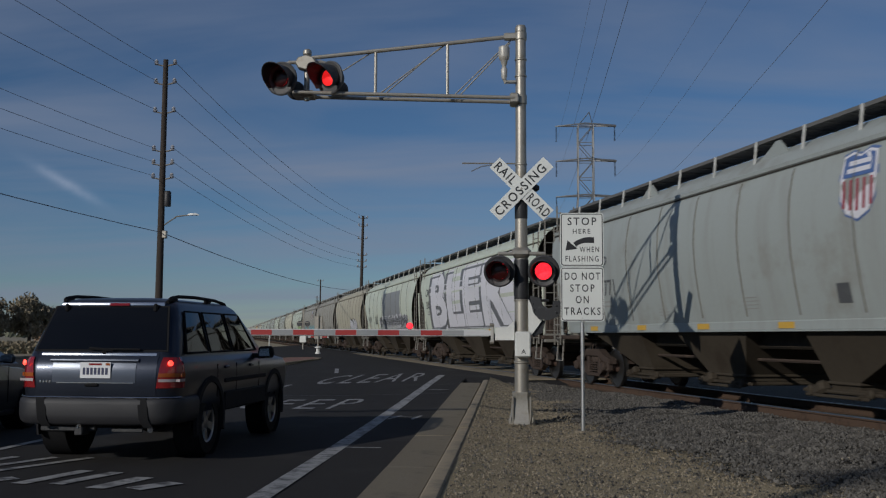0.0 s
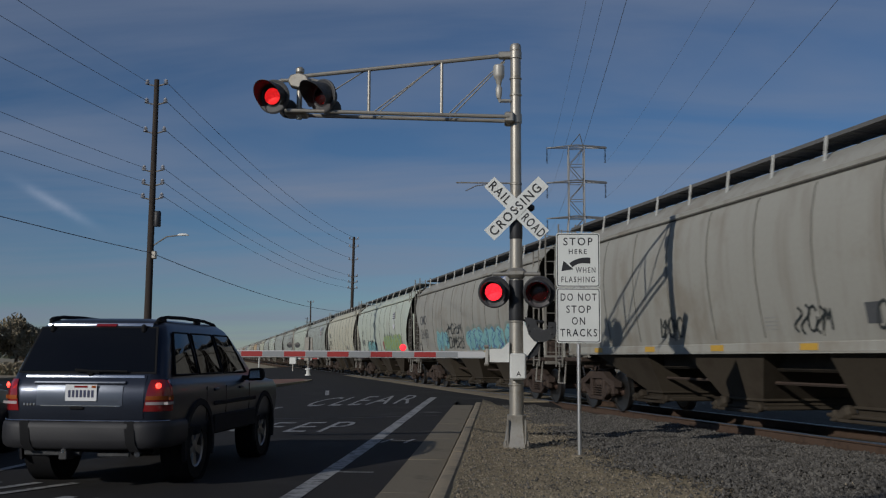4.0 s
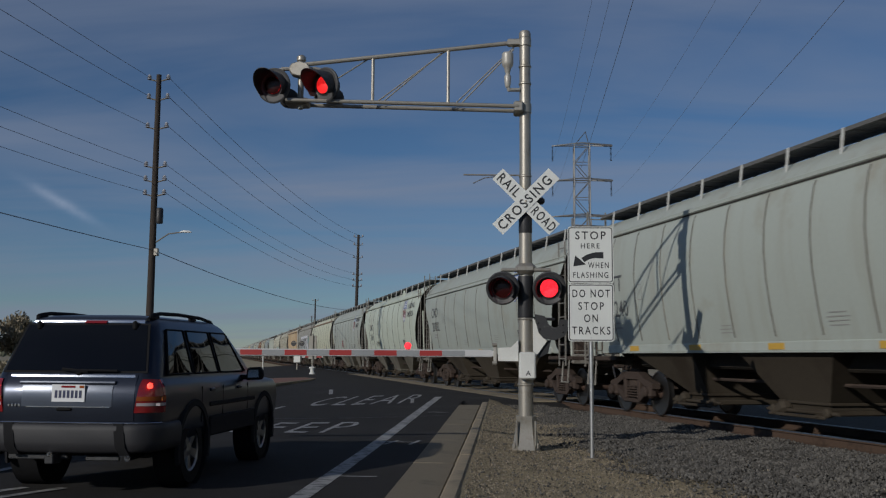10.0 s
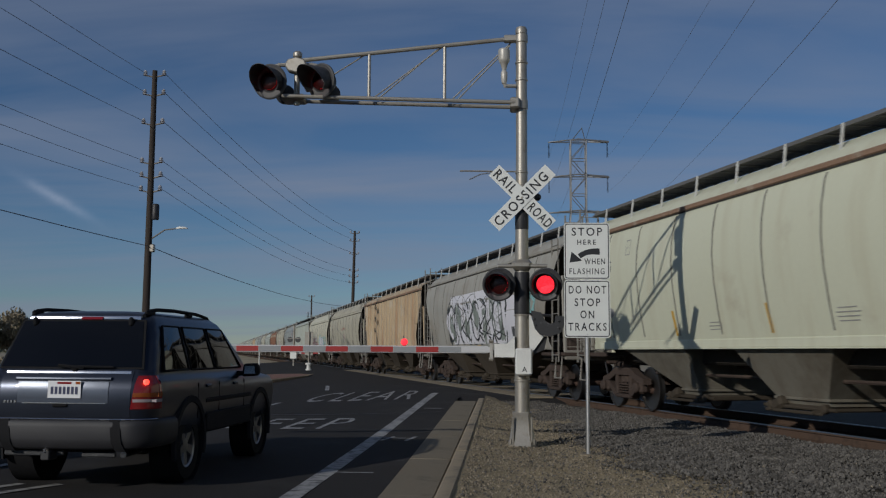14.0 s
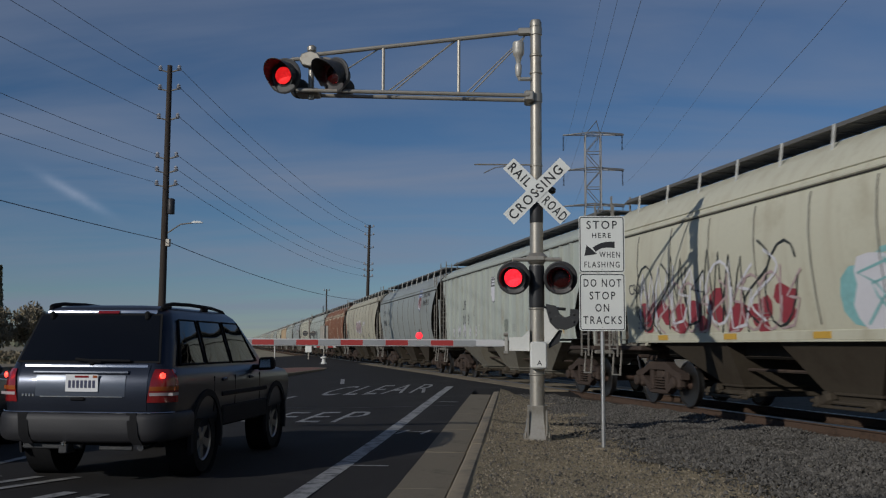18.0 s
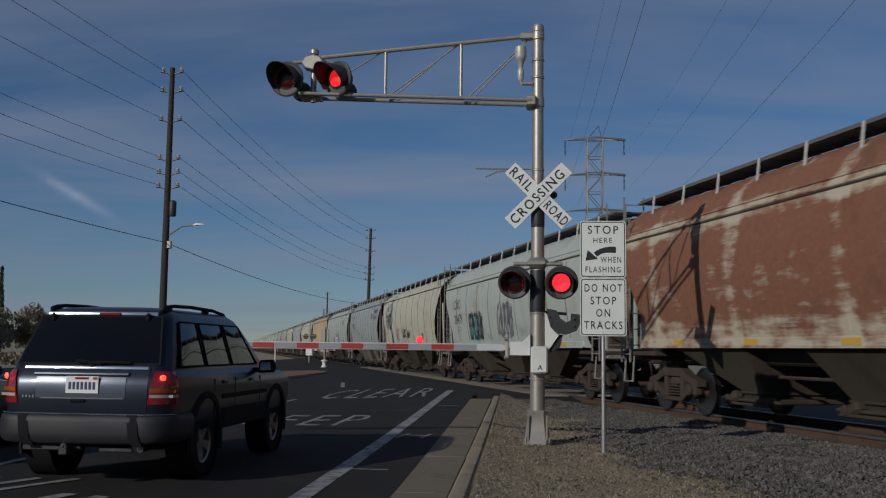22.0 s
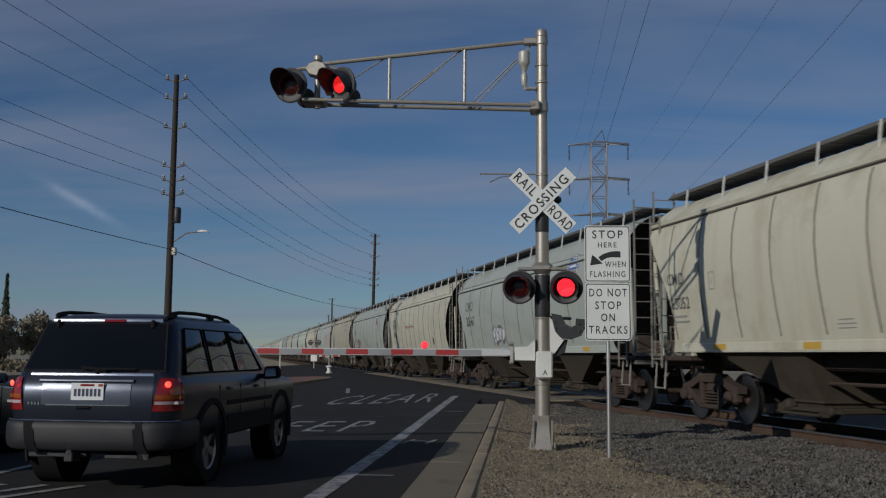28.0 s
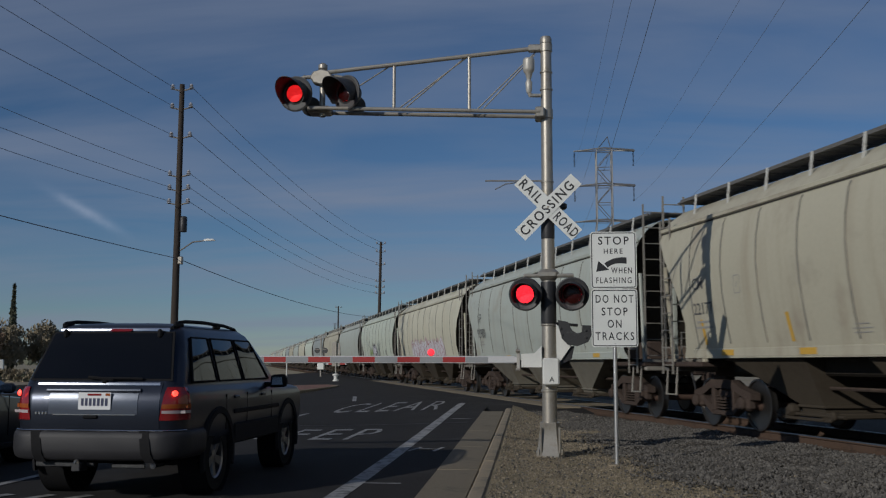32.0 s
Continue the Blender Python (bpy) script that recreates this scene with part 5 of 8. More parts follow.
def art_wild(car, p, r, half):
    fills = []
    for i in range(8):
        blob(fills, -2.6 + 0.74 * i, 0.30 + 0.12 * math.sin(i * 2.0), 0.36, 0.24, r, wob=0.5)
    paint_on(car, p, "graffiti", fills, GRAF_RED, 3.4, 1.45, 0.006, "dark red sprayed fills")
    scrawl(car, p, r, 3.4, 1.42, 5.8, 1.45, GRAF_BLACK, 8, 0.05)
    scrawl(car, p, r, 3.6, 1.5, 5.2, 1.2, GRAF_WHITE, 7, 0.06)
    scrawl(car, p, r, 3.2, 1.40, 5.6, 1.0, GRAF_ROSE, 10, 0.05)
    throw_up(car, p, r, -2.5, 1.38, 3.2, 1.05, GRAF_WHITE, GRAF_TEAL, GRAF_TEAL)
    scrawl(car, p, r, -5.2, 1.5, 2.2, 0.9, GRAF_TEAL, 5, 0.1)


def art_three_tags(car, p, r, half):
    scrawl(car, p, r, 2.9, 1.85, 0.85, 0.45, GRAF_ROSE, 4, 0.05)
    scrawl(car, p, r, 2.9, 1.65, 0.85, 0.3, GRAF_RED, 4, 0.03)
    scrawl(car, p, r, 0.8, 1.75, 0.95, 0.42, GRAF_BLACK, 5, 0.05)
    scrawl(car, p, r, -0.35, 1.72, 0.85, 0.38, GRAF_BLACK, 5, 0.05)
    scrawl(car, p, r, half - 2.4, 2.2, 1.1, 0.9, STENCIL, 3, 0.09)


def art_rose(car, p, r, half):
    throw_up(car, p, r, 0.35, 2.02, 2.5, 0.74, GRAF_ROSE, GRAF_WHITE, GRAF_GREY)
    scrawl(car, p, r, -2.5, 2.45, 1.3, 0.3, GRAF_WHITE, 6, 0.04)
    scrawl(car, p, r, -4.0, 1.5, 0.5, 0.2, GRAF_LIME, 3, 0.06)


def art_monsters(car, p, r, half):
    scrawl(car, p, r, 3.4, 1.5, 1.9, 1.0, GRAF_BLACK, 12, 0.07)
    blobs = []
    blob(blobs, 0, 0.4, 0.7, 0.45, r)
    paint_on(car, p, "graffiti", blobs, GRAF_TEAL, 3.5, 1.45, 0.005, "dark green sprayed patch")
    scrawl(car, p, r, -0.4, 1.6, 1.7, 1.1, GRAF_GREY, 9, 0.07)


def art_lower(car, p, r, half):
    throw_up(car, p, r, 0.7, 1.45, 1.9, 0.85, GRAF_WHITE, GRAF_BLACK)
    scrawl(car, p, r, 2.6, 1.5, 1.4, 0.6, GRAF_LIME, 4, 0.1)
    scrawl(car, p, r, -1.3, 1.55, 1.3, 0.9, GRAF_GREY, 4, 0.06)


def art_red_word(car, p, r, half):
    scrawl(car, p, r, half - 3.75, 1.62, 1.9, 0.6, GRAF_RED, 6, 0.06)


def art_pink(car, p, r, half):
    throw_up(car, p, r, -0.5, 1.3, 8.0, 0.9, GRAF_WHITE, GRAF_ROSE, GRAF_RED)


def art_blue(car, p, r, half):
    bands = [stroke([(-0.66 + 0.44 * i - 0.08, 0.0), (-0.66 + 0.44 * i + 0.08, 0.55)], 0.26) for i in range(4)]
    paint_on(car, p, "owner_mark", bands, GRAF_BLUE, -half + 3.7, 3.0, 0.008, "four slanting blue painted bars")


def art_warning(car, p, r, half, x=1.4, z=2.47):
    paint_on(car, p, "warning_text", [sub_letters("DO NOT HAMMER ON CAR", 0.14, 0.0, 2.3)], GRAF_WORN_RED, x, z, 0.006, "faded red stencilled warning")


def art_dusty_tags(car, p, r, half):
    art_warning(car, p, r, half, -0.15, 2.62)
    bars(car, p, -0.35, 2.3, 4, GRAF_ROSE, 0.8, 0.1, 0.05)
    scrawl(car, p, r, half - 7.4, 1.66, 1.7, 0.42, GRAF_SAGE, 6, 0.035)
    scrawl(car, p, r, half - 9.8, 1.6, 1.9, 0.42, GRAF_SAGE, 6, 0.035)


def art_small_scrawl(car, p, r, half):
    scrawl(car, p, r, half - 4.9, 1.68, 1.2, 0.3, GRAF_BLACK, 6, 0.025)


def art_loop(car, p, r, half):
    loop = [(0.17 * math.cos(q) + 0.05 * math.sin(2 * q), 0.3 + 0.27 * math.sin(q)) for q in [math.tau * i / 24 for i in range(25)]]
    inner = [(0.02 + 0.1 * math.cos(q), 0.2 + 0.12 * math.sin(q)) for q in [math.tau * i / 16 for i in range(17)]]
    paint_on(car, p, "graffiti", [stroke(loop, 0.03), stroke(inner, 0.025)], GRAF_BLACK, half - 9.0, 1.62, 0.006, "black looping tag")


# paint, kind of side, kind of end, letters, number, emblem, slogan, art, label words
CARS = {
    0: (CAR_DARK, FLOW, "slant", "UP", "92771", "colour", False, None, "slate grey"),
    1: (CAR_PALE, FLOW, "slant", "CMO", "20016", None, False, art_big_word, "pale green graffiti-covered"),
    2: (CAR_PALE, FLOW, "slant", "UP", "91239", None, False, art_patch, "pale green, grey-patched"),
    3: (CAR_TAN, FLOW, "slant", "", "", None, False, art_white, "dusty tan, with white graffiti,"),
    4: (CAR_DUSTY, FLOW, "slant", "CMO", "20428", None, False, art_tags, "dusty grey"),
    5: (CAR_DUSTY, FLOW, "slant", "CMO", "21483", "colour", True, art_teal, "dusty grey, with teal graffiti,"),
    6: (CAR_PALE, FLOW, "slant", "UP", "90493", "black", False, art_lime, "pale green, with lime graffiti,"),
    7: (CAR_CREAM, FLOW, "slant", "CMO", "20045", None, False, None, "cream"),
    8: (CAR_GREY, FLOW, "round", "CHTT", "72113", "colour", True, art_loop, "light grey"),
    9: (CAR_PALE, FLOW, "round", "CITX", "701321", None, False, art_tags, "pale green, with black tags,"),
    10: (CAR_GREY, FLOW, "round", "CHTT", "721240", "colour", True, None, "light grey"),
    11: (CAR_GREY, FLOW, "slant", "CMO", "20082", "colour", False, None, "light grey"),
    12: (CAR_PALE, FLOW, "slant", "CMO", "20674", "colour", True, art_small_scrawl, "pale green"),
    13: (CAR_GREY, FLOW, "slant", "UP", "95791", "colour", True, art_red_tag, "light grey, with small red tags,"),
    14: (CAR_IVORY, FLOW, "slant", "CMO", "100255", None, False, None, "pale cream"),
    15: (CAR_DUSTY, FLOW, "slant", "", "", None, False, art_mural, "tan graffiti-covered"),
    16: (CAR_ORANGE, RIBBED, "slant", "", "", None, False, None, "faded orange and rusty"),
    17: (CAR_TAN, FLOW, "slant", "CHTT", "720413", None, False, art_dusty_tags, "dusty tan"),
    18: (CAR_CREAM, FLOW, "slant", "CRDX", "13717", None, False, art_wild, "pale, red-scrawled"),
    19: (CAR_GREY, RIBBED, "slant", "UP", "90138", "black", False, art_white_row, "light grey ribbed"),
    20: (CAR_DARK, FLOW, "slant", "UP", "95852", "colour", True, None, "slate grey"),
    21: (CAR_TAN, FLOW, "slant", "CITX", "701428", None, False, art_rose, "dusty cream, rose-tagged"),
    22: (CAR_RUST, FLOW, "slant", "", "", None, False, None, "heavily rusted brown"),
    23: (CAR_GREY, FLOW, "slant", "CMO", "20479", None, False, art_monsters, "light grey, with dark drawings,"),
    24: (CAR_CREAM, FLOW, "slant", "CMO", "100105", None, False, art_three_tags, "cream"),
    25: (CAR_DARK, FLOW, "round", "UP", "99252", "colour", True, None, "slate grey"),
    26: (CAR_GREY, FLOW, "slant", "", "", "colour", False, art_lower, "light grey, with white scrawls,"),
    27: (CAR_ORANGE, RIBBED, "slant", "", "", None, False, None, "faded orange and rusty"),
    28: (CAR_CREAM, FLOW, "round", "CMO", "63052", None, False, None, "cream"),
    29: (CAR_GREY, FLOW, "slant", "CMO", "20547", "colour", False, art_bubble, "light grey"),
    30: (CAR_CREAM, FLOW, "round", "CITX", "700336", None, False, art_warning, "cream"),
    31: (CAR_GREY, FLOW, "slant", "CMO", "21753", "colour", False, art_red_word, "pale grey-green, with a red tag,"),
    32: (CAR_TAN, FLOW, "round", "CM", "22177", None, False, art_blue, "dusty cream"),
    33: (CAR_GREY, FLOW, "slant", "UP", "92980", None, False, None, "light grey"),
    34: (CAR_CREAM, FLOW, "slant", "", "", None, False, art_pink, "cream, with pink graffiti,"),
    35: (CAR_PALE, FLOW, "slant", "", "", None, False, art_lower, "pale green, with scrawls,"),
}
MORE = [(CAR_GREY, "light grey"), (CAR_PALE, "pale green"), (CAR_TAN, "dusty tan"), (CAR_CREAM, "cream"), (CAR_DARK, "slate grey")]
TRAIN = []


def car_end(k):
    return PITCH * k - NUDGE.get(k, 0.0)


for k in range(-3, 52):
    half = (car_end(k) - car_end(k - 1) - 1.2) / 2
    if k in CARS:
        paint, prof, end, mark, number, emblem, words, art, words_l = CARS[k]
        ob = hopper_car(k, half, paint, prof, end, mark, number, emblem, words, True, art, words_l + " covered hopper car on the track")
    else:
        paint, words_l = MORE[(k * 7 + 3) % 5]
        ob = hopper_car(k, half, paint, FLOW, "slant" if k % 3 else "round", near=False, label=words_l + " covered hopper car on the track")
    TRAIN.append((ob, car_end(k) - half))

# ---- the crossing signal: mast with cantilever, lamps, crossbuck and gate ----
MX, MY = 0.285, 14.1
LENSES = []                                     # turning lamp discs: object, side, height


def ring_disc(cx, y, cz, r, t, seg=28):
    """A disc that faces the road's traffic, rim rolled forward."""
    m = Mesh()
    m.lathe([(0.0001, -t), (r, -t), (r, t), (r - 0.02, t + 0.012), (r - 0.045, t), (0.0001, t)], seg, pose(cx, y, cz, 90, 0, 0), caps=False)
    return m


def visor(cx, y, cz, r, length, seg=22):
    """Hood over a lamp: a tube cut away below, leaning forward."""
    m = Mesh()
    outer, inner = [], []
    for i in range(seg + 1):
        a = radians(-42 + 264 * i / seg)
        k = 0.35 + 0.65 * max(0, math.sin(a) * 0.75 + 0.25)
        for rr, lst in ((r, outer), (r - 0.008, inner)):
            lst.append(((cx + rr * math.cos(a), y, cz + rr * math.sin(a)), (cx + rr * 1.04 * math.cos(a), y - length * k, cz + rr * 1.04 * math.sin(a) - 0.02)))
    v = [p for q in outer for p in q] + [p for q in inner for p in q]
    n = seg + 1
    f = []
    for i in range(seg):
        f += [(2 * i, 2 * i + 1, 2 * i + 3, 2 * i + 2), (2 * n + 2 * i, 2 * n + 2 * i + 2, 2 * n + 2 * i + 3, 2 * n + 2 * i + 1), (2 * i + 1, 2 * n + 2 * i + 1, 2 * n + 2 * i + 3, 2 * i + 3)]
    return m.add(v, f)


def lamp_head(parent, cx, y, cz, side, high, turn):
    """One flashing lamp: background disc, hood, housing and the lens disc, lit on one face."""
    head = part("lamp_head", ring_disc(0, 0, 0, 0.265 if high else 0.24, 0.012), DISC_GREY if high else GREY_HOOD, parent, "round black background disc of a warning lamp", m=pose(cx, y, cz, 5, 0, turn))
    part("hood", visor(0, -0.012, 0, 0.205 if high else 0.178, 0.40 if high else 0.31), GREY_HOOD, head)
    body = Mesh().lathe([(0.175, 0.0), (0.175, 0.10), (0.14, 0.18), (0.06, 0.2)], 22, pose(0, 0, 0, -90, 0, 0))
    part("housing", body, GREY_HOOD, head)
    lens = part("lens", Mesh().lathe([(0.0001, 0.022), (0.05, 0.02), (0.10, 0.012), (0.128, 0.002)], 26, pose(0, 0, 0, 90, 0, 0), caps=False), RED_LIT_HIGH if high else RED_LIT, head, "red lens of the warning lamp")
    back = Mesh().lathe([(0.0001, 0.022), (0.05, 0.02), (0.10, 0.012), (0.128, 0.002)], 26, pose(0, 0, 0, -90, 0, 0), caps=False).data("lens", RED_DIM)
    me = lens.data
    k = len(me.vertices)
    joined = Mesh()
    joined.v = [tuple(q.co) for q in me.vertices] + [tuple(q.co) for q in back.vertices]
    joined.f = [tuple(q.vertices) for q in me.polygons] + [tuple(i + k for i in q.vertices) for q in back.polygons]
    data = joined.data("lens", RED_LIT_HIGH if high else RED_LIT)
    data.materials.append(RED_DIM)
    for i, poly in enumerate(data.polygons):
        poly.material_index = 0 if i < len(me.polygons) else 1
    lens.data = data
    # dark bowl behind the lens
    part("reflector_bowl", Mesh().lathe([(0.165, 0.0), (0.16, 0.002), (0.0001, 0.002)], 24, pose(0, -0.0135, 0, 90, 0, 0), caps=False), BLACK_PAINT, head)
    LENSES.append((lens, side, high, (0.0, -0.04, 0.0)))
    return head


IRON_GREY = material("iron_grey", (0.028, 0.029, 0.031), 0.6, spots=(0.10, 0.10, 0.10), spot_amount=0.4, fine=40, coarse=6, vary=0.2, bump=0.15)
SIGNAL = thing("crossing_signal", "silver railroad crossing signal mast with cantilever lamps and crossbuck", "crossing signal")
gz = 0.09
part("mast", Mesh().lathe([(0.105, gz + 0.3), (0.105, 1.5), (0.098, 2.6), (0.092, 3.2), (0.083, 4.2), (0.080, 6.1), (0.076, 6.12)], 24, pose(MX, MY, 0)), GALV, SIGNAL, "weathered silver steel mast")
part("mast_cap", Mesh().lathe([(0.086, 6.06), (0.088, 6.12), (0.072, 6.16), (0.03, 6.17)], 20, pose(MX, MY, 0)), GALV, SIGNAL)
base = Mesh()
base.rings([[(MX + sx * w, MY + sy * w, z) for sx, sy in ((-1, -0.6), (-0.6, -1), (0.6, -1), (1, -0.6), (1, 0.6), (0.6, 1), (-0.6, 1), (-1, 0.6))] for w, z in ((0.195, gz - 0.04), (0.195, gz + 0.02), (0.175, gz + 0.05), (0.135, gz + 0.38), (0.14, gz + 0.40), (0.14, gz + 0.44))])
part("pedestal", base, GALV, SIGNAL, "flared cast base with bolts")
part("foundation", Mesh().box((MX, MY, gz - 0.12), (0.62, 0.62, 0.14), 0.02), CONCRETE, SIGNAL)
for sx in (-1, 1):
    part("base_rib", Mesh().box((MX + sx * 0.13, MY - 0.17, gz + 0.2), (0.03, 0.05, 0.36), 0.008), GALV, SIGNAL)
    for sy in (-1, 1):
        part("anchor_bolt", Mesh().tube((MX + sx * 0.165, MY + sy * 0.165, gz), (MX + sx * 0.165, MY + sy * 0.165, gz + 0.075), 0.014, seg=8), GALV, SIGNAL)
for z, h in ((5.99, 0.13), (4.99, 0.15), (5.62, 0.04), (5.36, 0.04), (3.98, 0.04), (2.62, 0.16), (1.90, 0.03), (0.97, 0.04)):
    q = 0.082 if z > 3.9 else 0.10 if z > 2 else 0.106
    part("clamp_band", Mesh().lathe([(q, z - h / 2), (q + 0.012, z - h / 2 + 0.01), (q + 0.012, z + h / 2 - 0.01), (q, z + h / 2)], 22, pose(MX, MY, 0)), GALV, SIGNAL)
# dark band behind the crossbuck, and the sleeve between the lamps
part("mast_sleeve", Mesh().lathe([(0.094, 3.14), (0.098, 3.16), (0.098, 3.50), (0.094, 3.52)], 24, pose(MX, MY, 0)), BLACK_PAINT, SIGNAL, "dark band round the mast under the crossbuck")
part("mast_sleeve", Mesh().lathe([(0.108, 1.92), (0.111, 1.94), (0.111, 2.50), (0.108, 2.52)], 24, pose(MX, MY, 0)), BLACK_PAINT, SIGNAL, "black painted sleeve on the mast")
# cantilever truss
for dy in (-0.15, 0.13):
    part("lower_chord", Mesh().tube((MX - 0.1, MY + dy, 4.99), (-3.25, MY + dy, 5.12), 0.030, seg=10), GALV, SIGNAL)
part("upper_chord", Mesh().tube((MX - 0.08, MY, 6.0), (-3.02, MY, 5.70), 0.032, seg=10), GALV, SIGNAL)
part("chord_bracket", Mesh().box((MX - 0.16, MY, 5.99), (0.2, 0.12, 0.10), 0.015), GALV, SIGNAL)
part("chord_bracket", Mesh().box((MX - 0.10, MY, 4.99), (0.14, 0.34, 0.16), 0.02), GALV, SIGNAL)
for x, z0, z1 in ((-0.85, 5.04, 5.89), (-1.975, 5.09, 5.80)):
    part("truss_upright", Mesh().tube((x, MY, z0), (x, MY, z1), 0.024, seg=8), GALV, SIGNAL)
for a, b in (((0.15, 5.96), (-0.78, 5.05)), ((0.12, 5.90), (-0.70, 5.04)), ((-0.9, 5.88), (-1.92, 5.12)), ((-0.95, 5.86), (-1.85, 5.10)), ((-2.02, 5.80), (-2.62, 5.42))):
    part("truss_brace", Mesh().tube((a[0], MY + 0.03, a[1]), (b[0], MY + 0.03, b[1]), 0.010, seg=6), GALV, SIGNAL)
# end of the cantilever: upright, junction box, cross arms and four lamps
part("end_upright", Mesh().tube((-3.06, MY, 5.02), (-3.06, MY, 5.81), 0.045, seg=12), GALV, SIGNAL)
part("upright_cap", Mesh().lathe([(0.05, 5.74), (0.07, 5.76), (0.07, 5.81), (0.04, 5.84)], 14, pose(-3.06, MY, 0)), GALV, SIGNAL)
part("junction_box", Mesh().lathe([(0.13, -0.09), (0.15, -0.07), (0.15, 0.07), (0.13, 0.09)], 8, pose(-3.06, MY - 0.05, 5.60, 90, 0, 0) @ Matrix.Diagonal((1.15, 0.8, 1, 1))), GALV, SIGNAL)
part("lamp_arm", Mesh().path([(-3.58, MY, 5.58), (-3.3, MY - 0.02, 5.63), (-2.85, MY - 0.02, 5.63), (-2.55, MY, 5.56)], 0.030, 8), GALV, SIGNAL)
part("lamp_arm", Mesh().box((-3.1, MY + 0.05, 5.12), (0.34, 0.3, 0.10), 0.02), GALV, SIGNAL)
for x in (-3.45, -2.75):
    lamp_head(SIGNAL, x + (0.02 if x < -3 else 0.085), MY - 0.16, 5.335, -1 if x < -3 else 1, True, -12 if x < -3 else -32)
    part("rear_lamp", Mesh().lathe([(0.04, -0.02), (0.11, 0.0), (0.12, 0.12), (0.15, 0.14), (0.15, 0.16), (0.10, 0.2)], 20, pose(x + 0.19, MY + 0.2, 5.24, -78, 0, 20)), GREY_HOOD, SIGNAL, "dark back of a lamp that faces the other way")
    part("lamp_bracket", Mesh().tube((x, MY + 0.1, 5.45), (x + (0.12 if x < -3 else -0.12), MY, 5.66), 0.026, seg=8), GALV, SIGNAL)
# bell
part("bell", Mesh().lathe([(0.03, 0.0), (0.045, 0.05), (0.05, 0.16), (0.03, 0.20), (0.055, 0.30), (0.075, 0.32), (0.085, 0.36), (0.085, 0.50), (0.07, 0.52), (0.01, 0.53)], 18, pose(0.03, MY - 0.12, 5.28)), SILVER, SIGNAL, "electronic crossing bell")
part("bell_arm", Mesh().path([(0.03, MY - 0.12, 5.30), (0.05, MY - 0.1, 5.25), (0.2, MY - 0.05, 5.26)], 0.028, 8), SILVER, SIGNAL)
part("cable_arm", Mesh().tube((MX - 0.05, MY + 0.02, 4.0), (-0.62, MY + 0.05, 4.02), 0.012, seg=6), GALV, SIGNAL)
part("cable_arm", Mesh().path([(-0.05, MY + 0.02, 4.0), (-0.32, MY + 0.06, 3.97), (-0.48, MY + 0.1, 3.90)], 0.009, 6), WIRE, SIGNAL)
# crossbuck
for i, (angle, words) in enumerate(((45, (("CROSSING", -0.025, 1.01),)), (-45, (("RAIL", -0.345, 0.385), ("ROAD", 0.36, 0.405))))):
    rot = pose(MX + 0.005, MY - 0.135 - 0.012 * (1 - i), 3.588, 90, 0, 0) @ pose(0, 0, 0, 0, 0, angle)
    blade = part("crossbuck_blade", Mesh().box((0, 0, 0), (1.15, 0.218, 0.006), 0.0), WHITE_SIGN, SIGNAL, "white sheeted crossbuck blade with black letters", smooth=0, m=rot)
    for text, at, wide in words:
        v, f = lettering(text, 0.136, 0.02, wide, spacing=1.25)
        part("letters", Mesh().add(v, f, pose(at, -0.067, 0.0055)), SIGN_BLACK, blade, smooth=0)
    if i == 1:
        part("bolt", Mesh().lathe([(0.02, 0.0), (0.02, 0.012), (0.008, 0.016)], 8, pose(0, 0, 0.003)), GALV, blade)
part("crossbuck_bracket", Mesh().box((MX, MY - 0.115, 3.6), (0.16, 0.03, 0.3), 0.005), GALV, SIGNAL)
part("side_lamp", Mesh().box((MX + 0.20, MY + 0.02, 3.62), (0.16, 0.14, 0.1), 0.03), BLACK_PAINT, SIGNAL)
# lower lamps on their cross arm
part("cross_arm", Mesh().tube((-0.06, MY - 0.12, 2.60), (0.64, MY - 0.12, 2.60), 0.03, seg=10), GALV, SIGNAL)
part("arm_clamp", Mesh().box((MX, MY - 0.08, 2.62), (0.30, 0.18, 0.15), 0.05), GALV, SIGNAL)
for x, side in ((-0.045, -1), (0.62, 1)):
    lamp_head(SIGNAL, x, MY - 0.16, 2.335, side, False, -9)
    part("rear_lamp", Mesh().lathe([(0.05, -0.02), (0.16, 0.0), (0.17, 0.12), (0.235, 0.13), (0.235, 0.15), (0.15, 0.17)], 22, pose(x, MY + 0.02, 2.345, -90, 0, 0)), GREY_HOOD, SIGNAL)
    part("lamp_stem", Mesh().tube((x, MY - 0.1, 2.42), (x, MY - 0.1, 2.62), 0.025, seg=8), GALV, SIGNAL)
part("lower_arm", Mesh().tube((MX - 0.06, MY + 0.02, 1.93), (0.70, MY + 0.1, 1.90), 0.022, seg=8), BLACK_PAINT, SIGNAL)

# the gate: mechanism, counterweight and striped arm
GATE = thing("crossing_gate", "lowered crossing gate with red and white striped arm", "crossing gate")
part("gate_mechanism", Mesh().box((MX + 0.02, MY - 0.17, 1.24), (0.235, 0.17, 0.38), 0.02), BOX_WHITE, GATE, "white metal gate box with a plaque")
part("plaque", Mesh().add(*lettering("A", 0.07, 0.01), pose(MX + 0.03, MY - 0.258, 1.10, 90, 0, 0)), SIGN_BLACK, GATE, smooth=0)
part("gate_hub", Mesh().rings([[(x, y, z) for x, z in ((-0.11, 1.30), (0.178, 1.30), (0.178, 1.60), (0.072, 1.497), (-0.11, 1.489))] for y in (MY - 0.13, MY - 0.03)]), BOX_WHITE, GATE, "white flared gate bracket")
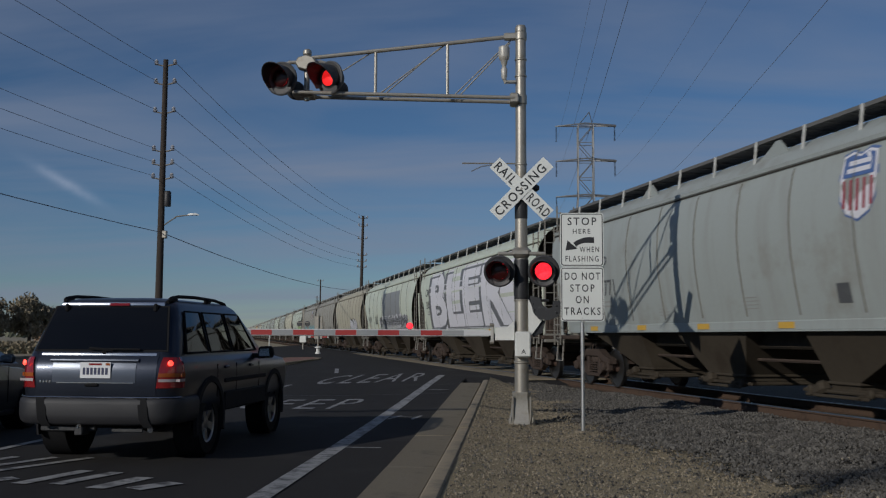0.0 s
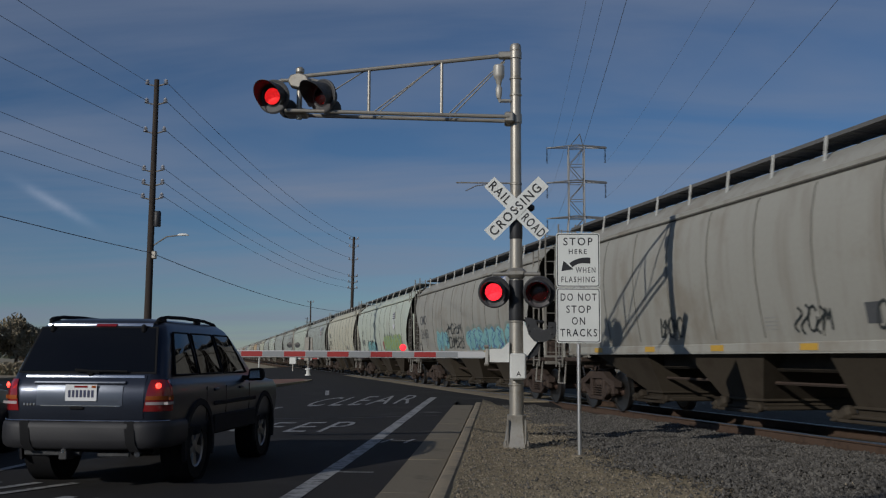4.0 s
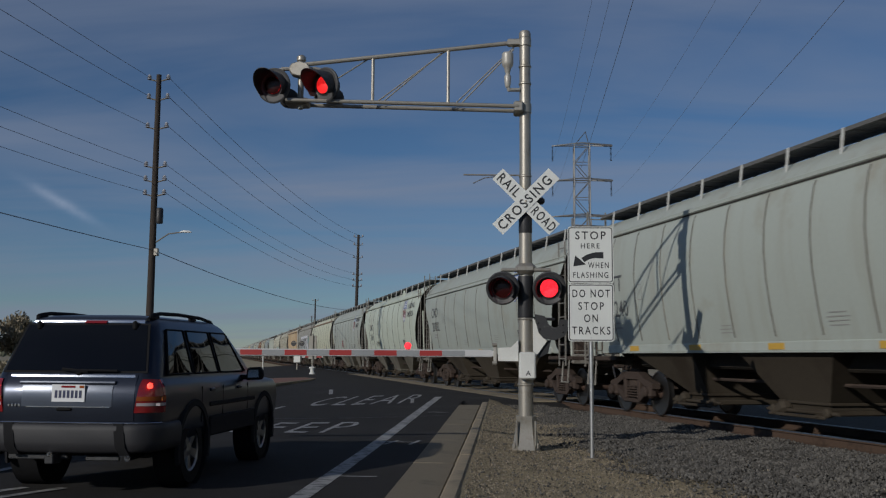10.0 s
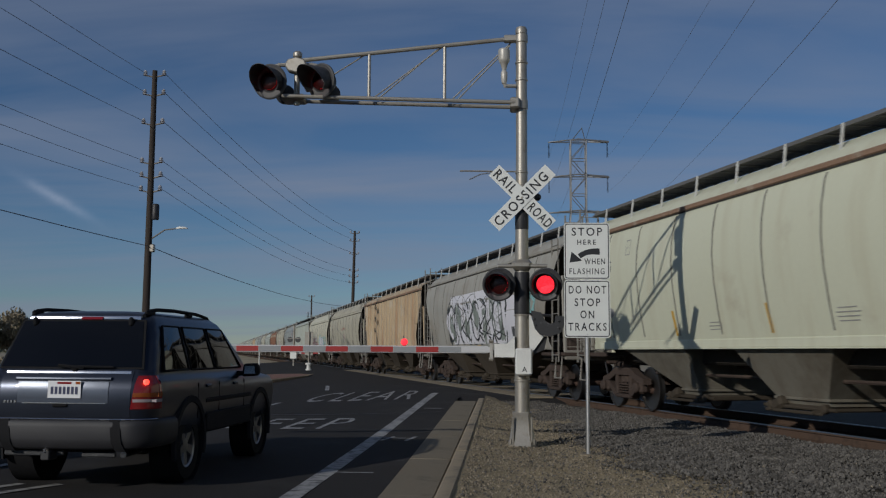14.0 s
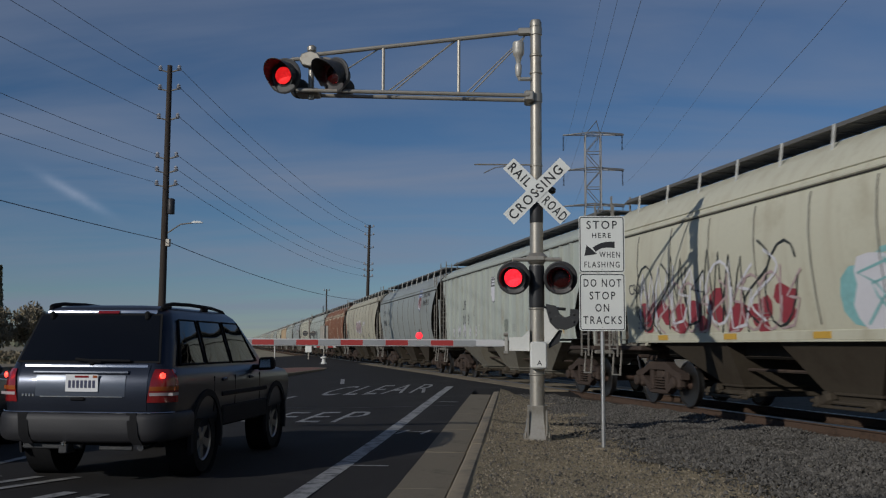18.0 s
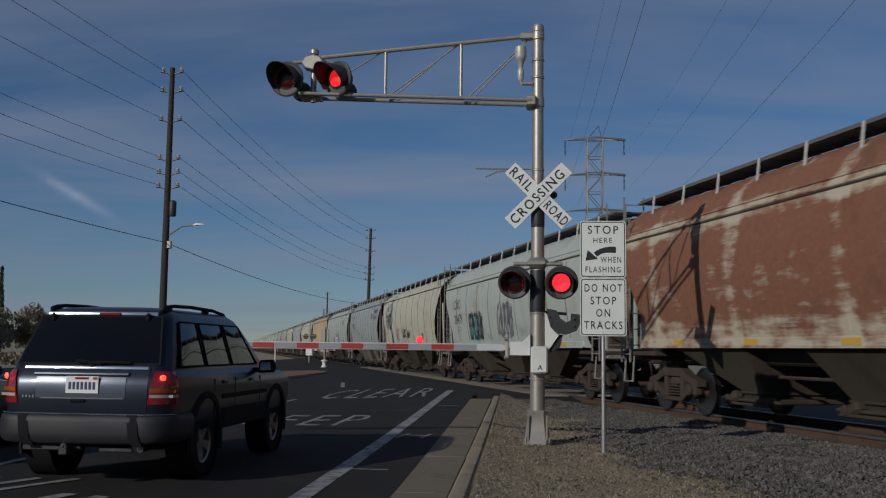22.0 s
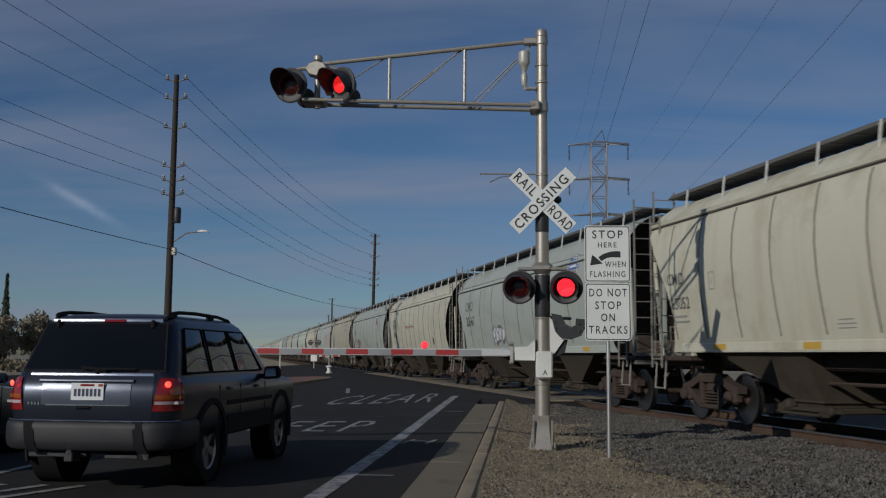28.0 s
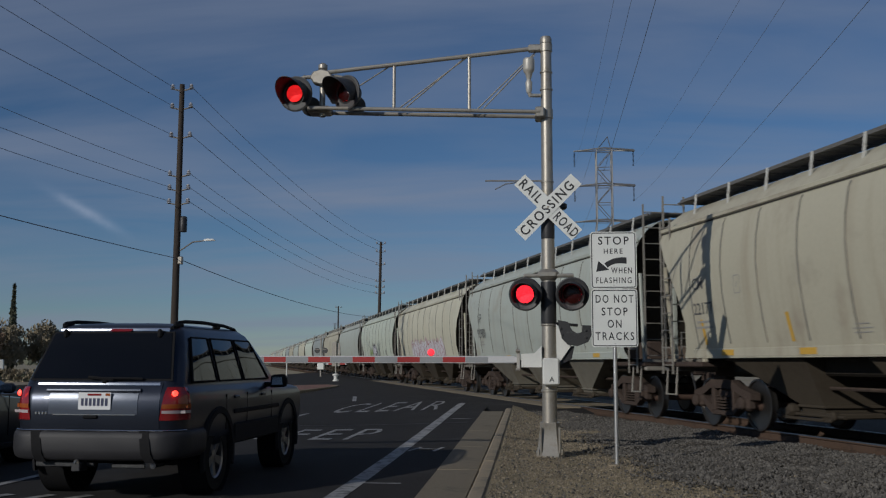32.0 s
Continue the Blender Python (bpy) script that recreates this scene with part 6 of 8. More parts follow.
part("gate_bracket", Mesh().box((-0.15, MY - 0.08, 1.40), (0.05, 0.13, 0.30), 0.01), SILVER, GATE)
for z in (1.53, 1.27):
    part("bracket_bolt", Mesh().tube((-0.19, MY - 0.16, z), (-0.13, MY - 0.16, z), 0.025, seg=8), GALV, GATE)
# counterweight frame on the far side of the mast
part("weight_plate", Mesh().rings([[(x, y, z) for x, z in ((0.39, 1.38), (0.436, 1.377), (0.599, 1.607), (0.492, 1.671), (0.40, 1.909), (0.385, 1.909))] for y in (MY - 0.06, MY - 0.03)]), BOX_WHITE, GATE, "white plate that carries the counterweight")
weight_outline = ((0.41, 1.968), (0.432, 1.84), (0.464, 1.709), (0.544, 1.62), (0.687, 1.597), (0.834, 1.655), (0.883, 1.753), (0.879, 1.887), (0.758, 1.896), (0.749, 1.798), (0.687, 1.776), (0.611, 1.82), (0.553, 1.94))
part("counterweight", Mesh().rings([[(x, y, z) for x, z in weight_outline] for y in (MY - 0.13, MY - 0.07)]), IRON_GREY, GATE, "curved dark iron counterweight")
part("counterweight_foot", Mesh().rings([[(x, y, z) for x, z in ((0.45, 1.335), (0.604, 1.42), (0.646, 1.60), (0.60, 1.60), (0.464, 1.447))] for y in (MY - 0.02, MY + 0.05)]), BLACK_PAINT, GATE)
for x, z in ((0.80, 1.82), (0.80, 1.72), (0.45, 1.85), (0.47, 1.76)):
    part("weight_bolt", Mesh().lathe([(0.016, 0.0), (0.016, 0.02), (0.006, 0.025)], 8, pose(x, MY - 0.128, z, 90, 0, 0)), BLACK_PAINT, GATE)
part("gate_core", Mesh().box((-2.95, MY - 0.08, 1.405), (5.5, 0.04, 0.105), 0.008), GATE_WHITE, GATE, "white gate arm")
x = -0.16
i = 0
while x > -5.6:
    w = 0.42 if i == 0 else 0.326
    part("arm_stripe", Mesh().box((x - w / 2, MY - 0.08, 1.405), (w - 0.002, 0.046, 0.078), 0.003), GATE_WHITE if i == 0 else GATE_RED if i % 2 == 0 else SHEET_GREY, GATE, "white sleeve" if i == 0 else "red reflective stripe" if i % 2 == 0 else "grey reflective stripe")
    x -= w
    i += 1
for x in (-1.40, -4.3):
    lamp = part("arm_lamp", Mesh().lathe([(0.045, 0.0), (0.05, 0.02), (0.05, 0.05), (0.02, 0.055)], 14, pose(x, MY - 0.06, 1.51, 90, 0, 0)), RED_LIT, GATE, "small red lamp on the gate arm")
    part("lamp_foot", Mesh().box((x, MY - 0.075, 1.465), (0.05, 0.04, 0.03)), BLACK_PAINT, lamp)

# the sign post with two signs
SIGN = thing("sign_post", "two white regulatory signs on a galvanised steel post", "road sign")
part("post", Mesh().tube((1.115, 12.94, -0.02), (1.115, 12.94, 3.02), 0.027, seg=12), GALV_POST, SIGN, "round galvanised post")


def sign_outline(w, h, r, n=5):
    pts = []
    for cx, cy, a0 in ((w / 2 - r, h / 2 - r, 0), (-w / 2 + r, h / 2 - r, 90), (-w / 2 + r, -h / 2 + r, 180), (w / 2 - r, -h / 2 + r, 270)):
        pts += [(cx + r * math.cos(radians(a0 + 90 * i / n)), cy + r * math.sin(radians(a0 + 90 * i / n))) for i in range(n + 1)]
    return pts


def sign_panel(zc, w, h, lines, name_label, arrow=False):
    m0 = pose(1.115, 12.905, zc, 90, 0, 1.5)
    panel = part("sign_panel", Mesh().prism(sign_outline(w, h, 0.04), 0, 0.003), WHITE_SIGN, SIGN, name_label, smooth=0, m=m0)
    o, q = sign_outline(w - 0.022, h - 0.022, 0.034), sign_outline(w - 0.046, h - 0.046, 0.024)
    b = Mesh()
    n = len(o)
    b.add([(x, y, 0.0045) for x, y in o] + [(x, y, 0.0045) for x, y in q], [(i, (i + 1) % n, n + (i + 1) % n, n + i) for i in range(n)])
    part("border", b, SIGN_BLACK, panel, smooth=0)
    for text, y, cap, x, wide in lines:
        v, f = lettering(text, cap, 0.014, wide, spacing=1.3)
        part("letters", Mesh().add(v, f, pose(x, y, 0.0045)), SIGN_BLACK, panel, smooth=0)
    if arrow:
        up = [(0.169, 0.033), (0.12, 0.036), (0.07, 0.033), (0.02, 0.024), (-0.03, 0.008), (-0.08, -0.016), (-0.12, -0.044)]
        dn = [(0.169, -0.049), (0.12, -0.046), (0.07, -0.044), (0.03, -0.048), (-0.005, -0.056), (-0.045, -0.075), (-0.08, -0.10)]
        b = Mesh().add([(x, y, 0.0045) for x, y in up + dn], [(i, 7 + i, 8 + i, i + 1) for i in range(6)])
        b.add([(-0.228, -0.154, 0.0045), (-0.06, -0.128, 0.0045), (-0.2, -0.01, 0.0045)], [(0, 1, 2)])
        part("arrow", b, SIGN_BLACK, panel, "black curved arrow", smooth=0)
    for y in (h / 2 - 0.07, -h / 2 + 0.045):
        part("bolt", Mesh().lathe([(0.009, 0.003), (0.009, 0.008), (0.004, 0.01)], 8, pose(0, y, 0)), GALV_POST, panel)
    return panel


sign_panel(2.705, 0.60, 0.75, (("STOP", 0.205, 0.105, 0.0, 0.40), ("HERE", 0.085, 0.066, -0.005, 0.245), ("WHEN", -0.175, 0.076, 0.105, 0.27), ("FLASHING", -0.305, 0.076, 0.0, 0.46)), "white sign with a black stopping rule and arrow", True)
sign_panel(1.945, 0.60, 0.755, (("DO NOT", 0.20, 0.100, 0.0, 0.49), ("STOP", 0.035, 0.100, 0.0, 0.335), ("ON", -0.125, 0.100, 0.0, 0.18), ("TRACKS", -0.285, 0.100, 0.0, 0.50)), "white sign with a black stopping rule")
part("post_footing", Mesh().lathe([(0.12, 0.02), (0.11, 0.065), (0.03, 0.07)], 12, pose(1.115, 12.94, 0)), CONCRETE, SIGN)

# ---- vehicles waiting at the gate ----
CAR_BLUE = material("slate_blue_metallic", (0.031, 0.037, 0.054), 0.30, metal=0.6, fine=300, coarse=2, vary=0.08, bump=0.0, coat=0.15)
CLADDING = material("grey_cladding", (0.02, 0.0195, 0.022), 0.6, fine=120, coarse=3, vary=0.1, bump=0.06)
DARK_CLADDING = material("dark_cladding", (0.015, 0.015, 0.017), 0.8, fine=120, coarse=3, vary=0.1, bump=0.06)
# paler, mirror-like copy of the body paint that stands in for sun glints
GLINT_PAINT = material("glint_blue_grey_metallic", (0.42, 0.44, 0.48), 0.16, metal=0.9, fine=300, coarse=2, vary=0.06, bump=0.0, coat=0.8)
# lighter copy of the body paint; light on the plate recess is coloured in
RECESS = material("lit_blue_grey", (0.075, 0.087, 0.115), 0.3, metal=0.4, fine=300, coarse=2, vary=0.06, bump=0.0, coat=0.4)
PLASTIC = material("black_plastic", (0.012, 0.012, 0.013), 0.8, fine=120, coarse=4, vary=0.15, bump=0.1)
TYRE = material("tyre_rubber", (0.011, 0.011, 0.0115), 0.85, spots=(0.02, 0.019, 0.018), spot_amount=0.4, fine=60, coarse=6, vary=0.2, bump=0.2)
ALLOY = material("alloy_rim", (0.26, 0.26, 0.265), 0.35, metal=0.9, fine=40, coarse=6, vary=0.1, bump=0.0)
CHROME = material("chrome_strip", (0.65, 0.66, 0.68), 0.18, metal=1.0, fine=40, coarse=6, vary=0.05, bump=0.0)
PRIVACY = glass("tinted_glass", (0.003, 0.003, 0.0035), 0.02, 0.1)
CABIN = material("dark_cabin", (0.012, 0.012, 0.013), 0.8, fine=20, coarse=3, vary=0.2, bump=0.0)
TAIL_RED = material("tail_lamp_red", (0.22, 0.012, 0.014), 0.12, fine=60, coarse=6, vary=0.1, bump=0.0, coat=0.5)
TAIL_AMBER = material("tail_lamp_amber", (0.30, 0.075, 0.015), 0.15, fine=60, coarse=6, vary=0.1, bump=0.0)
TAIL_CLEAR = material("tail_lamp_clear", (0.42, 0.36, 0.36), 0.2, fine=60, coarse=6, vary=0.1, bump=0.0)
BRAKE_LIT = glow("brake_lamp_lit", (1.0, 0.05, 0.03), 4.0)
PLATE = material("licence_plate", (0.72, 0.72, 0.72), 0.35, fine=60, coarse=8, vary=0.04, bump=0.0)
PLATE_INK = material("plate_ink", (0.035, 0.04, 0.09), 0.4, fine=60, coarse=8, vary=0.05, bump=0.0)
GREY_PAINT = material("dark_grey_car_paint", (0.055, 0.055, 0.056), 0.28, metal=0.4, fine=300, coarse=2, vary=0.08, bump=0.0, coat=0.6)
SILVER_CAR = material("silver_blue_car_paint", (0.26, 0.29, 0.34), 0.28, metal=0.5, fine=300, coarse=2, vary=0.06, bump=0.0, coat=0.6)


def ring8(x, y0, y1, z, c):
    """A rounded rectangle about the car's middle at one height."""
    return [(-x + c, y0, z), (x - c, y0, z), (x, y0 + c, z), (x, y1 - c, z), (x - c, y1, z), (-x + c, y1, z), (-x, y1 - c, z), (-x, y0 + c, z)]


def station(y, w, zb, zm, zt, r=0.06):
    """A cross-section of a car's lower body."""
    return [(-w + 0.05, y, zb), (-w, y, zb + 0.07), (-w, y, zm), (-w + r * 0.6, y, zt - 0.02), (-w + r * 2, y, zt), (w - r * 2, y, zt), (w - r * 0.6, y, zt - 0.02), (w, y, zm), (w, y, zb + 0.07), (w - 0.05, y, zb)]


def road_wheel(car, x, y, r, width, spokes=5):
    s = 1 if x > 0 else -1
    t = [(r * 0.62, -width / 2), (r * 0.93, -width / 2), (r, -width / 2 + 0.04), (r, width / 2 - 0.04), (r * 0.93, width / 2), (r * 0.62, width / 2)]
    m0 = pose(x, y, r, 0, 90 * s, 0)
    w = part("wheel", Mesh().lathe(t + t[:1], 30, caps=False), TYRE, car, "black tyre on an alloy rim", m=m0)
    part("rim", Mesh().lathe([(r * 0.64, width / 2 - 0.03), (r * 0.60, width / 2 - 0.005), (r * 0.55, width / 2 - 0.02), (r * 0.55, 0.0), (0.0001, 0.0)], 28, caps=False), ALLOY, w)
    m = Mesh()
    m.lathe([(0.07, 0.0), (0.075, width / 2 - 0.03), (0.03, width / 2 - 0.02)], 14)
    for i in range(spokes):
        q = pose(0, 0, 0, 0, 0, 360 * i / spokes)
        m.rings([[(0.05, -0.045, width / 2 - 0.07), (0.05, 0.045, width / 2 - 0.07), (0.05, 0.035, width / 2 - 0.03), (0.05, -0.035, width / 2 - 0.03)],
                 [(r * 0.58, -0.06, width / 2 - 0.06), (r * 0.58, 0.06, width / 2 - 0.06), (r * 0.58, 0.05, width / 2 - 0.02), (r * 0.58, -0.05, width / 2 - 0.02)]], True, q)
    part("spokes", m, ALLOY, w)
    return w


def pane(car, name, pts, mat, label="", out=0.006, bow=0.0):
    """A flat pane, bowed a little in its middle, with thickness."""
    p = [Vector(q) for q in pts]
    n = (p[1] - p[0]).cross(p[3] - p[0]).normalized()
    m = Mesh()
    k = 5

    def at(u, v, d):
        a = p[0].lerp(p[1], u).lerp(p[3].lerp(p[2], u), v)
        return tuple(a + n * (d + bow * math.sin(math.pi * u) * math.sin(math.pi * v)))
    us = [i / k for i in range(k + 1)]
    m.grid(lambda u, v: at(u, v, out), us, us)
    e = [at(0, 0, out), at(1, 0, out), at(1, 1, out), at(0, 1, out)]
    b = [at(0, 0, -0.01), at(1, 0, -0.01), at(1, 1, -0.01), at(0, 1, -0.01)]
    m.add(e + b, [(0, 4, 5, 1), (1, 5, 6, 2), (2, 6, 7, 3), (3, 7, 4, 0)])
    return part(name, m, mat, car, label)


def arch_trim(car, x, y, r, zc, mat):
    s = 1 if x > 0 else -1
    m = Mesh()
    n = 16
    rings = []
    for i in range(n + 1):
        a = radians(-18 + 216 * i / n)
        c, q = math.cos(a), math.sin(a)
        rings.append([(x - s * 0.02, y + (r - 0.005) * c, zc + (r - 0.005) * q), (x + s * 0.022, y + (r + 0.005) * c, zc + (r + 0.005) * q), (x + s * 0.022, y + (r + 0.07) * c, zc + (r + 0.07) * q), (x - s * 0.01, y + (r + 0.085) * c, zc + (r + 0.085) * q)])
    return part("arch_trim", m.rings(rings), mat, car)


def soften(ob, width):
    """Rounds the edges of a moulded part."""
    b = ob.modifiers.new("round", "BEVEL")
    b.width, b.segments, b.limit_method, b.angle_limit = width, 3, "ANGLE", radians(20)
    return ob


def plan(x, y0, y1, z, c, bow=0.035, n=6):
    """A car's outline at one height: round corners, its rear edge bowed out."""
    pts = []
    for cx, cy, a0 in ((-x + c, y0 + c, 180), (x - c, y0 + c, 270), (x - c, y1 - c, 0), (-x + c, y1 - c, 90)):
        pts += [(cx + c * math.cos(radians(a0 + 90 * i / n)), cy + c * math.sin(radians(a0 + 90 * i / n))) for i in range(n + 1)]
        if a0 == 180:
            pts += [(-x / 2, y0), (0, y0), (x / 2, y0)]
        if a0 == 270:
            pts += [(x, 0.35 + y0 + 0.3 * i) for i in range(4)]
        if a0 == 90:
            pts += [(-x, 0.35 + y0 + 0.3 * i) for i in (3, 2, 1, 0)]
    return [(a * taper(b), b - bow * (1 - (a / x) ** 2) if b < y0 + c else b, z) for a, b in pts]


def taper(y):
    """How a car narrows towards its tail."""
    return 1 - 0.055 * max(0.0, 1 - y / 1.4) ** 2


def cut_wheels(ob, wheels, r, depth, x_out):
    """Cuts the wheel openings out of a car's body."""
    cut = bpy.data.objects.new("cutter", None)
    m = Mesh()
    for s in (1, -1):
        for y, zc in wheels:
            m.lathe([(r, 0.0), (r, depth)], 32, pose(s * (x_out - depth), y, zc, 0, 90 * s, 0))
    cut = new("cutter", m.data("cutter", CABIN))
    b = ob.modifiers.new("openings", "BOOLEAN")
    b.object, b.operation, b.solver = cut, "DIFFERENCE", "EXACT"
    bpy.context.view_layer.update()
    me = bpy.data.meshes.new_from_object(ob.evaluated_get(bpy.context.evaluated_depsgraph_get()))
    ob.modifiers.remove(b)
    ob.data = me
    bpy.data.objects.remove(cut)
    me.set_sharp_from_angle(angle=radians(38))
    return ob


SUV = thing("suv", "dark slate-blue sport utility vehicle with brake lights on", "car", pose(-4.23, 9.26, 0.0, 0, 0, -1.6))
FORM = ((0.44, 0.80, 0.30, 4.30, 0.20), (0.50, 0.865, 0.16, 4.45, 0.20), (0.62, 0.895, 0.10, 4.55, 0.21), (0.80, 0.905, 0.075, 4.58, 0.21), (0.95, 0.905, 0.075, 4.55, 0.21), (1.03, 0.895, 0.085, 4.40, 0.20),
        (1.08, 0.875, 0.105, 3.90, 0.18), (1.11, 0.858, 0.13, 3.55, 0.16), (1.14, 0.848, 0.15, 3.40, 0.15), (1.358, 0.795, 0.265, 3.10, 0.15), (1.587, 0.728, 0.385, 2.78, 0.15), (1.674, 0.69, 0.435, 2.66, 0.16),
        (1.729, 0.635, 0.50, 2.55, 0.18), (1.756, 0.55, 0.60, 2.45, 0.20), (1.770, 0.40, 0.78, 2.30, 0.20), (1.774, 0.25, 0.95, 2.15, 0.15))


def form(z, i):
    for a, b in zip(FORM, FORM[1:]):
        if z <= b[0]:
            return a[i] + (b[i] - a[i]) * (z - a[0]) / (b[0] - a[0])
    return FORM[-1][i]


def rear_y(x, z):
    return form(z, 2) - 0.035 * (1 - min(1.0, abs(x) / form(z, 1)) ** 2)


SUV_WHEELS = ((1.08, 0.40), (3.76, 0.40))
cut_wheels(part("body", Mesh().rings([plan(q[1], q[2], q[3], q[0], q[4]) for q in FORM]), CAR_BLUE, SUV, smooth=38), SUV_WHEELS, 0.43, 0.34, 0.96)


def on_rear(x0, x1, z0, z1, top=1.0, out=0.006, nx=8, nz=5, thick=0.012):
    """A sheet on the bowed rear, from x0 to x1, narrowing upwards."""
    m = Mesh()
    us, vs = [i / nx for i in range(nx + 1)], [i / nz for i in range(nz + 1)]

    def at(u, v, o):
        x, z = (x0 + (x1 - x0) * u) * (1 + (top - 1) * v), z0 + (z1 - z0) * v
        return (x, rear_y(x, z) - o, z)
    m.grid(lambda u, v: at(u, v, out), us, vs)
    edge = [(u, 0) for u in us] + [(1, v) for v in vs[1:]] + [(u, 1) for u in reversed(us[:-1])] + [(0, v) for v in reversed(vs[1:-1])]
    n = len(edge)
    m.add([at(u, v, out) for u, v in edge] + [at(u, v, out - thick) for u, v in edge], [(i, n + i, n + (i + 1) % n, (i + 1) % n) for i in range(n)])
    return m


def crowned(x0, x1, z, r):
    """A rounded moulding along the bowed rear, facing back and a little up."""
    rings = []
    for i in range(13):
        x = x0 + (x1 - x0) * i / 12
        y = rear_y(x, z) - 0.014
        arc = [(x, y + r * (1 - math.cos(radians(a))), z + r * (math.sin(radians(a)) - 0.2)) for a in (0, 6, 12, 18, 24)]
        rings.append(arc + [(x, y + 0.05, arc[-1][2]), (x, y + 0.05, arc[0][2])])
    return Mesh().rings(rings)


part("rear_window", on_rear(-0.715, 0.715, 1.20, 1.655, 0.87), PRIVACY, SUV, "dark tinted rear window")
part("window_seal", on_rear(-0.74, 0.74, 1.18, 1.67, 0.87, 0.002), PLASTIC, SUV)
part("tailgate", on_rear(-0.655, 0.655, 0.72, 1.165, 1.0, 0.005), CAR_BLUE, SUV, "slate-blue tailgate")


def around(z, x_in, y_end, out):
    """Points of the right rear corner at one height, from the rear edge round to the side."""
    x, y0, c = form(z, 1), form(z, 2), form(z, 4)
    pts = [(x_in, rear_y(x_in, z) - out)]
    for i in range(7):
        a = radians(270 + 90 * i / 6)
        px, py = x - c + (c + out) * math.cos(a), y0 + c + (c + out) * math.sin(a)
        if px > x_in + 0.01:
            pts.append((px, py - 0.035 * (1 - min(1, px / x) ** 2)))
    pts.append((x + out, y_end))
    return [(px * taper(py), py) for px, py in pts]


def corner_piece(s, levels, x_in, y_end, out, inner=-0.03):
    rings = []
    for z, dx, dy in levels:
        a, b = around(z, x_in + dx, y_end + dy, out), around(z, x_in + dx, y_end + dy, inner)
        rings.append([(s * x, y, z) for x, y in a + b[::-1]])
    n = min(len(q) for q in rings)
    return Mesh().rings([q if len(q) == n else q[:n] for q in rings])


for s in (1, -1):
    for y0, y1, y2, y3, nm in ((0.42, 1.12, 1.10, 0.64, "quarter_window"), (1.20, 1.98, 1.90, 1.20, "rear_door_window"), (2.06, 2.98, 2.55, 1.99, "front_door_window")):
        pts = [(s * form(1.165, 1), y0, 1.165), (s * form(1.165, 1), y1, 1.165), (s * form(1.615, 1), y2, 1.615), (s * form(1.615, 1), y3, 1.615)]
        pane(SUV, nm, pts if s > 0 else [pts[1], pts[0], pts[3], pts[2]], PRIVACY, "dark tinted side window", 0.010, 0.008)
        part("window_trim", Mesh().path([tuple(Vector(q) + Vector((s * 0.008, 0, 0))) for q in (pts[0], pts[1], pts[2], pts[3], pts[0])], 0.010, 6), PLASTIC, SUV)
    part("roof_rail", Mesh().path([(s * 0.585, 0.50, 1.71), (s * 0.60, 0.60, 1.765), (s * 0.60, 0.8, 1.785), (s * 0.60, 1.3, 1.795), (s * 0.60, 2.0, 1.785), (s * 0.59, 2.4, 1.755), (s * 0.575, 2.62, 1.68)], 0.020, 8), PLASTIC, SUV, "black roof rail")
    part("rail_foot", Mesh().box((s * 0.60, 0.62, 1.74), (0.05, 0.20, 0.07), 0.02), PLASTIC, SUV)
    part("rail_foot", Mesh().box((s * 0.60, 1.75, 1.76), (0.05, 0.16, 0.07), 0.02), PLASTIC, SUV)
    lamp = part("tail_lamp", corner_piece(s, [(0.80 + 0.04 * i, 0.012 * i / 2, 0.0) for i in range(9)], 0.695, 0.24, 0.012), TAIL_RED, SUV, "red tail lamp cluster")
    part("amber_lens", corner_piece(s, [(0.915, 0, 0), (0.935, 0, 0), (0.955, 0, 0)], 0.72, 0.20, 0.016), TAIL_AMBER, lamp)
    part("clear_lens", corner_piece(s, [(0.866, 0, 0), (0.88, 0, 0), (0.895, 0, 0)], 0.72, 0.15, 0.016), TAIL_CLEAR, lamp)
    part("brake_bulb", Mesh().lathe([(0.0001, 0.012), (0.02, 0.008), (0.03, 0.0)], 14, pose(s * 0.80, 0.083, 1.06, 90, 0, 25 * s), caps=False), BRAKE_LIT, lamp, "lit red brake lamp")
    part("corner_pillar", corner_piece(s, [(1.15 + 0.06 * i, -0.105 * i / 7.2, 0.30 * i / 7.2) for i in range(8)], 0.72, 0.34, 0.004), CAR_BLUE, SUV)
    for y, zc in SUV_WHEELS:
        part("wheel_well", Mesh().lathe([(0.425, 0.0), (0.425, 0.28), (0.0001, 0.28)], 28, pose(s * 0.90, y, zc, 0, -90 * s, 0), caps=False), CABIN, SUV)
        arch_trim(SUV, s * 0.895, y, 0.42, zc, DARK_CLADDING)
        road_wheel(SUV, s * 0.765, y, 0.365, 0.235)
    part("side_cladding", Mesh().box((s * 0.90, 2.42, 0.58), (0.04, 1.72, 0.22), 0.015), DARK_CLADDING, SUV)
    part("rub_strip", Mesh().box((s * 0.908, 2.42, 0.82), (0.022, 1.75, 0.05), 0.008), DARK_CLADDING, SUV)
    for y in (1.62, 2.62):
        part("door_handle", Mesh().box((s * 0.908, y, 0.98), (0.03, 0.16, 0.035), 0.01), CAR_BLUE, SUV)
    for y in (1.30, 2.02, 3.0):
        part("door_gap", Mesh().box((s * 0.9025, y, 0.83), (0.008, 0.008, 0.38)), PLASTIC, SUV)
    mirror = part("door_mirror", Mesh().rings([[(s * 0.93, y, 1.05), (s * 1.13, y, 1.06), (s * 1.15, y, 1.12), (s * 1.12, y, 1.22), (s * 0.95, y, 1.21)] for y in (2.78, 2.90)]), PLASTIC, SUV, "black door mirror")
    soften(mirror, 0.03)
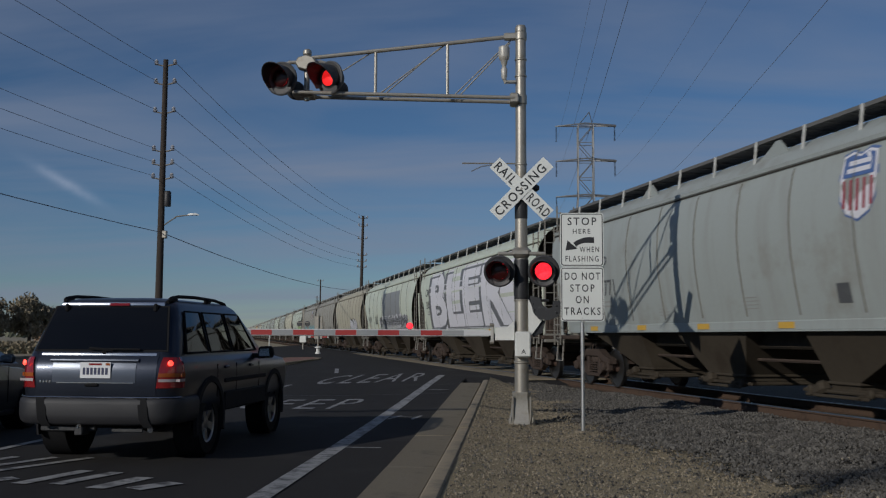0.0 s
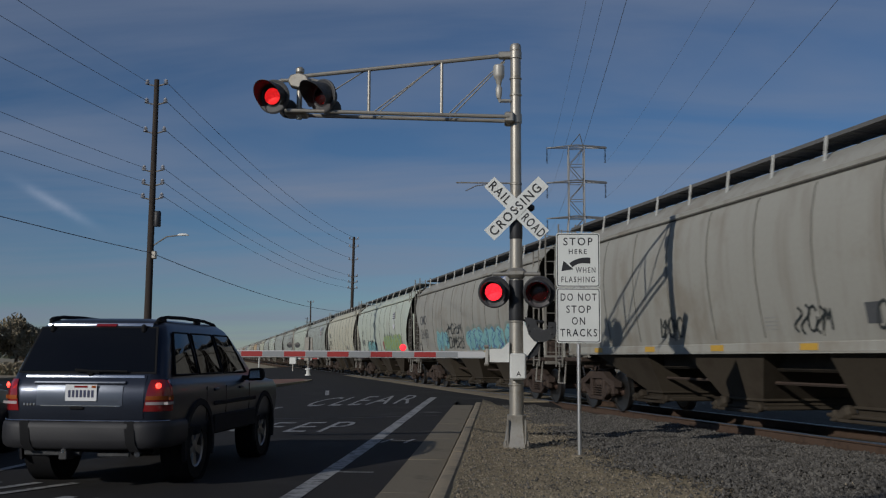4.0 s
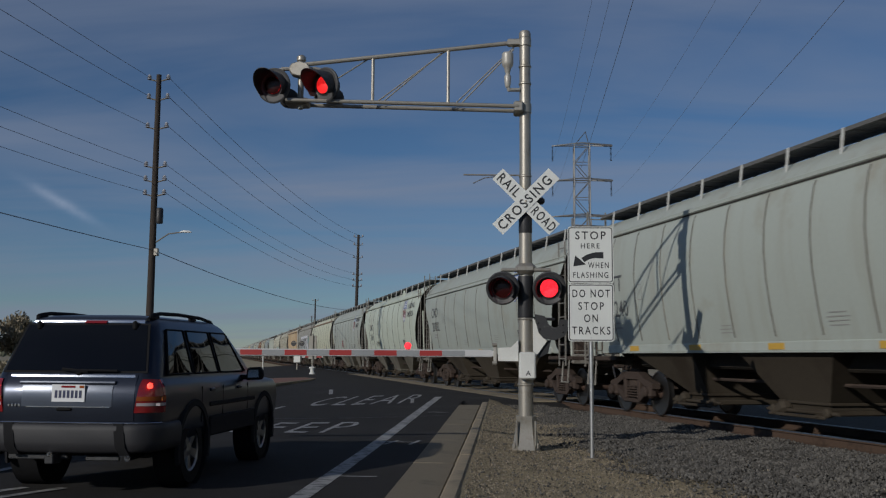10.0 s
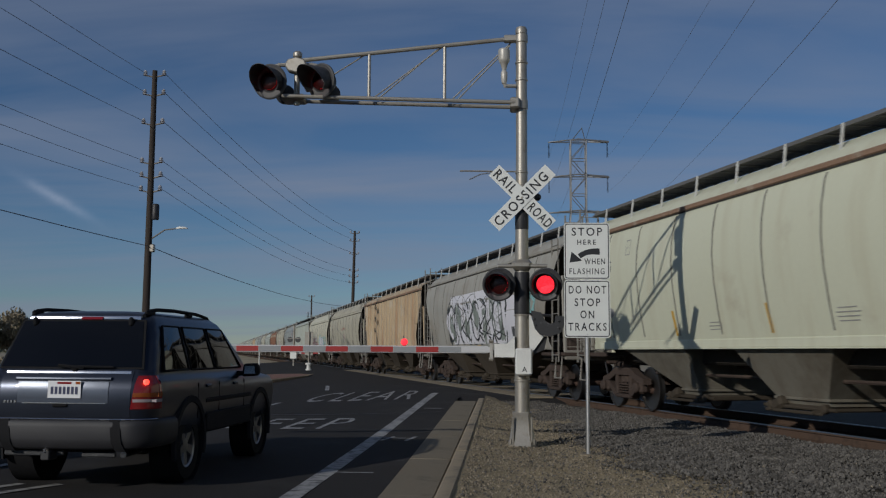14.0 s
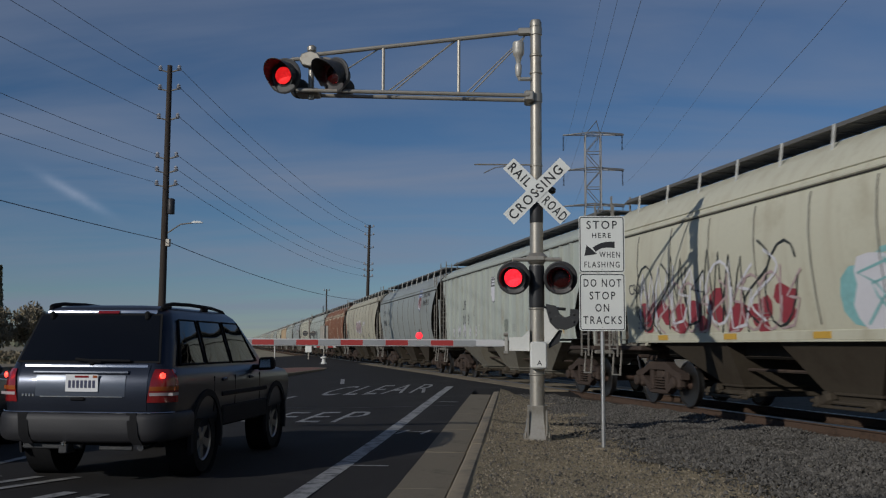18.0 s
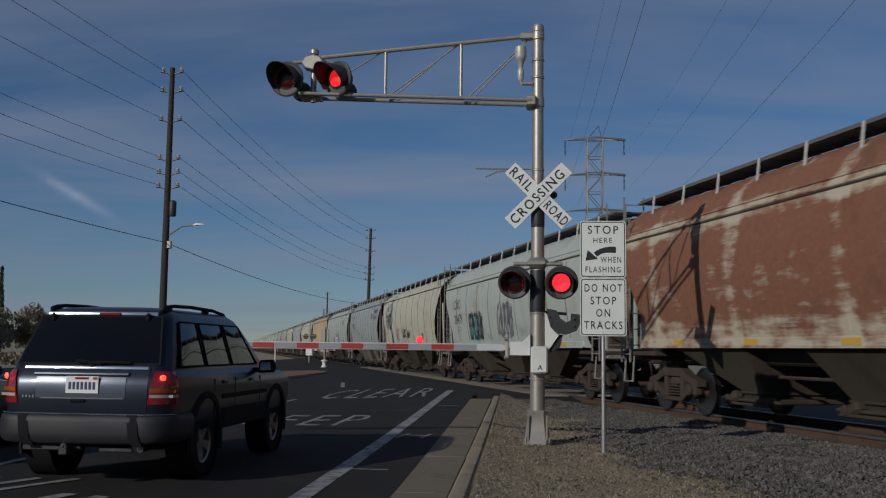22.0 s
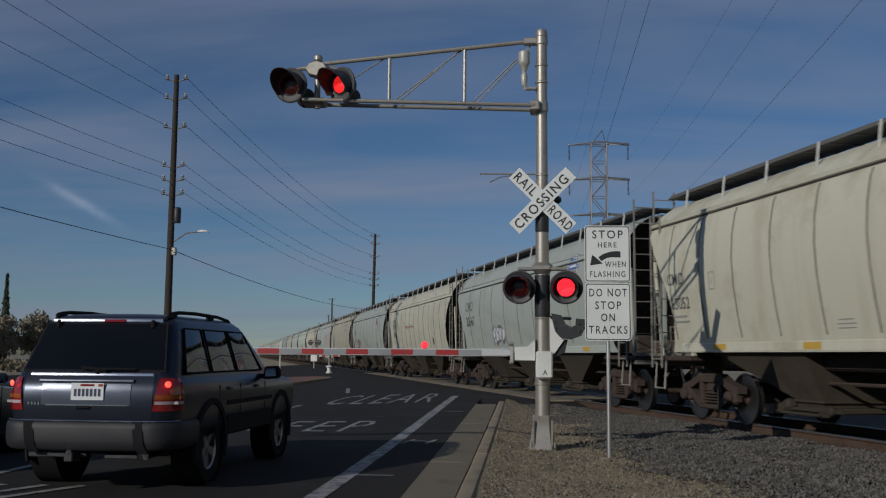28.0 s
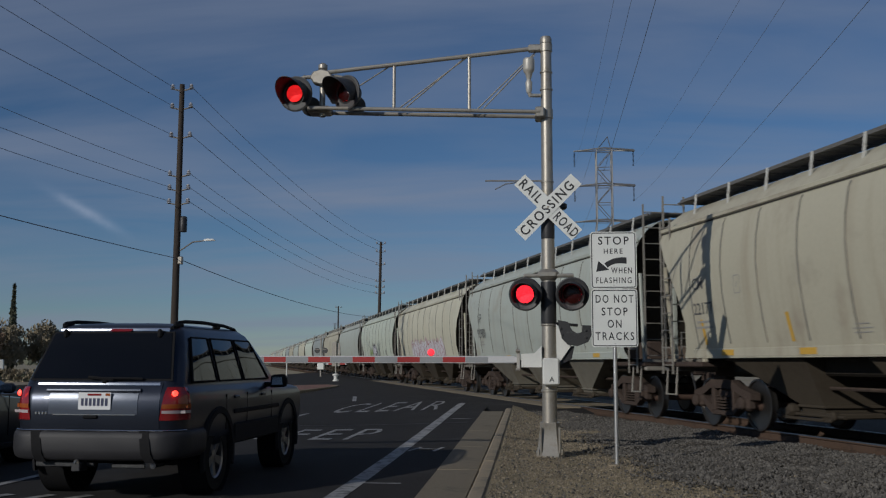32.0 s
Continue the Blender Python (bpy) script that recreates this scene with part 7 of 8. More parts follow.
    part("mirror_stem", Mesh().box((s * 0.90, 2.85, 1.09), (0.12, 0.10, 0.06), 0.02), PLASTIC, mirror)
    part("mirror_glass", Mesh().rings([[(s * 0.965, 2.776, 1.085), (s * 1.105, 2.776, 1.09), (s * 1.095, 2.776, 1.185), (s * 0.975, 2.776, 1.18)], [(s * 0.965, 2.772, 1.085), (s * 1.105, 2.772, 1.09), (s * 1.095, 2.772, 1.185), (s * 0.975, 2.772, 1.18)]]), CHROME, mirror)
    part("mud_flap", Mesh().box((s * 0.74, 0.64, 0.40), (0.20, 0.015, 0.20), 0.0), PLASTIC, SUV)
pane(SUV, "windscreen", [(0.74, 3.36, 1.15), (-0.74, 3.36, 1.15), (-0.60, 2.77, 1.625), (0.60, 2.77, 1.625)], PRIVACY, "windscreen", 0.012, 0.03)
# tailgate details
part("tailgate_ledge", Mesh().path([(x, rear_y(x, 1.09) - 0.018, 1.088) for x in (-0.50, -0.3, -0.1, 0.1, 0.3, 0.46)], 0.020, 10), RECESS, SUV, "rim above the licence plate, lightened as if lit")
part("number_recess", on_rear(-0.47, 0.44, 0.855, 1.06, 1.0, 0.009), RECESS, SUV, "recess round the licence plate, lightened as if lit")
part("release_handle", Mesh().box((-0.03, 0.03, 0.832), (0.15, 0.03, 0.035), 0.01), PLASTIC, SUV)
# the glint is put into the colour of this edge and the roof lip
part("tailgate_edge", crowned(-0.63, 0.63, 1.145, 0.09), GLINT_PAINT, SUV, "upper edge of the tailgate, coloured as its sun glint")
part("chrome_line", on_rear(-0.42, 0.42, 0.848, 0.858, 1.0, 0.012, 8, 1), CHROME, SUV)
plate_ob = part("licence_plate", Mesh().box((0.01, 0.024, 0.985), (0.33, 0.006, 0.165), 0.0), PLATE, SUV, "white licence plate with dark characters")
for i in range(7):
    part("plate_character", Mesh().box((-0.112 + 0.0407 * i, 0.0195, 0.975), (0.026, 0.003, 0.072)), PLATE_INK, plate_ob)
part("plate_heading", Mesh().box((0.01, 0.0195, 1.047), (0.14, 0.003, 0.02)), TAIL_RED, plate_ob)
part("plate_sticker", Mesh().box((0.145, 0.0195, 1.047), (0.045, 0.003, 0.024)), TAIL_AMBER, plate_ob)
for x in (-0.60, -0.565, -0.53, -0.495):
    part("badge", Mesh().box((x, rear_y(x, 0.88) - 0.008, 0.865), (0.022, 0.008, 0.03), 0.003), CHROME, SUV)
part("wiper", Mesh().path([(0.06, 0.105, 1.195), (0.09, 0.10, 1.205), (0.45, 0.125, 1.20)], 0.012, 6), PLASTIC, SUV)
part("wiper", Mesh().path([(-0.10, 0.105, 1.215), (0.06, 0.10, 1.20), (0.16, 0.105, 1.19)], 0.016, 6), PLASTIC, SUV)
part("wiper_pivot", Mesh().lathe([(0.03, 0), (0.03, 0.03), (0.015, 0.035)], 10, pose(0.06, 0.13, 1.185, 90, 0, 0)), PLASTIC, SUV)
part("roof_lip", crowned(-0.58, 0.58, 1.69, 0.09), GLINT_PAINT, SUV, "lip over the rear window, coloured as its sun glint")
part("high_brake_lamp", on_rear(-0.02, 0.20, 1.672, 1.70, 1.0, 0.026, 4, 1), TAIL_RED, SUV, "unlit high brake lamp")
for x in (-0.50, 0.50):
    part("hinge_cover", Mesh().box((x, rear_y(x, 1.65) - 0.02, 1.65), (0.05, 0.04, 0.09), 0.015), PLASTIC, SUV)
# bumper, hitch and exhaust


def bumper_path(out):
    pts = [(-0.905 - out, 0.62), (-0.905 - out, 0.42)]
    for cx, a0 in ((-0.675, 180), (0.675, 270)):
        for i in range(7):
            a = radians(a0 + 15 * i)
            pts.append((cx + (0.23 + out) * math.cos(a), 0.28 + (0.23 + out) * math.sin(a)))
        if cx < 0:
            pts += [(-0.4, 0.05 - out), (0, 0.05 - out), (0.4, 0.05 - out)]
    return [(x * taper(y), y - 0.03 * (1 - (x / 0.95) ** 2) if y < 0.3 else y) for x, y in pts + [(0.905 + out, 0.42), (0.905 + out, 0.62)]]


ribs = [(-0.06, 0.41), (0.0, 0.415), (0.03, 0.44), (0.045, 0.52), (0.045, 0.635), (0.035, 0.68), (0.01, 0.70), (-0.06, 0.705)]
paths = [bumper_path(o) for o, _ in ribs]
part("rear_bumper", Mesh().rings([[(paths[j][i][0], paths[j][i][1], ribs[j][1] + (0.05 * max(0, abs(paths[j][i][0]) - 0.55) if j < 3 else 0)) for j in range(len(ribs))] for i in range(len(paths[0]))]), CLADDING, SUV, "grey plastic rear bumper", smooth=45)
top = bumper_path(0.018)
part("bumper_strip", Mesh().path([(x, y, 0.703) for x, y in top[3:-3]], 0.007, 6), CHROME, SUV)
for x in (-0.55, 0.55):
    part("bumper_guard", Mesh().rings([[(x - 0.05 + d, y, z), (x + 0.05 + d, y, z), (x + 0.04 + d, y + 0.08, z), (x - 0.04 + d, y + 0.08, z)] for z, y, d in ((0.40, 0.01, 0.05), (0.48, -0.022, 0.015), (0.60, -0.022, 0.0), (0.70, 0.0, -0.02))]), PLASTIC, SUV)
part("tow_hitch", Mesh().box((-0.30, 0.12, 0.375), (0.60, 0.07, 0.06), 0.01), IRON_GREY, SUV)
part("hitch_receiver", Mesh().box((-0.12, 0.04, 0.36), (0.09, 0.18, 0.09), 0.01), BLACK_PAINT, SUV)
part("hitch_ball", Mesh().lathe([(0.001, 0.0), (0.03, 0.01), (0.03, 0.04), (0.001, 0.055)], 12, pose(-0.12, -0.03, 0.38)), CHROME, SUV)
part("hitch_bar", Mesh().box((0.34, 0.12, 0.36), (0.34, 0.03, 0.045), 0.008), IRON_GREY, SUV)
part("exhaust_pipe", Mesh().tube((0.60, 0.08, 0.37), (0.58, 0.5, 0.37), 0.032, seg=12), CHROME, SUV)
part("underbody", Mesh().box((0, 2.3, 0.44), (1.1, 3.9, 0.12), 0.03), CABIN, SUV)
part("rear_axle", Mesh().tube((-0.7, 1.08, 0.36), (0.7, 1.08, 0.36), 0.05, seg=10), BLACK_PAINT, SUV)
part("fuel_tank", Mesh().box((0, 0.62, 0.42), (0.8, 0.5, 0.14), 0.05), CABIN, SUV)


def saloon(label, paint, m):
    """A four-door saloon that faces along the road."""
    car = thing("saloon_car", label, "car", m)
    hull = part("body", Mesh().rings([station(*q) for q in ((0.02, 0.72, 0.42, 0.70, 0.90), (0.14, 0.84, 0.32, 0.74, 0.96), (0.6, 0.89, 0.28, 0.76, 0.99), (1.5, 0.90, 0.27, 0.76, 0.97), (2.8, 0.90, 0.27, 0.74, 0.94),
                                                     (3.6, 0.89, 0.28, 0.70, 0.88), (4.3, 0.85, 0.30, 0.62, 0.78), (4.62, 0.74, 0.34, 0.55, 0.68), (4.70, 0.62, 0.40, 0.50, 0.60))]), paint, car, smooth=55)
    cut_wheels(hull, ((0.98, 0.33), (3.72, 0.33)), 0.36, 0.30, 0.95)
    part("cabin", Mesh().rings([ring8(0.83, 0.55, 3.55, 0.94, 0.06), ring8(0.74, 0.95, 3.0, 1.20, 0.10), ring8(0.62, 1.30, 2.60, 1.40, 0.14), ring8(0.46, 1.55, 2.40, 1.455, 0.2)]), paint, car, smooth=55)
    for s in (1, -1):
        for y0, y1, y2, y3, nm in ((0.98, 1.95, 1.92, 1.42, "rear_door_window"), (2.03, 3.12, 2.62, 2.0, "front_door_window")):
            pts = [(s * 0.815, y0, 0.985), (s * 0.815, y1, 0.985), (s * 0.655, y2, 1.345), (s * 0.655, y3, 1.345)]
            pane(car, nm, pts if s > 0 else [pts[1], pts[0], pts[3], pts[2]], PRIVACY, "dark side window", 0.014, 0.01)
        for y in (0.98, 3.72):
            part("wheel_well", Mesh().lathe([(0.355, 0.0), (0.355, 0.26), (0.0001, 0.26)], 26, pose(s * 0.89, y, 0.33, 0, -90 * s, 0), caps=False), CABIN, car)
            road_wheel(car, s * 0.815, y, 0.325, 0.215, 7)
        mirror = part("door_mirror", Mesh().box((s * 0.98, 2.92, 1.02), (0.20, 0.10, 0.13), 0.04), paint, car)
        part("mirror_glass", Mesh().box((s * 0.98, 2.866, 1.02), (0.15, 0.006, 0.09)), CHROME, mirror)
        part("head_lamp", Mesh().rings([[(s * 0.50, 4.60, 0.58), (s * 0.74, 4.46, 0.60), (s * 0.80, 4.30, 0.70), (s * 0.55, 4.45, 0.72)], [(s * 0.50, 4.64, 0.575), (s * 0.755, 4.49, 0.595), (s * 0.815, 4.32, 0.705), (s * 0.55, 4.49, 0.725)]]), TAIL_CLEAR, car)
        part("tail_lamp", Mesh().box((s * 0.70, 0.06, 0.80), (0.26, 0.10, 0.15), 0.03), TAIL_RED, car)
        for y in (1.55, 2.60):
            part("door_handle", Mesh().box((s * 0.905, y, 0.84), (0.03, 0.15, 0.03), 0.01), paint, car)
        for y in (1.05, 1.98, 3.1):
            part("door_gap", Mesh().box((s * 0.899, y, 0.66), (0.008, 0.008, 0.52)), PLASTIC, car)
        part("sill", Mesh().box((s * 0.88, 2.35, 0.27), (0.06, 1.9, 0.08), 0.02), PLASTIC, car)
    pane(car, "windscreen", [(0.74, 3.45, 0.98), (-0.74, 3.45, 0.98), (-0.58, 2.66, 1.37), (0.58, 2.66, 1.37)], PRIVACY, "windscreen", 0.014, 0.03)
    pane(car, "rear_window", [(-0.74, 0.66, 0.98), (0.74, 0.66, 0.98), (0.58, 1.25, 1.36), (-0.58, 1.25, 1.36)], PRIVACY, "rear window", 0.014, 0.03)
    part("front_bumper", Mesh().box((0, 4.62, 0.36), (1.5, 0.14, 0.20), 0.05), paint, car)
    part("rear_bumper", Mesh().box((0, 0.05, 0.50), (1.6, 0.14, 0.26), 0.05), paint, car)
    part("grille", Mesh().box((0, 4.68, 0.52), (0.8, 0.04, 0.10), 0.01), PLASTIC, car)
    part("underbody", Mesh().box((0, 2.35, 0.30), (1.4, 4.0, 0.12), 0.03), CABIN, car)
    return car


saloon("dark grey saloon car waiting in the next lane", GREY_PAINT, pose(-7.8, 9.5, 0))
saloon("silver-blue saloon car waiting behind the sport utility vehicle", SILVER_CAR, pose(-4.62, 0.85, 0))

# ---- poles, wires and the pylon ----
def sag(a, b, drop, n=14):
    a, b = Vector(a), Vector(b)
    return [tuple(a.lerp(b, i / n) - Vector((0, 0, drop * 4 * (i / n) * (1 - i / n)))) for i in range(n + 1)]


def wire(a, b, drop, r, label="thin black overhead wire"):
    return thing("overhead_wire", label, "wire", mesh=Mesh().path(sag(a, b, drop), r, 5), mat=WIRE, group="overhead wires")


def power_pole(x, y, h, r, levels, lean=0.0, label="tall dark wooden utility pole with insulators"):
    pole = thing("utility_pole", label, "utility pole", pose(x, y, 0, 0, lean, 0), group="utility poles")
    part("shaft", Mesh().tube((0, 0, -0.1), (0, 0, h), r, r * 0.62, seg=14), POLE_WOOD, pole)
    for z in levels:
        for s in (1, -1):
            arm = part("insulator_arm", Mesh().tube((0, 0, z), (s * 0.42, 0, z + 0.10), 0.035, seg=6), GALV, pole)
            part("insulator", Mesh().lathe([(0.04, 0), (0.11, 0.03), (0.05, 0.07), (0.11, 0.10), (0.05, 0.14), (0.09, 0.18), (0.03, 0.25)], 10, pose(s * 0.42, 0, z + 0.07)), CERAMIC, arm)
    return pole


LEVELS = (13.3, 12.45, 11.15, 9.42, 8.8, 8.18)
P1 = power_pole(-15.22, 41.0, 13.6, 0.175, LEVELS)
part("transformer_box", Mesh().lathe([(0.15, 0), (0.16, 0.03), (0.16, 0.62), (0.12, 0.68)], 12, pose(0.26, 0, 7.0)), BLACK_PAINT, P1, "dark equipment can")
part("pole_box", Mesh().box((0.2, -0.05, 5.75), (0.2, 0.2, 0.34), 0.03), GALV, P1)
part("lamp_arm", Mesh().path([(0.1, 0, 6.15), (0.7, 0, 6.55), (1.3, 0, 6.62)], 0.03, 6), GALV, P1)
part("lamp_luminaire", Mesh().rings([[(x, -w, 6.60), (x, w, 6.60), (x, w * 0.7, 6.60 + h), (x, -w * 0.7, 6.60 + h)] for x, w, h in ((1.2, 0.05, 0.05), (1.35, 0.11, 0.09), (1.6, 0.10, 0.08), (1.7, 0.04, 0.03))]), BOX_WHITE, P1, "grey street lamp head")
power_pole(-15.0, 97.0, 13.5, 0.20, (13.2, 12.4, 11.1, 9.4, 8.8, 8.2), 0.8)
power_pole(-29.5, 150.0, 10.1, 0.16, (9.8,), label="slim far wooden utility pole")
power_pole(-15.6, -16.0, 13.6, 0.20, LEVELS)
power_pole(-52.0, 260.0, 12.0, 0.18, (11.6, 10.6), label="slim far wooden utility pole")
power_pole(-24.0, 330.0, 15.0, 0.2, (14.6, 13.6), label="slim far wooden utility pole")
for z in LEVELS[:3]:
    wire((-15.6 - 0.42, -16, z + 0.2), (-15.22 - 0.42, 41, z + 0.2), 0.9, 0.0101)
    wire((-15.22 + 0.42, 41, z + 0.2), (-15.0 + 0.42, 97, z + 0.05), 0.9, 0.0124)
for z in LEVELS[3:]:
    wire((-15.6 - 0.42, -16, z + 0.2), (-15.22 - 0.42, 41, z + 0.2), 0.9, 0.0090)
    wire((-15.22 + 0.42, 41, z + 0.2), (-15.0 + 0.42, 97, z + 0.1), 0.9, 0.0101)
wire((-15.5, -16, 6.3), (-15.2, 41, 5.85), 0.5, 0.016)
wire((-15.2, 41, 5.85), (-15.0, 97, 5.9), 0.6, 0.018)
wire((-15.0, 97, 5.9), (-29.5, 150, 7.0), 0.5, 0.03)

PYLON = thing("pylon", "grey lattice steel power pylon", "pylon", pose(11.75, 150, 0))
def pylon_half(z):
    return 1.18 + max(0.0, (23 - z)) * 0.09


for sx in (-1, 1):
    for sy in (-1, 1):
        part("leg", Mesh().path([(sx * pylon_half(0), sy * pylon_half(0), -0.1), (sx * 1.18, sy * 1.18, 23), (sx * 1.18, sy * 1.18, 34)], 0.09, 6), TOWER_STEEL, PYLON)
zs = [0, 5, 9.5, 13.5, 17, 20, 22.9, 25.7, 28.4, 31.2, 34]
for a, b in zip(zs, zs[1:]):
    for sy in (-1, 1):
        wa, wb = pylon_half(a), pylon_half(b)
        flip = 1 if zs.index(a) % 2 else -1
        part("brace", Mesh().tube((-flip * wa, sy * wa, a), (flip * wb, sy * wb, b), 0.06, seg=5), TOWER_STEEL, PYLON)
        part("brace", Mesh().tube((sy * wa, -flip * wa, a), (sy * wb, flip * wb, b), 0.06, seg=5), TOWER_STEEL, PYLON)
        part("brace", Mesh().tube((-wb, sy * wb, b), (wb, sy * wb, b), 0.06, seg=5), TOWER_STEEL, PYLON)
for z in (34.0, 28.5, 22.9):
    arm = part("cross_arm", Mesh().path([(-4.6, 0, z), (0, 1.1, z + 0.25), (4.6, 0, z), (0, -1.1, z + 0.25), (-4.6, 0, z)], 0.10, 6), TOWER_STEEL, PYLON)
    for x in (-4.5, 4.5):
        m = Mesh()
        for i in range(12):
            m.lathe([(0.04, -0.2 - 0.19 * i), (0.17, -0.26 - 0.19 * i), (0.04, -0.32 - 0.19 * i)], 8, pose(x, 0, z))
        tagged(part("insulator_string", m, BLACK_PAINT, arm, "dark insulator string"), kind="stuff")
part("peak", Mesh().path([(-1.18, 0, 34), (0.6, 0, 36.2), (1.18, 0, 34)], 0.07, 5), TOWER_STEEL, PYLON)
for x0, ends in ((7.25, (3.0, 2.2, 0.9)), (16.25, (10.0, 7.8, 5.9))):
    for z, x1 in zip((31.6, 26.1, 20.5), ends):
        wire((x0, 150, z), (x1, -110, z), 7.0, 0.011)

# ---- the median, the far side of the crossing and the green at the left ----
PAVER = material("red_paver", (0.23, 0.13, 0.10), 0.85, spots=(0.17, 0.12, 0.10), spot_amount=0.5, fine=30, coarse=1.5, vary=0.25, bump=0.3)
ISLAND = thing("median_island", "raised median with concrete kerb and red pavers", "median", kind="structure")
outline = [(-13.6, 8.0), (-10.2, 8.0), (-10.0, 30.0), (-9.95, 50.0), (-10.3, 53.0), (-11.2, 54.3), (-12.2, 53.0), (-12.8, 50.0), (-13.4, 30.0)]
part("island_kerb", Mesh().prism(outline, -0.05, 0.15), CONCRETE, ISLAND, "pale concrete kerb")
inner = [(-13.4, 8.2), (-10.4, 8.2), (-10.2, 30.0), (-10.15, 49.8), (-10.45, 52.6), (-11.2, 53.8), (-12.0, 52.6), (-12.6, 49.8), (-13.2, 30.0)]
part("island_paving", Mesh().prism(inner, 0.10, 0.156), PAVER, ISLAND, "red paved surface")
thing("far_pavement", "pale pavement along the far edge of the road", "pavement", kind="structure", mesh=Mesh().prism([(-34, -20), (-27, -20), (-27, 62), (-34, 62)], -0.06, 0.15), mat=CONCRETE)


def small_gate(x, y, turn):
    ob = thing("far_gate_signal", "small white crossing gate post beyond the tracks", "crossing signal", pose(x, y, 0.0, 0, 0, turn))
    part("post", Mesh().tube((0, 0, 0), (0, 0, 3.6), 0.07, seg=10), GALV, ob)
    part("gate_box", Mesh().box((0, -0.1, 1.1), (0.6, 0.4, 0.7), 0.04), BOX_WHITE, ob, "white gate box")
    part("lamp_arm", Mesh().tube((-0.5, 0, 2.5), (0.5, 0, 2.5), 0.04, seg=6), GALV, ob)
    for s in (-1, 1):
        part("lamp_disc", ring_disc(s * 0.36, -0.06, 2.4, 0.24, 0.02, 18), GREY_HOOD, ob)
    for i in range(9):
        part("arm_stripe", Mesh().box((-0.4 - 0.5 * i, -0.15, 1.25), (0.49, 0.05, 0.12)), GATE_RED if i % 2 else GATE_WHITE, ob)
    return ob


small_gate(-18.0, 84.0, 175)
for x, y, h in ((-21.0, 70.0, 1.6), (-19.0, 76.0, 1.3)):
    thing("marker_post", "short white marker post beside the road", "post", mesh=Mesh().lathe([(0.05, 0), (0.05, h), (0.02, h + 0.03)], 10, pose(x, y, 0)), mat=BOX_WHITE)
BOARD = thing("far_sign", "pale board on a slim post above a white base", "sign", pose(-12.7, 64.0, 0.15))
part("post", Mesh().tube((0, 0, 0), (0, 0, 2.65), 0.05, seg=8), GALV, BOARD)
part("board", Mesh().box((-0.02, 0.08, 1.75), (0.55, 0.05, 1.55), 0.02), GALV, BOARD, "plain pale board")
part("base", Mesh().lathe([(0.20, 0.0), (0.20, 0.08), (0.13, 0.12), (0.13, 0.36), (0.22, 0.38), (0.22, 0.45), (0.10, 0.5)], 12), BOX_WHITE, BOARD, "white base")

LEAF_DARK = material("leaf_dark_green", (0.12, 0.125, 0.08), 0.7, fine=3, coarse=0.5, vary=0.45, bump=0.0)
LEAF_OLIVE = material("leaf_olive", (0.24, 0.20, 0.13), 0.7, fine=3, coarse=0.5, vary=0.45, bump=0.0)
LEAF_RUST = material("leaf_autumn", (0.30, 0.20, 0.13), 0.7, fine=3, coarse=0.5, vary=0.45, bump=0.0)
BARK = material("bark", (0.09, 0.07, 0.055), 0.9, fine=15, coarse=2, vary=0.3, bump=0.4)


def leaves(r, count, place, size):
    m = Mesh()
    for _ in range(count):
        p = Vector(place())
        q = Euler((r.uniform(0, 6.28), r.uniform(0, 6.28), r.uniform(0, 6.28))).to_matrix()
        s = size * r.uniform(0.6, 1.3)
        k = len(m.v)
        m.v += [tuple(p + q @ Vector(v)) for v in ((-s, 0, 0), (0, -s * 0.45, s * 0.1), (s, 0, 0), (0, s * 0.45, s * 0.1))]
        m.f.append((k, k + 1, k + 2, k + 3))
    return m


def tree(x, y, h, spread, mat, seed, label, name="tree", trunk=0.3, leaf=0.3, count=2600, gaps=9):
    r = random.Random(seed)
    ob = thing(name, label, "tree", pose(x, y, -0.1))
    t = Mesh().tube((0, 0, 0), (0.1, 0, h * 0.45), trunk, trunk * 0.6, seg=9)
    clumps = []
    for i in range(gaps):
        a = r.uniform(0, 6.28)
        d = spread * r.uniform(0.15, 0.75)
        c = (d * math.cos(a), d * math.sin(a), h * r.uniform(0.42, 0.92))
        t.tube((0.1, 0, h * r.uniform(0.25, 0.45)), c, trunk * 0.35, trunk * 0.1, seg=6)
        clumps.append((c, spread * r.uniform(0.22, 0.42)))
    part("trunk", t, BARK, ob, "tapered trunk with limbs")

    def place():
        c, s = r.choice(clumps)
        v = Vector((r.gauss(0, 1), r.gauss(0, 1), r.gauss(0, 0.8)))
        v = v.normalized() * s * r.random() ** 0.4
        return (c[0] + v.x, c[1] + v.y, c[2] + v.z)
    tagged(part("crown", leaves(r, count, place, leaf), mat, ob, "leafy crown with gaps", smooth=0), kind="stuff")
    return ob


def cypress(x, y, h, w, seed, label="tall narrow dark cypress"):
    r = random.Random(seed)
    ob = thing("cypress", label, "tree", pose(x, y, -0.1))
    part("trunk", Mesh().tube((0, 0, 0), (0, 0, h * 0.9), 0.16, 0.03, seg=8), BARK, ob)

    def place():
        z = r.random() ** 0.8
        w2 = w * math.sin(min(1.0, 0.12 + z) * math.pi) ** 0.6 * (1 - 0.35 * z) * (0.5 + 0.5 * r.random())
        a = r.uniform(0, 6.28)
        return (w2 * math.cos(a), w2 * math.sin(a), 0.5 + z * (h - 0.6))
    tagged(part("crown", leaves(r, 2600, place, 0.20), LEAF_DARK, ob, smooth=0), kind="stuff")
    return ob


def bearing(deg, dist):
    """A place by its angle left of the road's direction and its distance."""
    return -dist * math.sin(radians(deg)), dist * math.cos(radians(deg))


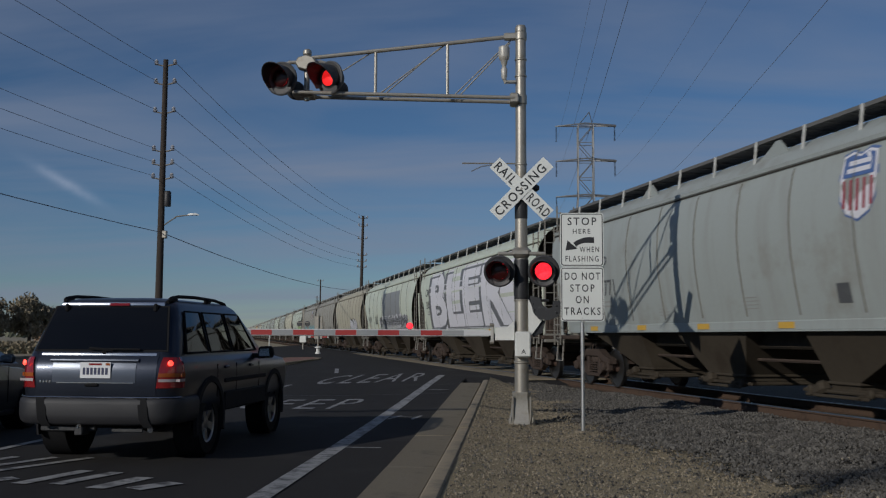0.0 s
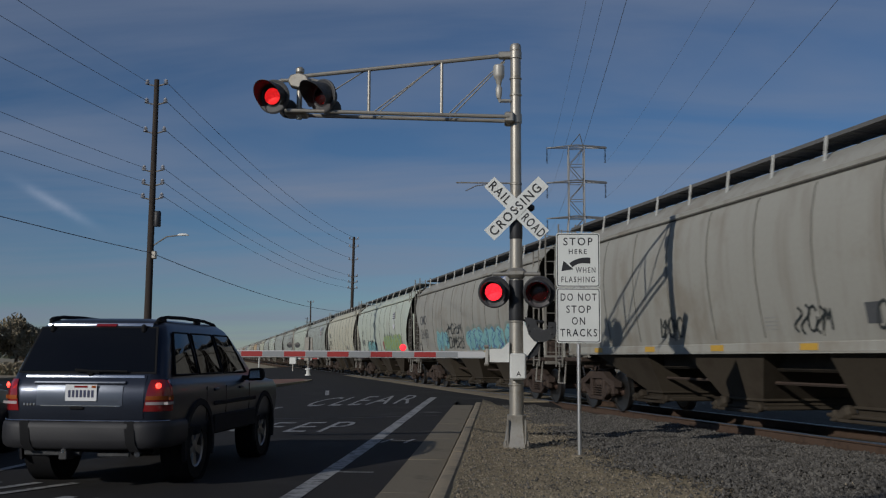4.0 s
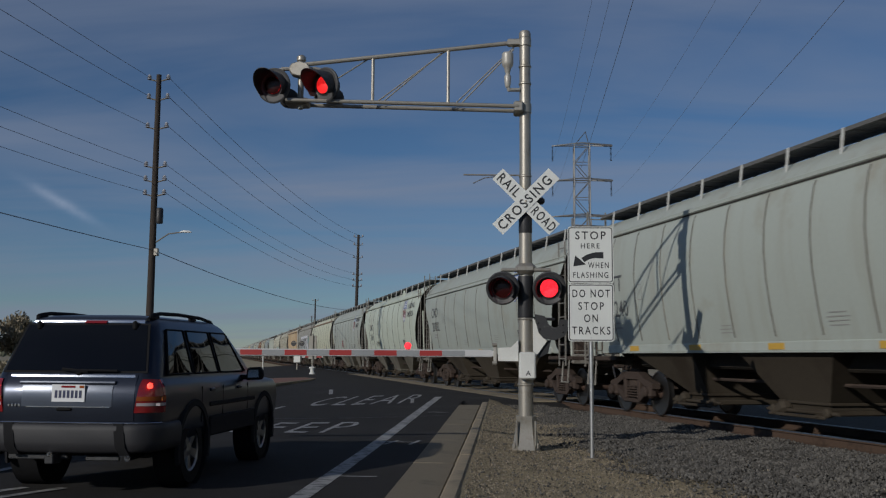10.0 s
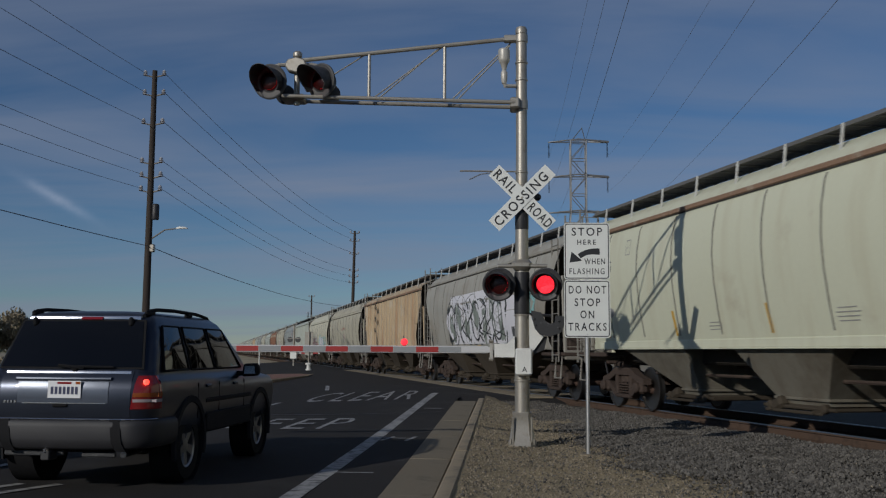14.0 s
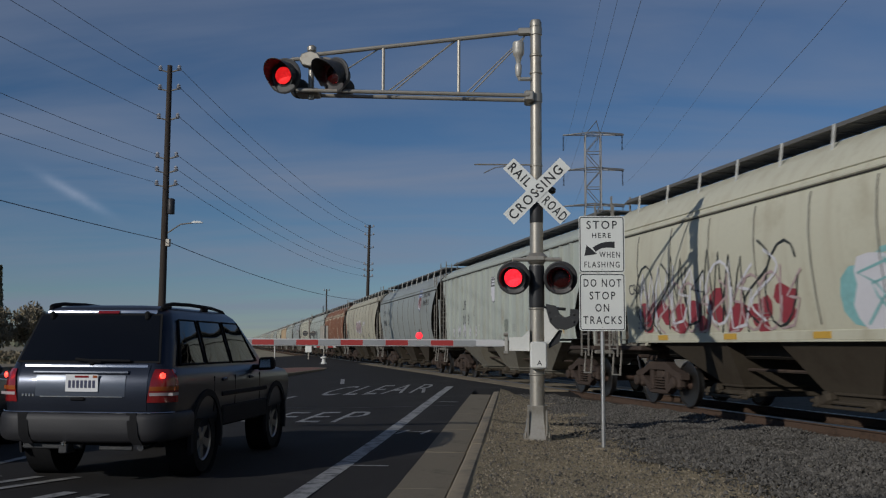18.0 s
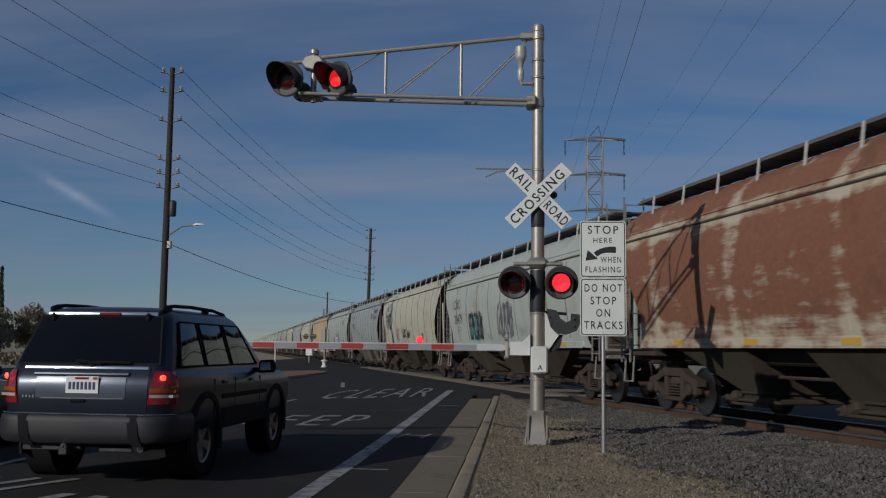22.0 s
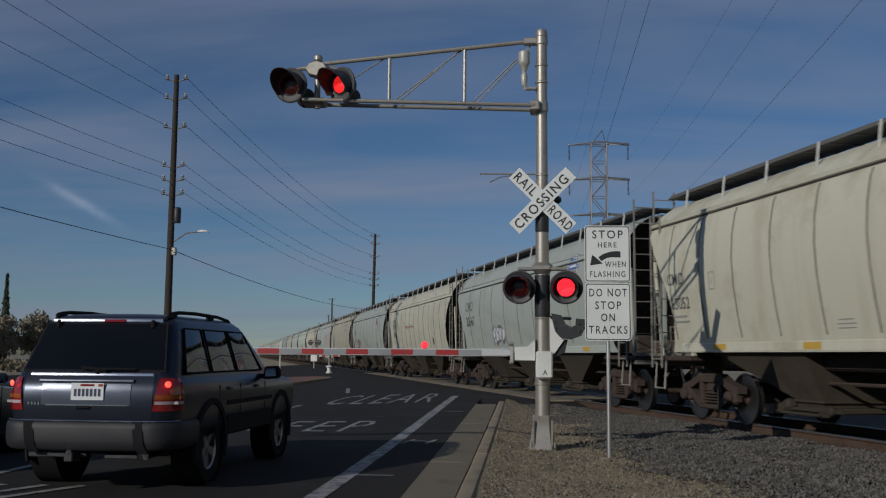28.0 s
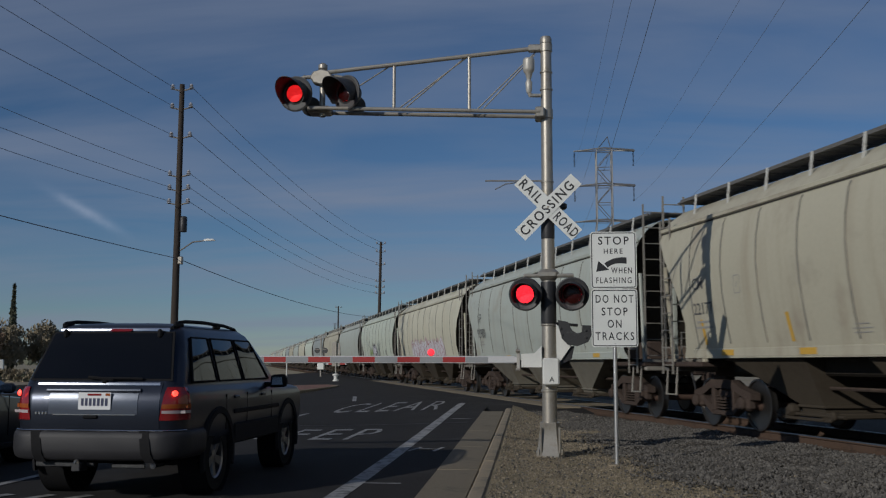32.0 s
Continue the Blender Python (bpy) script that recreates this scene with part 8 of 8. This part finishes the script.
bx, by = bearing(28.75, 95)
cypress(bx, by, 8.4, 0.36, 1)
bx, by = bearing(31.2, 100)
cypress(bx, by, 9.0, 0.5, 2)
for i, (deg, dist, h, sp, mat, lab) in enumerate((
        (32.6, 105, 11.0, 4.2, LEAF_OLIVE, "tall open olive-green tree with gaps"), (27.0, 92, 4.6, 2.6, LEAF_OLIVE, "bushy olive-green tree with gaps"), (29.4, 90, 4.8, 2.8, LEAF_OLIVE, "bushy olive-green tree with gaps"),
        (30.6, 86, 4.4, 2.6, LEAF_RUST, "low tree with rusty autumn leaves"), (34.8, 92, 5.6, 3.2, LEAF_RUST, "low tree with rusty autumn leaves"), (37.0, 95, 6.5, 3.6, LEAF_OLIVE, "bushy olive-green tree with gaps"),
        (26.0, 98, 3.6, 2.4, LEAF_RUST, "low tree with rusty autumn leaves"), (33.0, 84, 3.6, 2.8, LEAF_DARK, "low dark green leafy shrub"), (25.0, 110, 3.2, 2.4, LEAF_DARK, "low dark green leafy shrub"), (40.0, 90, 6.0, 3.6, LEAF_DARK, "broad dark green leafy tree"))):
    bx, by = bearing(deg, dist)
    tree(bx, by, h, sp, mat, 20 + i, lab, trunk=0.18, leaf=0.17, count=5200 if h > 4 else 3600, gaps=16)
r_h = random.Random(5)
for i in range(7):
    bx, by = bearing(26.5 + 1.9 * i, 66 + 0.6 * i)
    ob = thing("hedge", "low clipped green hedge", "hedge", pose(bx, by, 0.0, 0, 0, 20))
    tagged(part("foliage", leaves(r_h, 900, lambda: (r_h.uniform(-1.4, 1.4), r_h.uniform(-0.5, 0.5), r_h.uniform(0.0, 0.9)), 0.14), LEAF_OLIVE, ob, smooth=0), kind="stuff")
    part("hedge_core", Mesh().box((0, 0, 0.3), (2.4, 0.5, 0.6), 0.1), LEAF_DARK, ob)
bx, by = bearing(30.4, 78)
TRAILER = thing("white_trailer", "small white box trailer beside the trees", "trailer", pose(bx, by, 0, 0, 0, 28))
part("trailer_box", Mesh().box((0, 0, 1.05), (3.6, 2.0, 1.0), 0.04), BOX_WHITE, TRAILER)
for x in (-0.7, 0.7):
    part("wheel", Mesh().lathe([(0.16, -0.1), (0.3, -0.1), (0.3, 0.1), (0.16, 0.1)], 16, pose(x, -0.9, 0.3, 90, 0, 0)), TYRE, TRAILER)
# far low hills of trees and roofs along the horizon
r_f = random.Random(9)
far = Mesh()
for i in range(2600):
    a = radians(r_f.uniform(-75, 60))
    d = r_f.uniform(420, 700)
    p = Vector((d * math.sin(a), d * math.cos(a), abs(r_f.gauss(0, 2.2)) * (0.6 + 0.8 * abs(noise.noise(Vector((a * 7, 2, 1)))))))
    s = r_f.uniform(1.5, 3.6)
    k = len(far.v)
    q = Euler((r_f.uniform(0, 6), r_f.uniform(0, 6), r_f.uniform(0, 6))).to_matrix()
    far.v += [tuple(p + q @ Vector(v) * s) for v in ((-1, 0, 0), (0, -0.6, 0.2), (1, 0, 0), (0, 0.6, 0.2))]
    far.f.append((k, k + 1, k + 2, k + 3))
thing("far_woods", "distant line of low dark trees", "woods", kind="stuff", mesh=far, mat=LEAF_DARK, smooth=0)


FLASH_START, FLASH_PERIOD, FLASH_ON = 0.73, 1.541, 0.57     # the left lamp's first flash, seconds from flash to flash, and how long it lasts


def lit(t, side, high):
    """Whether a warning lamp is lit at a time; each pair fails for a while now and then."""
    if high and (0.8 < t < 1.55 or 13.7 < t < 17.35 or 28.45 < t < 31.6):
        return False
    if not high and (4.7 < t < 6.7 or 19.3 < t < 21.7):
        return False
    late = 0.09 if 4.0 < t < 6.5 else 0.0          # one slow beat of the flasher
    left = (t - FLASH_START - late) % FLASH_PERIOD < FLASH_ON
    return left if side < 0 else not left


def motions():
    """The train rolls past at an even speed, its wheels turn, and the lamp discs show their lit face in turn."""
    for ob, s in TRAIN:
        rows = []
        for t in (0.0, 8.0, 16.0, 24.0, 32.0):
            p = on_track(s - (START + SPEED * t))
            rows.append((t, pose(p.x, p.y, RAIL_Z, 0, 0, TRACK_TURN)))
        walk(ob, rows)
    # all wheelsets on the same side of their trucks share one action
    for first in (0, 1):
        same = WHEELS[first::2]
        at = same[0].location.copy()
        walk(same[0], [(i / FPS, pose(at.x, at.y, at.z, 0, -math.degrees(SPEED / FPS / 0.427) * i, 0)) for i in range(32 * FPS + 1)])
        keys = same[0].animation_data
        for w in same[1:]:
            w.rotation_mode = "QUATERNION"
            w.animation_data_create()
            w.animation_data.action = keys.action
            w.animation_data.action_slot = keys.action_slot
    for lens, side, high, at in LENSES:
        rows, was = [], lit(0.0, side, high)
        rows.append((0.0, pose(*at, 0, 0, 0 if was else 180)))
        angle = 0 if was else 180
        for i in range(1, 32 * FPS - 4):
            t = i / FPS
            now = lit(t, side, high)
            if now != was:
                rows.append((t, pose(*at, 0, 0, angle)))
                for j in (1, 2):
                    rows.append((t + j / FPS, pose(*at, 0, 0, angle + 60 * j)))
                angle += 180
                rows.append((t + 3 / FPS, pose(*at, 0, 0, angle)))
                was = now
        rows.append((32.0, pose(*at, 0, 0, angle)))
        walk(lens, rows)


motions()
